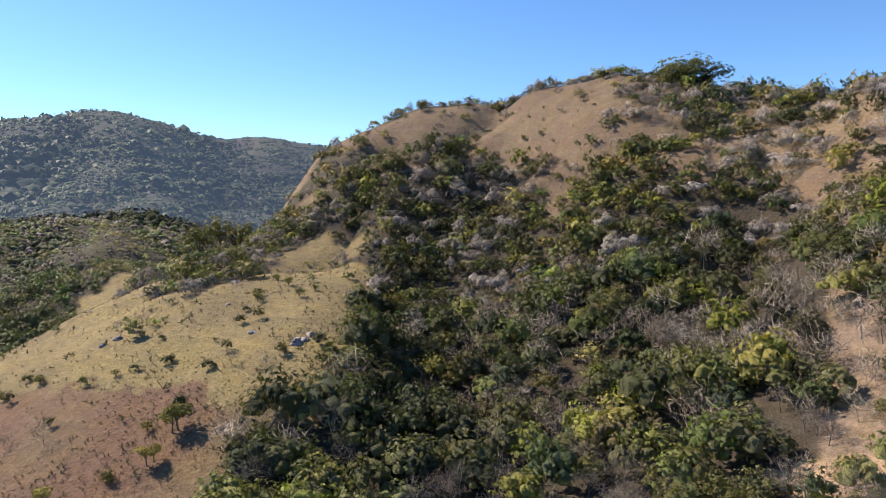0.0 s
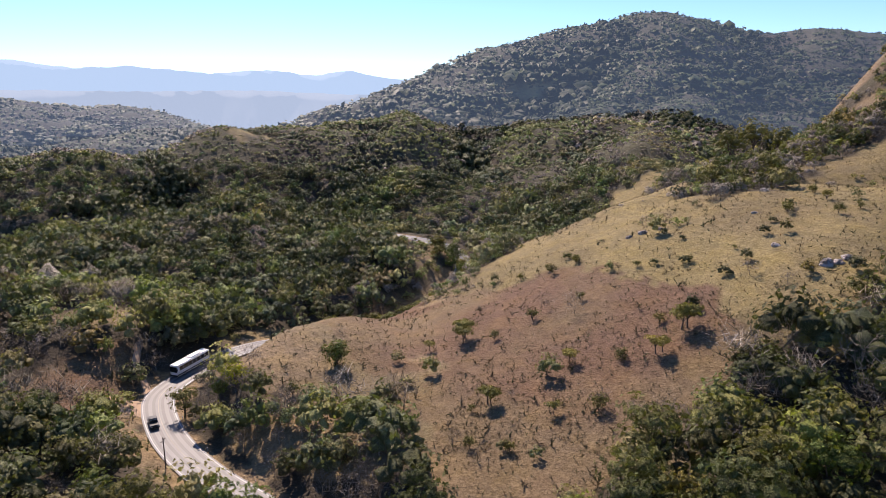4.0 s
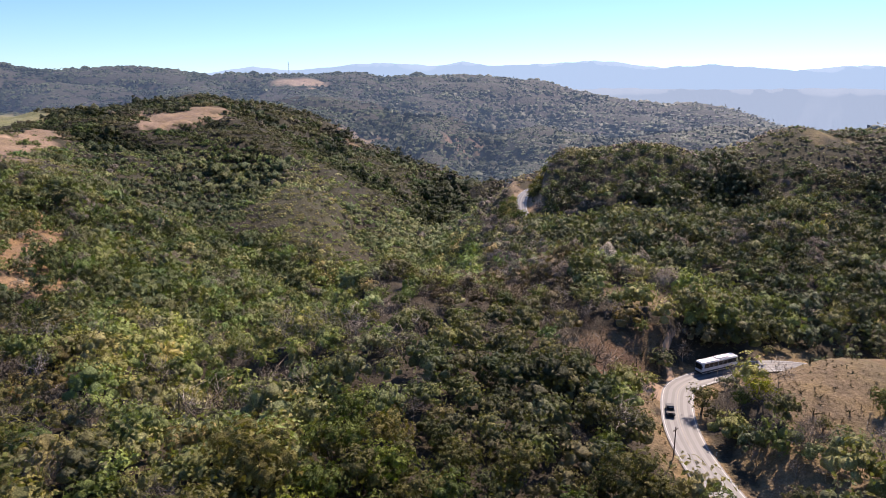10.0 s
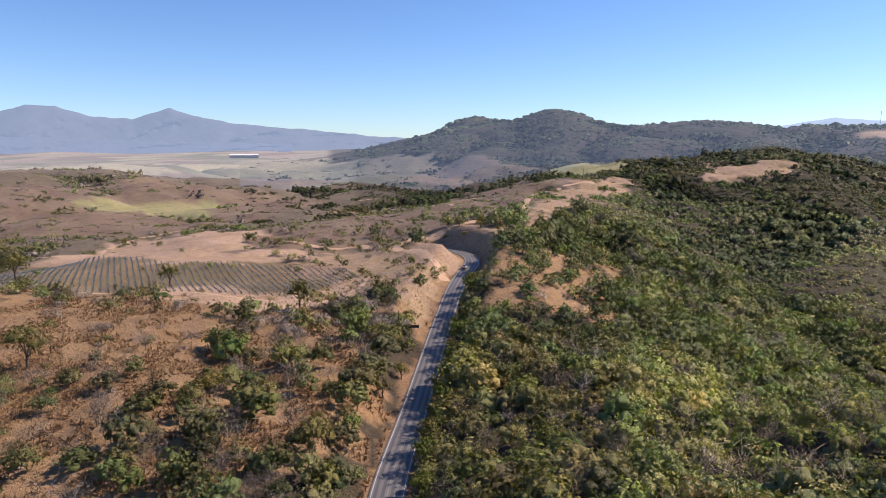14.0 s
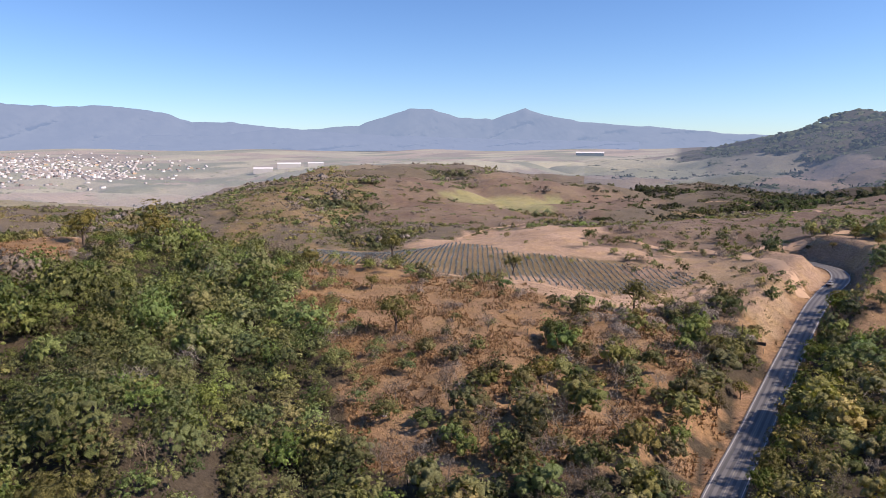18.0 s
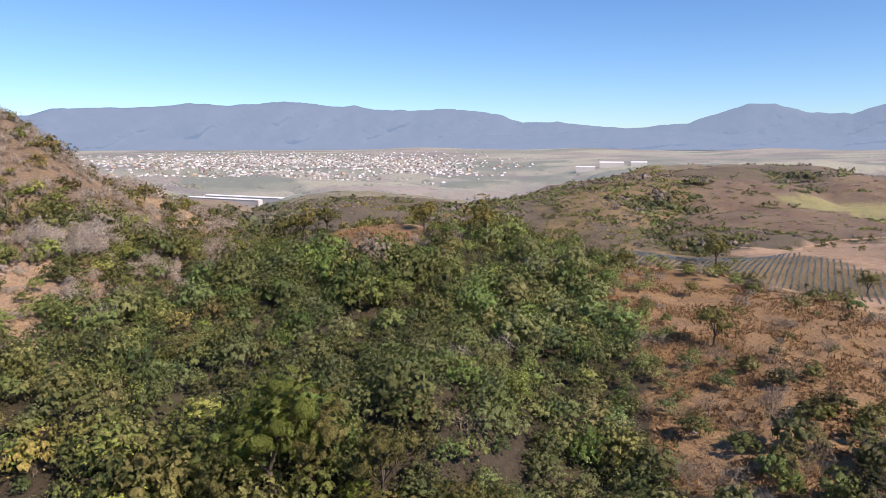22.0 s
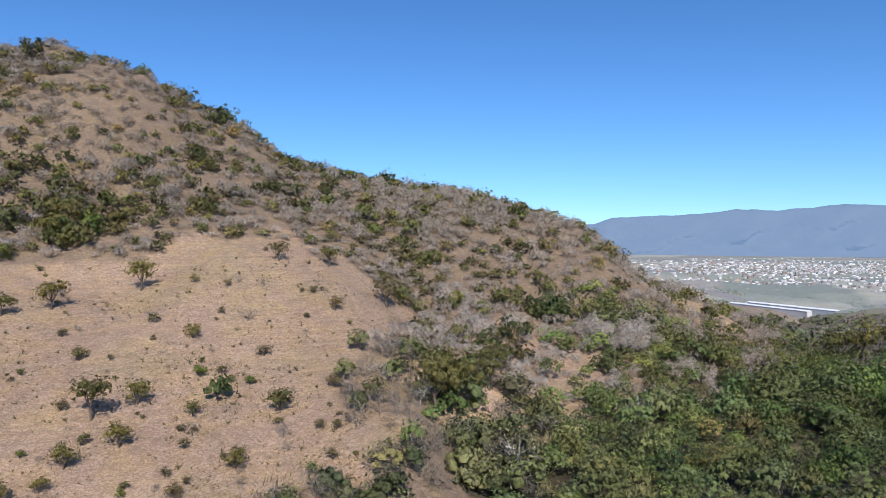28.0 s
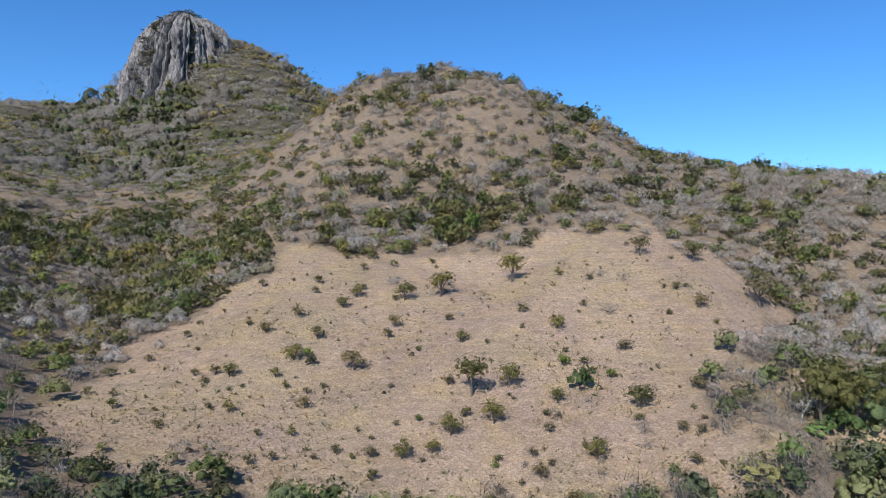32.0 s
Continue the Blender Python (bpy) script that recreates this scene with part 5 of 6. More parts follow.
def plant_mass(name, label, who, protos, mat, sink=0.1):
    """Woods past counting, one mesh."""
    V, F, T, W, o = [], [], [], [], 0
    who = np.nonzero(who)[0]
    for j, (pv, pf, pn) in enumerate(protos):
        w = who[j::len(protos)]
        if not len(w):
            continue
        a = (w * 2.399) % 6.2832
        c, s = np.cos(a)[:, None], np.sin(a)[:, None]
        sc = size[w][:, None]
        hi = (0.8 + 0.5 * hash2(w * 1.0, w * 0.37, 3))[:, None]
        x = (pv[:, 0] * c - pv[:, 1] * s) * sc + px[w][:, None]
        y = (pv[:, 0] * s + pv[:, 1] * c) * sc + py[w][:, None]
        z = pv[:, 2] * sc * hi + pz[w][:, None] - sink * sc
        V.append(np.stack([x, y, z], -1).reshape(-1, 3))
        F.append((pf[None] + (np.arange(len(w)) * len(pv))[:, None, None] + o).reshape(-1, 3))
        W.append(np.stack([pn[:, 0] * c - pn[:, 1] * s, pn[:, 0] * s + pn[:, 1] * c, pn[:, 2] + 0 * c], -1).reshape(-1, 3))
        T.append(np.repeat(tone[w], len(pv), 0))
        o += len(w) * len(pv)
    if V:
        thing(name, label, "woodland", kind="stuff", data=mesh_from(name, np.concatenate(V), np.concatenate(F), mat, np.concatenate(T), normals=np.concatenate(W) if mat is not MASS_DRY else None))


NEAR, MID = 212, 450
near_leaf = [join(crown(300 + k, 190, 0.08, 6, 0.5, 0.8, 0.8, 0.0, 0.35), dome(320 + k, 8, 0.18, 0.29, 0.5)) for k in range(6)]
grove_leaf = [join(crown(310 + k, 230, 0.064, 8, 0.45, 0.8, 0.8, 0.0, 0.35), dome(330 + k, 14, 0.11, 0.2, 0.5, False)) for k in range(6)]
mid_leaf = [join(crown(340 + k, 50, 0.15, 7, 0.4, 0.58, 0.85, 0.0, 0.6), dome(350 + k, 5, 0.2, 0.3, 0.32, False, 0.5)) for k in range(8)]
far_leaf = [patch_of_crowns(380 + k, 6, 0.2, 0.36, 24, 0.105) for k in range(10)]
slope_leaf = [patch_of_crowns(370 + k, 7, 0.18, 0.36, 34, 0.065) for k in range(10)]
hazy_leaf = [patch_of_crowns(380 + k, 6, 0.2, 0.36, 9, 0.12, 0.25) for k in range(10)]
farthest = [patch_of_crowns(390 + k, 2, soft=0.25) for k in range(6)]
near_dry = [join(bare_tree(440 + k, 2, 0.024), twigs(400 + k, 170, 0.3, 0.0085)) for k in range(6)]
mid_dry = [join(twig_net(420 + 2 * k, 4, 0.5), twigs(420 + k, 20, 0.16, 0.02)) for k in range(6)]
far_dry = [patch_of_crowns(460 + k, 5, 0.18, 0.34, 24, 0.1) for k in range(8)]
slope_dry = [join(clump(470 + k, 6, 0.26, 0.42, 0.34, 0.85, 0.4), twigs(480 + k, 10, 0.12, 0.02)) for k in range(6)]
rest = ~single
SECTORS = (("red_hill_woodland", (turn < 20) | (turn >= 324)), ("valley_woodland", (turn >= 20) & (turn < 85)), ("west_woodland", (turn >= 85) & (turn < 136)),
           ("field_side_woodland", (turn >= 136) & (turn < 206)), ("dry_hill_woodland", (turn >= 206) & (turn < 324)))
zone = haze_zone(px, py)
for name, here in SECTORS:
    what = name.replace("_woodland", "").replace("_", " ")
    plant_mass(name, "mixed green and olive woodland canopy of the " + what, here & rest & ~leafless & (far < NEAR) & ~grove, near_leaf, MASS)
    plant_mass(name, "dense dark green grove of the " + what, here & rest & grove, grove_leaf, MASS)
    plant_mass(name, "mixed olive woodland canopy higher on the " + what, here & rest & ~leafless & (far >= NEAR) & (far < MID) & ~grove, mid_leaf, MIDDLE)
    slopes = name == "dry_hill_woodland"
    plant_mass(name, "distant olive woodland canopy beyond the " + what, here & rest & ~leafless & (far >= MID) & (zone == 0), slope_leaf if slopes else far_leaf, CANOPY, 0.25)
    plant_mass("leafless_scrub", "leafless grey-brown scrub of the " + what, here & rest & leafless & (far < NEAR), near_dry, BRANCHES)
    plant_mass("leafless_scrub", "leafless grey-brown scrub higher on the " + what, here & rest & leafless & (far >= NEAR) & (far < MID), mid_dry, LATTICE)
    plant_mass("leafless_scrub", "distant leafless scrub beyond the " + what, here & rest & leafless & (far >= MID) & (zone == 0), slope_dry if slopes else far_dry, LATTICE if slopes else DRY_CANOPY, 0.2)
# far woods whose material glows with painted haze
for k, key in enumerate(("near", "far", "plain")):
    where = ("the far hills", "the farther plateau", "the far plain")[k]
    plant_mass("far_woodland", "blue-green woodland under painted haze on " + where, rest & (zone == k + 1) & (far < 1700), hazy_leaf, CANOPY_FAR[key], 0.25)
    plant_mass("far_woodland", "far trees under painted haze on " + where, rest & (zone == k + 1) & (far >= 1700), farthest, CANOPY_FAR[key], 0.25)

# lone shrubs and small trees on the open slopes
FLAT = {k: shaped("crown", crown(500 + k, 230, 0.13, 8, 0.12, 1.15, 0.35, 0.6), LEAF["acacia"]) for k in range(3)}
FLAT_TRUNK = {k: shaped("trunk", trunk(500 + k, 8, 0.12, 1.15, 0.05), BARK) for k in range(3)}
shrub_count = [0]


def shrub(kind, x, y, s):
    k = shrub_count[0]
    shrub_count[0] += 1
    s *= 1.3 if y < -120 and kind != "bare" else 1
    m = pose(x, y, ground(x, y) - 0.05, 0, 0, (k * 83) % 360)
    if kind == "bare":
        ob = thing("leafless_shrub", "leafless grey shrub on the open slope", "shrub", "leafless shrubs of the slopes", at=m @ Matrix.Diagonal((s, s, s * 0.9, 1)))
        part("bare_crown", BARES[k % 6], None, ob)
        tagged(part("twig_spray", TWIGS[k % 6], None, ob), kind="stuff")
    elif kind == "acacia":
        ob = thing("thorn_tree", TREE_LABEL["acacia"], "tree", "thorn trees of the slopes", at=m @ Matrix.Diagonal((s, s, s, 1)))
        part("trunk", FLAT_TRUNK[k % 3], None, ob)
        part("crown", FLAT[k % 3], None, ob)
    else:
        label = {"olive": "olive-green bushy tree alone on open grass", "brown": "small browned bush on dry grass", "bright": "bright green bush on dry grass"}[kind]
        leafy_tree(kind, k % 6, x, y, s, "shrub", "bushes of the open slopes", "bush", label, z=float(ground(x, y)) - (0.3 * s if s < 5 else 0))


shrub("olive", -30, -241, 4.6)
shrub("olive", -17, -240, 3.7)
shrub("olive", -58, -249, 4.9)
shrub("olive", 14, -251, 1.7)
shrub("olive", 4, -275, 1.7)
shrub("olive", -74, -241, 1.7)
shrub("olive", -63, -206, 2.6)
shrub("olive", -30, -174, 4.7)
shrub("olive", -41, -177, 3.3)
shrub("olive", -22, -158, 2.9)
shrub("olive", -32, -204, 2.3)
shrub("olive", -10, -151, 2.3)
shrub("olive", -31, -146, 1.1)
shrub("olive", -17, -152, 1.8)
shrub("olive", -51, -167, 2.0)
shrub("olive", -33, -161, 3.1)
shrub("olive", 34, -187, 2.3)
shrub("olive", 31, -168, 1.6)
shrub("olive", 18, -195, 2.8)
shrub("olive", -3, -143, 1.4)
shrub("olive", -69, -157, 3.3)
shrub("olive", -52, -141, 2.7)
shrub("olive", 5, -233, 2.4)
shrub("olive", 0, -242, 2.6)
shrub("olive", -127, -242, 4.1)
shrub("brown", 1, -190, 3.3)
shrub("brown", -12, -218, 2.2)
shrub("brown", 12, -208, 2.3)
shrub("brown", 28, -212, 2.2)
shrub("brown", 19, -222, 2.1)
shrub("brown", -78, -189, 2.1)
shrub("brown", 13, -178, 1.1)
shrub("brown", 36, -169, 0.9)
shrub("brown", 44, -190, 1.2)
shrub("brown", 60, -204, 1.4)
shrub("brown", 61, -178, 1.1)
shrub("brown", -109, -249, 3.9)
shrub("brown", -107, -215, 1.6)
shrub("brown", -110, -204, 2.5)
shrub("brown", -142, -222, 5.5)
shrub("brown", -87, -162, 2.4)
shrub("brown", 34, -219, 1.3)
shrub("brown", 47, -207, 0.9)
shrub("brown", -16, -198, 0.8)
shrub("brown", -39, -200, 0.9)
shrub("brown", -52, -208, 0.9)
shrub("brown", 5, -153, 1.2)
shrub("brown", -39, -146, 1.2)
shrub("brown", 45, -159, 1.3)
shrub("brown", 68, -180, 1.2)
shrub("brown", 53, -220, 1.3)
shrub("brown", 9, -181, 0.9)
shrub("brown", -9, -181, 0.9)
shrub("bare", -81, -210, 4.4)
shrub("bare", -48, -158, 3.0)
shrub("bare", -65, -146, 3.2)
shrub("bare", -63, -140, 2.7)
shrub("bare", -87, -233, 2.7)
shrub("bare", -93, -227, 2.9)
shrub("bare", -37, -194, 1.3)
shrub("bare", -58, -164, 1.7)
shrub("bare", -36, -142, 1.6)
shrub("bare", -94, -194, 2.2)
shrub("bare", -98, -165, 5.7)
shrub("bare", -112, -174, 6.2)
shrub("bare", -2, -223, 0.9)
shrub("bright", -58, -184, 2.0)
shrub("bright", 14, -196, 1.8)
shrub("bright", -68, -174, 1.4)
shrub("bright", -15, -165, 1.0)
shrub("bright", -64, -129, 1.5)
shrub("bright", -30, -144, 1.0)
shrub("olive", 93, 121, 4.4)
shrub("olive", 137, 96, 2.2)
shrub("olive", 125, 99, 1.7)
shrub("olive", 148, 89, 1.8)
shrub("olive", 173, 106, 2.1)
shrub("olive", 125, 64, 1.4)
shrub("olive", 142, 64, 1.8)
shrub("olive", 95, 81, 1.2)
shrub("olive", 85, 73, 1.6)
shrub("olive", 88, 66, 1.6)
shrub("olive", 77, 117, 2.3)
shrub("olive", 164, 120, 1.6)
shrub("olive", 169, 84, 1.5)
shrub("acacia", 124, 108, 3.4)
shrub("acacia", 130, 59, 2.7)
shrub("acacia", 140, 58, 3.4)
shrub("acacia", 99, 79, 2.4)
shrub("acacia", 102, 66, 1.8)
shrub("acacia", 120, 74, 2.3)
shrub("acacia", 114, 111, 1.9)
shrub("bare", 84, 76, 2.6)
shrub("bare", 96, 105, 2.0)
shrub("bare", 108, 59, 2.9)
shrub("bare", 103, 77, 1.8)
shrub("bare", 166, 88, 1.6)
shrub("acacia", 141, 57, 3.8)
shrub("acacia", 131, 58, 2.3)
shrub("acacia", 121, 106, 3.3)
shrub("acacia", 99, 80, 2.7)
shrub("olive", 156, 27, 4.8)
shrub("olive", 126, 65, 1.9)
shrub("olive", 205, 57, 2.2)
shrub("olive", 224, 52, 2.1)
shrub("olive", 209, 45, 2.2)
shrub("olive", 233, 58, 2.0)
shrub("olive", 219, 42, 1.7)
shrub("olive", 173, 71, 1.6)
shrub("olive", 169, 113, 1.6)
shrub("olive", 175, 107, 1.4)
shrub("olive", 180, 62, 1.0)
shrub("olive", 107, 59, 2.6)
shrub("bare", 120, 74, 2.3)
shrub("bare", 198, 90, 3.7)
shrub("bare", 202, 99, 2.9)
shrub("bare", 239, 21, 6.1)
shrub("bare", 246, 16, 6.3)
shrub("bare", 161, 43, 2.2)
shrub("bare", 329, 242, 7.0)
shrub("bare", 330, 188, 6.5)
shrub("bare", 250, 108, 5.1)
shrub("olive", 374, 12, 4.1)
shrub("olive", 493, 179, 15.5)
shrub("olive", 553, 185, 17.2)
shrub("olive", 237, 91, 6.4)
shrub("olive", 626, 187, 16.5)
shrub("olive", 262, 80, 6.9)
shrub("olive", -112, -149, 7.3)
shrub("olive", -120, -148, 7.1)
shrub("olive", -135, -154, 6.7)
shrub("olive", -121, -155, 5.1)
shrub("olive", -150, -165, 4.8)
shrub("olive", -200, 49, 7.2)
shrub("olive", -152, 76, 4.6)
shrub("olive", -279, 124, 5.8)
shrub("olive", -339, 82, 8.3)
shrub("olive", -323, -30, 11.6)
shrub("olive", -310, -57, 9.4)
shrub("olive", -286, 32, 6.7)
shrub("olive", -253, 53, 4.0)
shrub("olive", -206, 140, 6.5)
shrub("olive", -308, -104, 8.3)
shrub("olive", -304, -114, 8.6)
shrub("olive", -299, -122, 7.6)
shrub("bare", -192, 77, 5.4)
shrub("bare", -212, 70, 4.8)
shrub("bare", -266, 95, 4.8)
shrub("bare", -269, 114, 4.5)
shrub("bare", -208, 114, 5.1)
shrub("bare", -188, 89, 4.5)
shrub("bare", -240, 68, 3.2)
shrub("bare", -184, 47, 5.0)
shrub("bare", -157, 52, 4.4)
shrub("bare", -134, 73, 4.2)
shrub("olive", -252, 279, 3.6)
shrub("olive", -238, 281, 3.0)
shrub("brown", -243, 273, 2.2)
shrub("olive", -263, 281, 3.2)
shrub("brown", -228, 285, 2.8)
shrub("olive", -246, 291, 3.8)
shrub("bare", -233, 274, 2.6)
shrub("brown", -256, 272, 1.8)
shrub("olive", -222, 276, 2.4)



def roadside_wood():
    """Trees that line the road where it runs behind the spur."""
    r2 = np.random.default_rng(5)
    L = ROAD_FINE
    d = np.gradient(L[:, :2], axis=0)
    d /= np.linalg.norm(d, axis=1)[:, None]
    for k in range(0, len(L), 3):
        x, y = L[k, :2]
        b, far_off = bearing(x, y), math.hypot(x, y)
        if not ((36 < b < 60 and 200 < far_off < 360) or (60 < b < 90 and 340 < far_off)):
            continue
        for row in (6.5, 10.5):
            side = -1 if (-d[k, 1] * x + d[k, 0] * y) > 0 else 1
            s = r2.uniform(2.6, 3.8) * (1.25 if b < 42.3 or b > 60 else 1)
            if 42.3 < b < 46.5 and far_off > 296:
                s *= 0.4
            leafy_tree(("olive", "dark", "green", "acacia")[r2.integers(4)], int(r2.integers(6)), x - side * d[k, 1] * row + r2.normal(), y + side * d[k, 0] * row + r2.normal(), s,
                       group="trees along the road", name="roadside_tree")


roadside_wood()
# trees that stand out: over the road at the bend, and on the crest
leafy_tree("olive", 1, 61.6, 136.5, 4.4, group="trees at the bend", label="olive tree leaning its crown over the road", flat=0.9)
leafy_tree("vivid", 2, 70.5, 129, 3.6, group="trees at the bend", label="bright yellow-green tree beside the road")
leafy_tree("green", 4, 68, 132, 3.1, group="trees at the bend", label="green tree beside the road bend")
leafy_tree("dark", 3, 65, 126.5, 2.4, group="trees at the bend", label="grey-green bush beside the road bend", flat=0.8)
leafy_tree("green", 0, 92.6, 121.5, 4.1, group="trees at the bend", label="dense green tree alone on the red slope", flat=0.85)
for k, (x, y) in enumerate(((219, 193), (223, 199), (214, 188), (208, 184), (226, 204), (217, 197))):
    leafy_tree(("olive", "dark", "green")[k % 3], k, x, y, 4.4, group="trees along the road", name="roadside_tree")
for k, (a, q, s) in enumerate(((-20.9, 318, 12.5), (-19.6, 322, 14), (-18.6, 316, 9.5), (-18.6, 325, 6.5), (-23, 312, 6.5), (-17.6, 330, 6.0), (-25.5, 305, 5.5), (-14.5, 338, 4.5), (-13.2, 340, 4.0), (-28, 300, 5.0))):
    x, y = q * math.cos(radians(a)), q * math.sin(radians(a))
    leafy_tree(("dark", "dark", "olive", "bright")[k % 4 if k > 1 else 0], k % 6, x, y, s, flat=0.72, z=float(ground(x, y)) - s * 0.2, group="trees on the crest", label="large dark tree on the hill crest")
shade_row = [p for p in ROAD_FINE if p[0] < -70 and 110 < math.hypot(p[0], p[1]) < 282]
for k, p in enumerate(shade_row[::5]):
    h = bearing(p[0], p[1])
    out = np.array((math.cos(radians(h - 82)), math.sin(radians(h - 82)))) * (6.6 + 1.5 * hash2(k, 1, 2))
    if hash2(k, 4, 9) < 0.82:
        leafy_tree(("olive", "green", "dark", "green")[k % 4], k % 6, p[0] + out[0], p[1] + out[1], 2.9 + 2.1 * hash2(k, 2, 3) ** 2, flat=1.25, group="trees along the straight road", label="green roadside tree shading the straight road")
    far_side = np.array((math.cos(radians(h + 84)), math.sin(radians(h + 84)))) * (6.6 + 8 * hash2(k, 6, 2))
    if hash2(k, 5, 7) < 0.7 and math.hypot(p[0], p[1]) < 225:
        leafy_tree(("dark", "olive", "brown")[k % 3], (k + 3) % 6, p[0] + far_side[0], p[1] + far_side[1], 1.6 + 1.6 * hash2(k, 7, 3), group="trees along the straight road", label="small olive tree on the dry road bank")

# small bushes and dead shrubs over the dry grass hill
r2 = np.random.default_rng(91)
for k in range(420):
    a, q = radians(r2.uniform(231, 297)), r2.uniform(118, 292)
    x, y = q * math.cos(a), q * math.sin(a)
    if grid_pick(WOOD, np.array([x]), np.array([y]))[0] < 0.05:
        shrub(("bare", "olive", "brown", "bare", "brown")[r2.integers(5)], x, y, 0.45 + 1.3 * r2.uniform() ** 3 + 0.3 * (q < 170))

# tufts and dead stalks on the open slopes
rng = np.random.default_rng(19)
k = 150000
a, q = rng.uniform(0, 6.2832, k), 95 * (4.2 ** rng.uniform(0, 1, k))
tx, ty = q * np.cos(a), q * np.sin(a)
w = grid_pick(WOOD, tx, ty)
ok = (w < 0.42) & grid_pick(OPEN_VIEW, tx, ty)
ok[ok] &= seg_distance(tx[ok], ty[ok], ROAD[::2])[0] > 4.6
ok &= ~((bearing(tx, ty) > 128) & (bearing(tx, ty) < 190) & (q > 285))
ok &= rng.uniform(size=k) < 0.35 + 0.6 * (fbm(tx / 18, ty / 18, 71, 3) + 0.4)
tx, ty = tx[ok], ty[ok]
tz = ground(tx, ty)
k = len(tx)
size, px, py, pz = rng.uniform(0.18, 0.55, k) * (1 + 1.2 * (rng.uniform(size=k) > 0.93)), tx, ty, tz
tone = np.array([(0.25, 0.18, 0.1), (0.18, 0.15, 0.075), (0.34, 0.26, 0.14), (0.13, 0.13, 0.06)])[rng.integers(0, 4, k)] * rng.uniform(0.8, 1.2, (k, 1))
plant_mass("grass_tufts", "dry grass tufts and stalks on open slopes", np.ones(k, bool), [scrub(600 + j, 6, 0.6) for j in range(4)], MASS_DRY)

# tall dry grass on the road slope
k = 60000
a, q = np.radians(rng.uniform(138, 205, k)), rng.uniform(120, 330, k)
tx, ty = q * np.cos(a), q * np.sin(a)
ok = (grid_pick(WOOD, tx, ty) < 0.8) & grid_pick(OPEN_VIEW, tx, ty) & (fbm(tx / 9, ty / 9, 83, 3) > -0.1) & ~inside(tx, ty, np.array(((-590, -7), (-559, 40), (-494, 139), (-331, 146), (-300, 178), (-245, 196), (-230, 186), (-222, 153), (-240, 134), (-266, 114), (-300, 80), (-309, 37)), float))
ok &= grid_pick(cover_rgb[..., 0] > 0.24, tx, ty) & grid_pick(cover_rgb[..., 2] < 0.125, tx, ty)
ok[ok] &= seg_distance(tx[ok], ty[ok], ROAD[::2])[0] > 4.6
px, py = tx[ok], ty[ok]
pz, size = ground(px, py), rng.uniform(0.35, 0.8, len(px))
tone = np.array([(0.36, 0.22, 0.11), (0.42, 0.28, 0.15), (0.28, 0.17, 0.09)])[rng.integers(0, 3, len(px))] * rng.uniform(0.8, 1.2, (len(px), 1))
plant_mass("dry_grass", "tall orange-brown dry grass on the road slope", np.ones(len(px), bool), [scrub(620 + j, 6, 0.7) for j in range(4)], MASS_DRY)

# blue agave in rows
rows_x, rows_y = [], []
field = np.array(((-590, -7), (-559, 40), (-494, 139), (-331, 146), (-300, 178), (-245, 196), (-230, 186), (-222, 153), (-240, 134), (-266, 114), (-300, 80), (-309, 37)), float)
for u in np.arange(-130, 130, 2.7):
    for v in np.arange(-150, 150, 1.6):
        rows_x.append(field[:, 0].mean() + u * 0.35 - v * 0.937)
        rows_y.append(field[:, 1].mean() + u * 0.937 + v * 0.35)
px, py = np.array(rows_x) + rng.normal(size=len(rows_x)) * 0.15, np.array(rows_y) + rng.normal(size=len(rows_y)) * 0.15
ok = inside(px, py, field)
px, py = px[ok], py[ok]
pz, size = ground(px, py), rng.uniform(0.6, 0.88, len(px))
tone = np.array((0.23, 0.27, 0.28)) * rng.uniform(0.75, 1.3, (len(px), 1))
plant_mass("agave_rows", "blue-grey agave plants in planted rows", np.ones(len(px), bool), [scrub(650 + j, 11, 0.55) for j in range(3)], MASS_DRY, 0.0)


# ---- rock ----
def boulder(x, y, s, seed, sink=0.35):
    r2 = np.random.default_rng(seed)
    bm = bmesh.new()
    bmesh.ops.create_icosphere(bm, subdivisions=3, radius=1)
    off = Vector(r2.uniform(0, 50, 3))
    sx, sy, sz = r2.uniform(0.8, 1.4), r2.uniform(0.7, 1.1), r2.uniform(0.55, 0.85)
    for v in bm.verts:
        f = 1 + 0.35 * noise.noise(v.co * 1.1 + off) + 0.14 * noise.noise(v.co * 3.1 + off)
        c = noise.cell(v.co * 1.3 + off)
        v.co = Vector((v.co.x * sx, v.co.y * sy, v.co.z * sz)) * s * (f + 0.12 * c)
    me = bpy.data.meshes.new("boulder")
    bm.to_mesh(me)
    bm.free()
    me.materials.append(BOULDER)
    thing("boulder", "grey weathered boulder half sunk in the slope", "boulder", "boulders of the grass slope", data=me, at=pose(x, y, float(ground(x, y)) - sink * s * 0.3, 0, 0, seed * 40))


for k, (x, y, s) in enumerate(((171, 38, 1.9), (173, 36, 1.5), (169, 41, 1.3), (176, 35, 1.2), (192, 94, 1.8), (195, 90, 1.4), (189, 97, 1.2), (181, 52, 1.1), (230, 72, 1.2), (205, 66, 0.9), (-199, -6, 0.9), (-150, 34, 0.8), (-128, 58, 0.7))):
    boulder(x, y, s, 11 + k)


def tower_width(t):
    """Half-width of the rock tower, foot to top: steep sides and a blunt, broken top."""
    return (1.03 - 0.52 * t ** 1.15) * (1.0 if t < 0.8 else max(0.03, (1 - ((t - 0.8) / 0.2) ** 2)) ** 0.55)


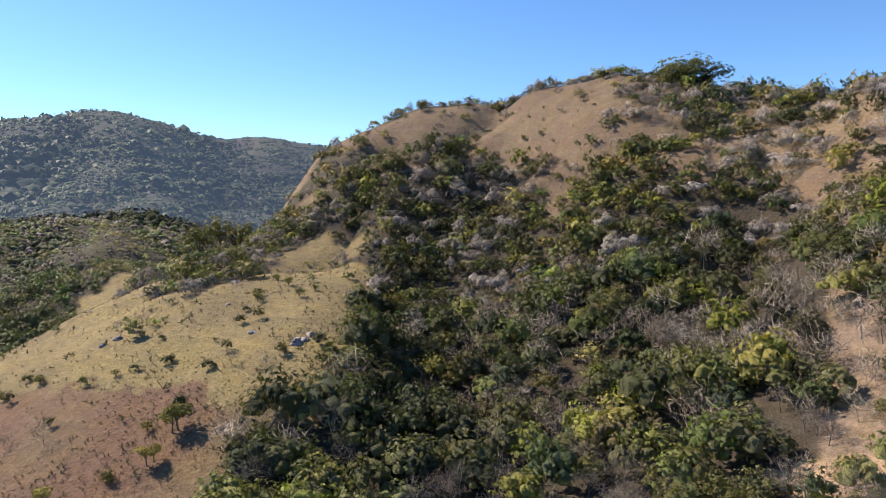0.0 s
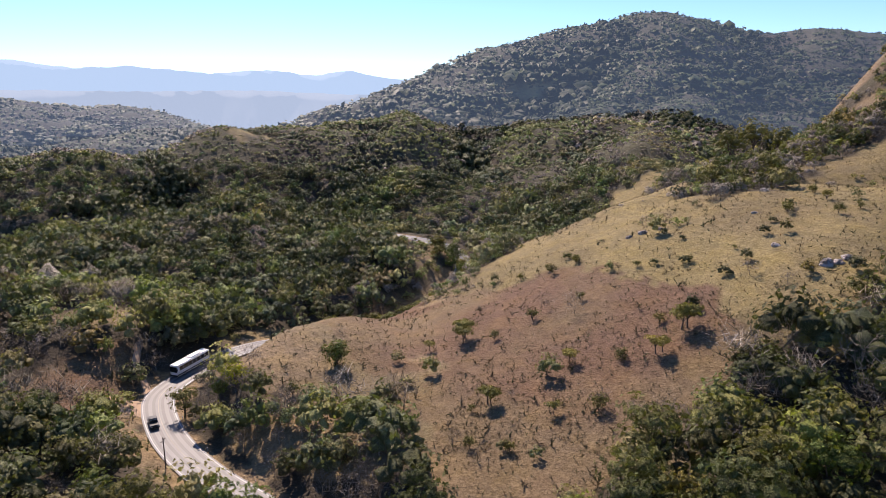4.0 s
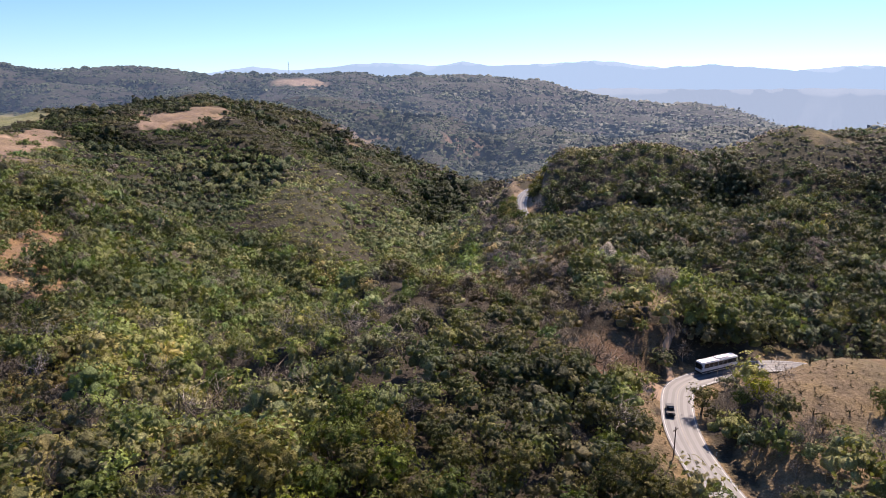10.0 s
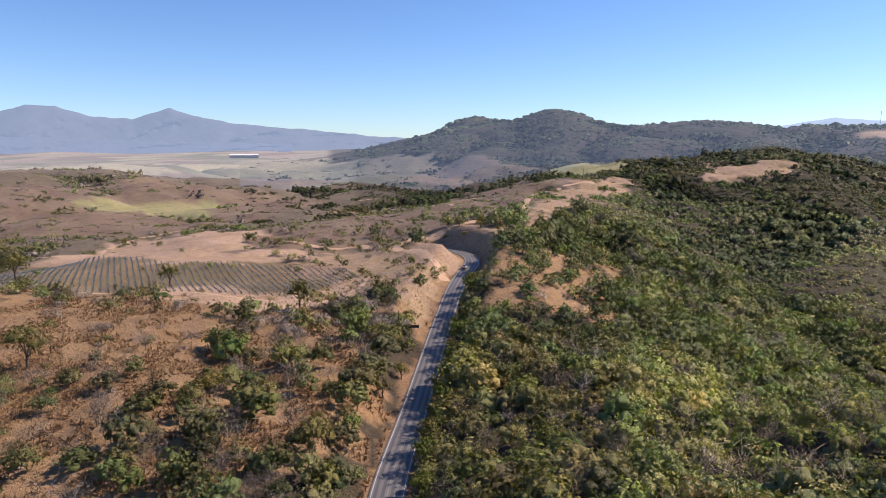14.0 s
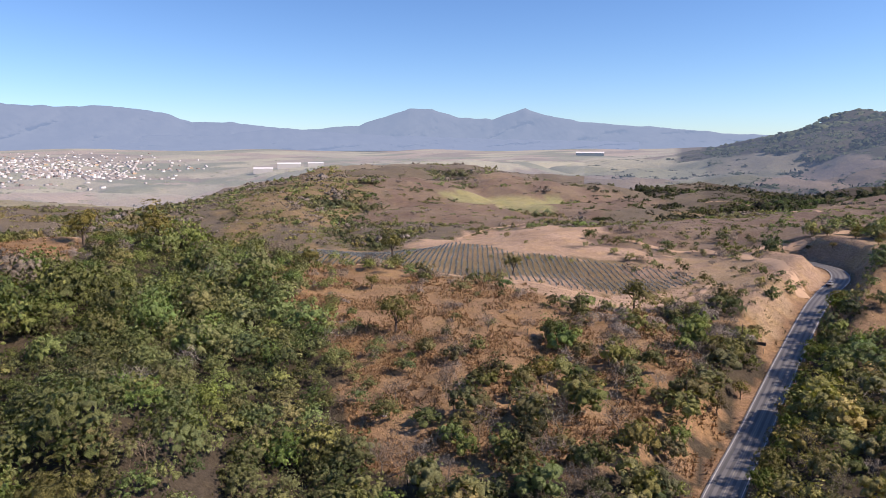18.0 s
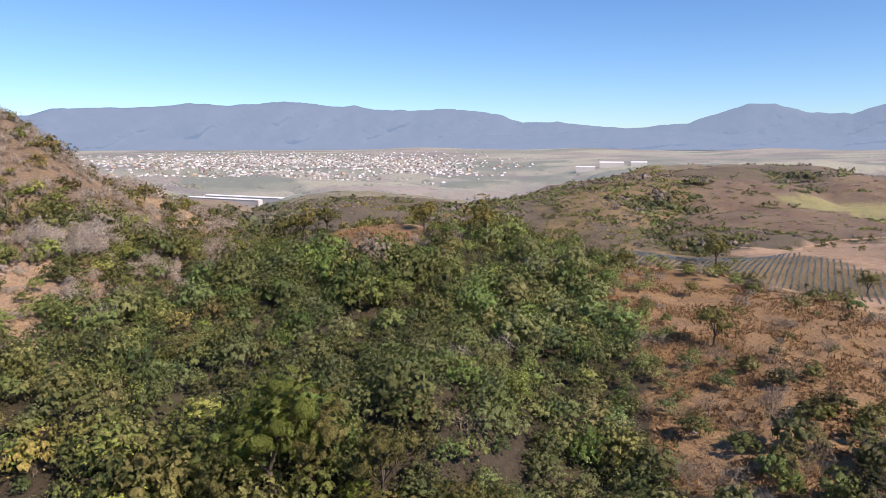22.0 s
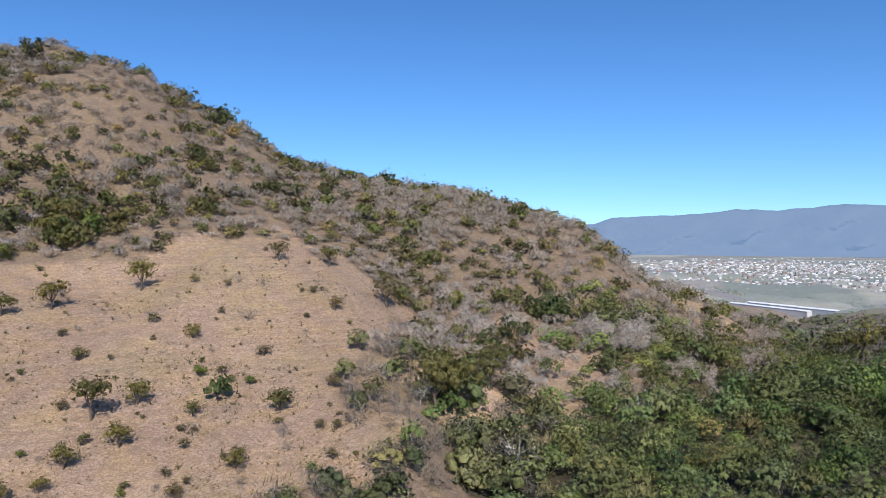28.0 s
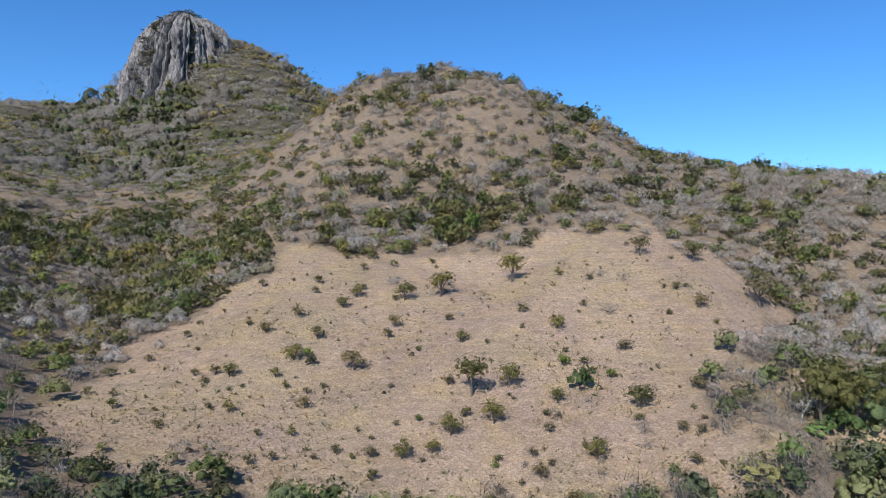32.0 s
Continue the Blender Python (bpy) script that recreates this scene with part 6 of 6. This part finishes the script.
def rock_peak():
    """The bare craggy rock tower below the far summit: buttresses parted by deep clefts, broken into blocks."""
    a0, q = radians(284.4), 850
    cx, cy = q * math.cos(a0), q * math.sin(a0)
    U, Vn = 300, 110
    base, top = 150.0, 338.0
    # buttress faces: heading, distance from the middle, lean
    FACES = ((-150, 0.93, 0.04), (-112, 0.9, 0.02), (-84, 1.0, -0.03), (-58, 0.92, 0.1), (-25, 0.9, 0.16), (20, 0.95, 0.16), (75, 0.9, 0.0), (130, 0.95, 0.0), (175, 0.92, 0.05))
    CLEFTS = ((-101, 0.34, 3.2, 0.3), (-72, 0.22, 2.4, 0.5), (-63, 0.3, 2.8, 0.25), (-51, 0.26, 3.0, 0.4), (-122, 0.16, 2.6, 0.2), (-136, 0.26, 3.5, 0.0), (-40, 0.25, 4.0, 0.0), (-88, 0.1, 1.6, 0.6), (-93, 0.08, 1.4, 0.1))
    V, F = [], []
    for j in range(Vn + 1):
        t = j / Vn
        for i in range(U):
            g = 2 * math.pi * i / U
            c, s = math.cos(g), math.sin(g)
            deg = math.degrees(g) - 360 if g > math.pi / 2 else math.degrees(g)
            flat = min(1.25, min(d * (1 - lean * t) / max(0.2, math.cos(g - radians(h))) for h, d, lean in FACES))
            flute = 0.1 * noise.noise(Vector((c * 3.2, s * 3.2, t * 1.6)))
            for at, deep, wide, low in CLEFTS:
                d = (deg - at - 4 * noise.noise(Vector((t * 4, at, 1))) - 1.5 * noise.noise(Vector((t * 15, at, 9)))) / wide
                flute -= 1.6 * deep * math.exp(-d * d) * min(1, max(0, (t - low) * 4 + 0.3))
            # columns split into blocks of uneven height, each standing out by its own amount
            for n_col, high, much in ((8, 2.6, 0.11), (19, 6.0, 0.05)):
                column = g * n_col / 2 + 1.3 * noise.noise(Vector((c * 3, s * 3, t * 4 + n_col))) + 0.5 * noise.noise(Vector((c * 11, s * 11, t * 13 + n_col)))
                own = math.floor(column)
                step = t * high + 3 * hash2(own, 3, n_col) + 0.5 * noise.noise(Vector((c * 9, s * 9, t * 6)))
                flute += much * (hash2(own, math.floor(step), 4) - 0.5)
                joint = abs(column - own - 0.5)
                flute -= much * 0.45 * max(0.0, joint - 0.42) / 0.08
            flute += 0.05 * noise.noise(Vector((c * 18, s * 18, t * 22))) + 0.03 * noise.noise(Vector((c * 45, s * 45, t * 48)))
            w = tower_width(t) * (flat + flute)
            u, v = c * 92 * w - 13 * t, s * 62 * w
            x = cx - math.sin(a0) * u + math.cos(a0) * v
            y = cy + math.cos(a0) * u + math.sin(a0) * v
            V.append((x, y, base + (top - base) * t + 4 * noise.noise(Vector((x / 13, y / 13, t * 3)))))
    for j in range(Vn):
        for i in range(U):
            a, b = j * U + i, j * U + (i + 1) % U
            F += [(a, b, b + U), (a, b + U, a + U)]
    tower = thing("rock_tower", "bare grey craggy rock tower with vertical clefts", "rock")
    part("summit_block", mesh_from("summit_block", V, F, ROCK), None, tower)
    # scrub on the broken top, the ledges and in the clefts
    r2 = np.random.default_rng(64)
    forms = []
    for k in range(190):
        t, g = 0.84 + 0.16 * r2.uniform() ** 0.7, r2.uniform(0, 6.28)
        spread = r2.uniform(0.35, 0.98)
        if k >= 110:
            t, g, spread = r2.uniform(0.3, 0.9), radians(r2.choice([-40, -46, -30, -136, -51, -101]) + r2.normal() * 3), 0.86
        w = tower_width(min(t, 0.995)) * spread
        u, v = math.cos(g) * 92 * w - 13 * t, math.sin(g) * 62 * w
        f = patch_of_crowns(800 + k, 5, 0.25, 0.45, 24, 0.13)
        at = np.array([cx - math.sin(a0) * u + math.cos(a0) * v, cy + math.cos(a0) * u + math.sin(a0) * v, base + (top - base) * (t if spread > 0.6 else min(1.0, t + 0.04)) - 1.5])
        forms.append((f[0] * r2.uniform(2.5, 5.5) + at, f[1], f[2]))
    V, F, N = join(*forms)
    tones = np.repeat(r2.uniform(0.6, 1.2, (190, 1)) * np.where(r2.uniform(size=(190, 1)) < 0.3, [(0.09, 0.1, 0.045)], [(0.16, 0.13, 0.095)]), len(V) // 190, 0)
    tagged(part("summit_scrub", mesh_from("summit_scrub", V, F, CANOPY, tones, normals=N), None, tower, "grey-brown scrub on the rock's broken top"), kind="stuff")


rock_peak()


# ---- far ranges ----
def mountain_range(name, label, mat, q, depth, foot, *skyline):
    """A far range: crest heights by bearing, with spurs running down its face."""
    bearings = np.arange(skyline[0][0], skyline[-1][0] + 0.01, 0.2)
    el = np.interp(bearings, [s[0] for s in skyline], [s[1] for s in skyline])
    el = el + 0.05 * fbm(bearings * 1.3, bearings * 0 + q, 5, 4)
    top = EYE.z + q * np.tan(np.radians(el))
    rows = 16
    V, F = [], []
    for j in range(rows + 1):
        t = j / rows
        spur = fbm(bearings * 0.35 + 1.5 * t, bearings * 0.1 + t * 2.2, 9, 4)
        dist = q - depth * (1 - t) + spur * depth * 0.25 * np.sin(math.pi * t)
        z = foot + (top - foot) * (t ** 1.25) + spur * (top - foot) * 0.12 * np.sin(math.pi * t)
        V.append(np.stack([dist * np.cos(np.radians(bearings)), dist * np.sin(np.radians(bearings)), z], 1))
    V.append(np.stack([(q + 60) * np.cos(np.radians(bearings)), (q + 60) * np.sin(np.radians(bearings)), top * 0 + foot - 30], 1))
    n = len(bearings)
    V = np.concatenate(V)
    for j in range(rows + 1):
        o = j * n + np.arange(n - 1)
        F.append(np.stack([o, o + n + 1, o + 1], 1))
        F.append(np.stack([o, o + n, o + n + 1], 1))
    thing(name, label, "mountains", kind="structure", data=mesh_from(name, V, np.concatenate(F)[:, ::-1], mat, smooth=True))


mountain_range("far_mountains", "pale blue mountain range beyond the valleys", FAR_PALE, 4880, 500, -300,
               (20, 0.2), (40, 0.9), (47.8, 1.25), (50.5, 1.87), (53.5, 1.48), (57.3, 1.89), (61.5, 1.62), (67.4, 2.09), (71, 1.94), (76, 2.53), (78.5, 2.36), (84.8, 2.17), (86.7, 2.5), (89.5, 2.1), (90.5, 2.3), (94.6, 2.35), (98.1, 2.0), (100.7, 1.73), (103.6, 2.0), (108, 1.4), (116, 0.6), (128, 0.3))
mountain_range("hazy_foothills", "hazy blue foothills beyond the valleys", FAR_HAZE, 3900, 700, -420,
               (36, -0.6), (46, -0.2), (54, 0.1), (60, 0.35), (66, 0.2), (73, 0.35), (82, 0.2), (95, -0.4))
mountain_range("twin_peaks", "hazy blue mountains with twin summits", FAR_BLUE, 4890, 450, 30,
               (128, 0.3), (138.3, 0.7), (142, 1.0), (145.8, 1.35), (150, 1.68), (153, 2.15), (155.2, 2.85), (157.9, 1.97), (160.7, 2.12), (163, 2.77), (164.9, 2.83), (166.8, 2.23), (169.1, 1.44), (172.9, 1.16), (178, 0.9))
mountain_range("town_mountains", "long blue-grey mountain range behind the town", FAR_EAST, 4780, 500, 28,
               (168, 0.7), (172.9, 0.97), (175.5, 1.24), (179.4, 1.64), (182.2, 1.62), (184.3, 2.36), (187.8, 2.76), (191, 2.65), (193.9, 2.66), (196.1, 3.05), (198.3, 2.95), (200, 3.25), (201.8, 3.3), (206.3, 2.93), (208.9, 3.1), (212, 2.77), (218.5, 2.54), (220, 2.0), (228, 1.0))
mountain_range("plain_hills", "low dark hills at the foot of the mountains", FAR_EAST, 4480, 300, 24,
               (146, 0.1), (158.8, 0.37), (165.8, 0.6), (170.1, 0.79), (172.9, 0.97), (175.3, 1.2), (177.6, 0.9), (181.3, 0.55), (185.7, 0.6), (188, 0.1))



# ---- built things ----
def box(bm, x0, x1, y0, y1, z0, z1, bevel=0.0):
    new_verts = bmesh.ops.create_cube(bm, size=1)["verts"]
    for v in new_verts:
        v.co = Vector(((x0 + x1) / 2 + v.co.x * (x1 - x0), (y0 + y1) / 2 + v.co.y * (y1 - y0), (z0 + z1) / 2 + v.co.z * (z1 - z0)))
    if bevel:
        edges = {e for v in new_verts for e in v.link_edges}
        bmesh.ops.bevel(bm, geom=list(edges), offset=bevel, segments=2, affect="EDGES")
    return bm


def boxed(*sides, bevel=0.0):
    return box(bmesh.new(), *sides, bevel)


def tube(r, depth, axis="Z", at=(0, 0, 0), r2=None, segments=16):
    bm = bmesh.new()
    bmesh.ops.create_cone(bm, cap_ends=True, segments=segments, radius1=r, radius2=r if r2 is None else r2, depth=depth)
    if axis == "Y":
        bmesh.ops.rotate(bm, verts=bm.verts, matrix=Matrix.Rotation(radians(90), 3, "X"))
    elif axis == "X":
        bmesh.ops.rotate(bm, verts=bm.verts, matrix=Matrix.Rotation(radians(90), 3, "Y"))
    bmesh.ops.translate(bm, verts=bm.verts, vec=at)
    return bm


def wheel(parent, x, y, r, width):
    w = part("wheel", tube(r * 0.55, width * 0.9, "Y", (x, y, r)), STEEL, parent)
    bm = tube(r, width, "Y", (x, y, r), segments=24)
    bmesh.ops.bevel(bm, geom=[e for e in bm.edges if abs((e.verts[0].co - e.verts[1].co).y) < 1e-4], offset=r * 0.1, segments=2, affect="EDGES")
    part("tyre", bm, RUBBER, w)
    part("rim", tube(r * 0.5, width * 1.04, "Y", (x, y, r), segments=20), STEEL, w)


def on_road(x, y, side, back=False):
    k = int(np.argmin(np.hypot(ROAD_FINE[:, 0] - x, ROAD_FINE[:, 1] - y)))
    d = ROAD_FINE[min(k + 2, len(ROAD_FINE) - 1)] - ROAD_FINE[k - 2]
    h = math.atan2(d[1], d[0])
    p = ROAD_FINE[k]
    return pose(p[0] - math.sin(h) * side, p[1] + math.cos(h) * side, p[2] + 0.05, 0, -math.degrees(math.atan2(d[2], math.hypot(d[0], d[1]))), math.degrees(h) + (180 if back else 0))


def coach(m):
    bus = thing("coach", "white long-distance coach driving on the road", "bus", at=m)
    part("body", boxed(-6, 6, -1.27, 1.27, 0.42, 3.35, bevel=0.16), WHITE_PAINT, bus)
    part("roof_pod", boxed(-3.2, 0.6, -0.9, 0.9, 3.33, 3.58, bevel=0.1), WHITE_PAINT, bus, "white air-conditioning pod")
    part("lower_stripe", boxed(-5.9, 5.9, -1.285, 1.285, 0.7, 1.02), DARK_PAINT, bus, "dark painted stripe")
    for side in (-1, 1):
        for k in range(7):
            x = -5.5 + k * 1.55
            part("window", boxed(x, x + 1.47, side * 1.262 - 0.02, side * 1.262 + 0.02, 1.85, 2.95), GLASS_DARK, bus)
        part("mirror", boxed(5.95, 6.3, side * 1.3 - 0.1, side * 1.3 + 0.1, 2.1, 2.6, bevel=0.04), DARK_PAINT, bus)
        part("headlight", boxed(5.96, 6.03, side * 0.95 - 0.22, side * 0.95 + 0.22, 0.85, 1.1, bevel=0.02), LAMP_GLASS, bus)
        for x in (3.6, -2.9, -4.2):
            wheel(bus, x, side * 1.1, 0.5, 0.34)
    part("windscreen", boxed(5.94, 6.02, -1.1, 1.1, 1.5, 3.0, bevel=0.02), GLASS_DARK, bus)
    part("rear_window", boxed(-6.02, -5.94, -0.95, 0.95, 2.0, 2.9), GLASS_DARK, bus)
    part("bumper", boxed(5.9, 6.1, -1.2, 1.2, 0.42, 0.78, bevel=0.04), DARK_PAINT, bus)
    return bus


def pickup(m, paint, label):
    car = thing("pickup_truck", label, "car", at=m)
    part("body", boxed(-2.6, 2.6, -0.92, 0.92, 0.42, 1.02, bevel=0.1), paint, car)
    bm = boxed(-0.9, 1.15, -0.82, 0.82, 1.0, 1.75, bevel=0.05)
    for v in bm.verts:
        if v.co.z > 1.4:
            v.co.x = -0.75 + (v.co.x + 0.9) * 0.62
            v.co.y *= 0.86
    part("cabin", bm, paint, car)
    part("cargo_bed", boxed(-2.5, -1.0, -0.78, 0.78, 0.95, 1.04), DARK_PAINT, car)
    part("windscreen", boxed(0.5, 1.0, -0.66, 0.66, 1.12, 1.6), GLASS_DARK, car)
    for side in (-1, 1):
        part("side_window", boxed(-0.6, 0.35, side * 0.78 - 0.02, side * 0.78 + 0.02, 1.12, 1.58), GLASS_DARK, car)
        part("headlight", boxed(2.56, 2.62, side * 0.68 - 0.16, side * 0.68 + 0.16, 0.7, 0.88), LAMP_GLASS, car)
        for x in (1.65, -1.6):
            wheel(car, x, side * 0.8, 0.37, 0.24)
    part("bumper", boxed(2.55, 2.7, -0.88, 0.88, 0.42, 0.62, bevel=0.03), DARK_PAINT, car)


coach(on_road(76, 159, -1.75))
pickup(on_road(-208, 229, 1.7, True), SILVER_PAINT, "silver pickup truck driving on the road")
pickup(on_road(57, 137, -1.7), DARK_PAINT, "dark grey pickup truck driving round the bend")


def utility_pole(x, y, height, h):
    z = float(ground(x, y))
    p = thing("utility_pole", "weathered wooden utility pole with a crossarm", "pole", "utility poles", at=pose(x, y, z, 0, 0, h))
    part("shaft", tube(0.14, height + 0.6, "Z", (0, 0, height / 2 - 0.3), 0.09, 10), BARK, p)
    part("crossarm", boxed(-0.9, 0.9, -0.05, 0.05, height - 0.7, height - 0.56), BARK, p)
    for x0 in (-0.8, 0.0, 0.8):
        part("insulator", tube(0.05, 0.16, "Z", (x0, 0, height - 0.48), 0.03, 8), CONCRETE, p)


for k, (x, y, hgt) in enumerate(((49, 119, 6.5), (50.5, 149, 7.0), (-163, 150, 7.5), (-131, 105, 7.5))):
    utility_pole(x, y, hgt, 40 + k * 30)


def road_sign(x, y, h):
    s = thing("road_sign", "roadside panel sign seen from behind", "sign", at=pose(x, y, float(ground(x, y)), 0, 0, h))
    part("panel", boxed(-1.9, 1.9, -0.03, 0.03, 2.3, 3.4, bevel=0.01), SIGN_GREEN, s)
    for x0 in (-1.3, 1.3):
        part("post", boxed(x0 - 0.05, x0 + 0.05, 0.035, 0.13, -0.3, 3.3), STEEL, s)


road_sign(-164, 158, 42)

# white marker posts along the outer edge
for k, i in enumerate(range(20, len(ROAD_FINE) - 10, 11)):
    x, y, z = ROAD_FINE[i]
    if 20 < math.hypot(x, y) < 380 and (x > 0 or math.hypot(x, y) > 110):
        d = ROAD_FINE[i + 1] - ROAD_FINE[i]
        d = d / np.linalg.norm(d)
        off = 4.3 if x > 0 else -4.3
        qx, qy = x + d[1] * -off, y + d[0] * off
        p = thing("marker_post", "white roadside marker post with dark band", "post", "marker posts of the road", at=pose(qx, qy, float(ground(qx, qy)), 0, 0, 0))
        part("shaft", boxed(-0.06, 0.06, -0.06, 0.06, -0.2, 0.75), WHITE_PAINT, p)
        part("band", boxed(-0.065, 0.065, -0.065, 0.065, 0.5, 0.62), DARK_PAINT, p)


def mast(x, y, height, label, name="radio_mast"):
    z = float(ground(x, y))
    m = thing(name, label, "mast", at=pose(x, y, z))
    w = height * 0.028
    for sx, sy in ((-1, -1), (1, -1), (0, 1.2)):
        V, F, N = limb((sx * w, sy * w, -1), (sx * w * 0.25, sy * w * 0.25, height), 0.16, 0.1)
        part("leg", mesh_from("leg", V, F, STEEL, normals=N), None, m)
    for j in range(8):
        t, u = j / 8, (j + 1) / 8
        a, b = w * (1 - 0.75 * t), w * (1 - 0.75 * u)
        V, F, N = join(limb((-a, -a, height * t), (b, -b, height * u), 0.07, 0.07), limb((a, -a, height * t), (0, 1.2 * b, height * u), 0.07, 0.07), limb((0, 1.2 * a, height * t), (-b, -b, height * u), 0.07, 0.07))
        part("bracing", mesh_from("bracing", V, F, STEEL, normals=N), None, m)


mast(-305, 1585, 34, "slender steel lattice mast on the far plateau")
mast(-355, 574, 13, "steel lattice power pylon on the ridge track", "power_pylon")


# ---- the town on the plain ----
def house_meshes(seed, red):
    r2 = np.random.default_rng(seed)
    w, d, h = r2.uniform(3.5, 7.5), r2.uniform(3.5, 6.5), r2.uniform(2.8, 5.5)
    wall = bmesh.new()
    box(wall, -w, w, -d, d, -6, h)
    roof = bmesh.new()
    box(roof, -w - 0.4, w + 0.4, -d - 0.4, d + 0.4, h + 0.004, h + 0.5)
    if red:
        for v in roof.verts:
            if v.co.z > h + 0.3:
                v.co.y *= 0.05
                v.co.z += d * 0.4
    panes = []
    for k in range(3):
        x = -w + (k + 0.5) * 2 * w / 3
        panes.append((x - 0.7, x + 0.7, d - 0.03, d + 0.05, h * 0.35, h * 0.35 + 1.5))
    return wall, roof, panes


HOUSES = []
for k in range(8):
    red = k == 3
    wall, roof, panes = house_meshes(40 + k, red)
    h = thing("house", "small whitewashed house of the distant town" if not red else "small ochre house with a clay roof in the distant town", "house", "houses of the town", at=pose(0, 0, -500 - k * 20))
    part("wall", wall, WALL_TAN if k == 5 else WALL_WHITE, h)
    part("roof", roof, ROOF_RED if red else ROOF_GREY, h)
    for p in panes:
        part("window", boxed(*p), GLASS_DARK, h)
    HOUSES.append(h)
r2 = np.random.default_rng(77)


def town_point():
    while True:
        a, q = r2.uniform(181, 221), r2.uniform(1950, 3900)
        core = math.exp(-((a - 203) / 11) ** 2 - ((q - 2750) / 620) ** 2) + 0.5 * math.exp(-((a - 190) / 5) ** 2 - ((q - 2650) / 350) ** 2) + 0.35 * math.exp(-((a - 199) / 8) ** 2 - ((q - 2200) / 120) ** 2)
        if r2.uniform() < core:
            return q * math.cos(radians(a)), q * math.sin(radians(a))


for k in range(240):
    x, y = town_point()
    z = float(ground(x, y))
    m = pose(x, y, z, 0, 0, r2.uniform(-20, 20) + 90 * r2.integers(4) + 21)
    if k < 8:
        HOUSES[k].matrix_world = m
    else:
        copy_thing(HOUSES[k % 8], m)
V, F, T, o = [], [], [], 0
for k in range(2200):
    x, y = town_point()
    bm = boxed(-r2.uniform(3, 7), r2.uniform(3, 7), -r2.uniform(3, 5.5), r2.uniform(3, 5.5), -6, r2.uniform(2.6, 5.0))
    spin = 0.37 + r2.normal() * 0.2 + (1.57 if k % 3 else 0)
    c, s = math.cos(spin), math.sin(spin)
    z = float(ground(x, y))
    bm.verts.ensure_lookup_table()
    V += [(x + v.co.x * c - v.co.y * s, y + v.co.x * s + v.co.y * c, z + v.co.z) for v in bm.verts]
    for f in bm.faces:
        i = [v.index + o for v in f.verts]
        F += [(i[0], i[1], i[2]), (i[0], i[2], i[3])]
    o += 8
    T += [((0.5, 0.49, 0.48), (0.36, 0.34, 0.33), (0.66, 0.66, 0.65), (0.24, 0.2, 0.18), (0.4, 0.4, 0.4))[r2.integers(5)]] * 8
    bm.free()
PAINTED = material("painted_town_walls", 0.8)
PAINTED[2].new(scaled(PAINTED[1], PAINTED[2], attribute(PAINTED[1], "tone"), math_node(PAINTED[1], PAINTED[2], "ADD", noise_node(PAINTED[1], PAINTED[2], 0.2), 0.5)), PAINTED[3].inputs["Base Color"])
thing("town_houses", "white and ochre houses of the distant town", "town", kind="stuff", data=mesh_from("town_houses", V, F, PAINTED[0], T))


def shed(x, y, length, width, height, h, label):
    z = float(ground(x, y))
    s = thing("shed", label, "shed", "long sheds of the plain", at=pose(x, y, z, 0, 0, h))
    part("wall", boxed(-length / 2, length / 2, -width / 2, width / 2, -6, height), WALL_WHITE, s)
    bm = boxed(-length / 2 - 0.5, length / 2 + 0.5, -width / 2 - 0.5, width / 2 + 0.5, height + 0.004, height + 0.6)
    for v in bm.verts:
        if v.co.z > height + 0.3:
            v.co.y *= 0.04
            v.co.z += width * 0.12
    part("roof", bm, WHITE_PAINT, s, "white sheet-metal roof")
    for k in range(5):
        q = -length / 2 + (k + 0.5) * length / 5
        part("door", boxed(q - 2, q + 2, width / 2 - 0.05, width / 2 + 0.06, 0, height * 0.7), ROOF_GREY, s)


shed(-2250, 203, 75, 26, 12, 85, "long white shed in the far fields")
shed(-2240, 120, 60, 26, 11, 85, "long white shed in the far fields")
shed(-2260, 290, 50, 26, 11, 85, "white shed in the far fields")
shed(-2650, 1540, 120, 40, 12, 60, "long white shed at the edge of the plain")
shed(-1290, -610, 205, 13, 5, 72, "long low white roof below the town")
shed(-1245, -630, 190, 11, 5, 70, "long low white roof below the town")
shed(-1320, -690, 50, 18, 7, 72, "white shed below the town")
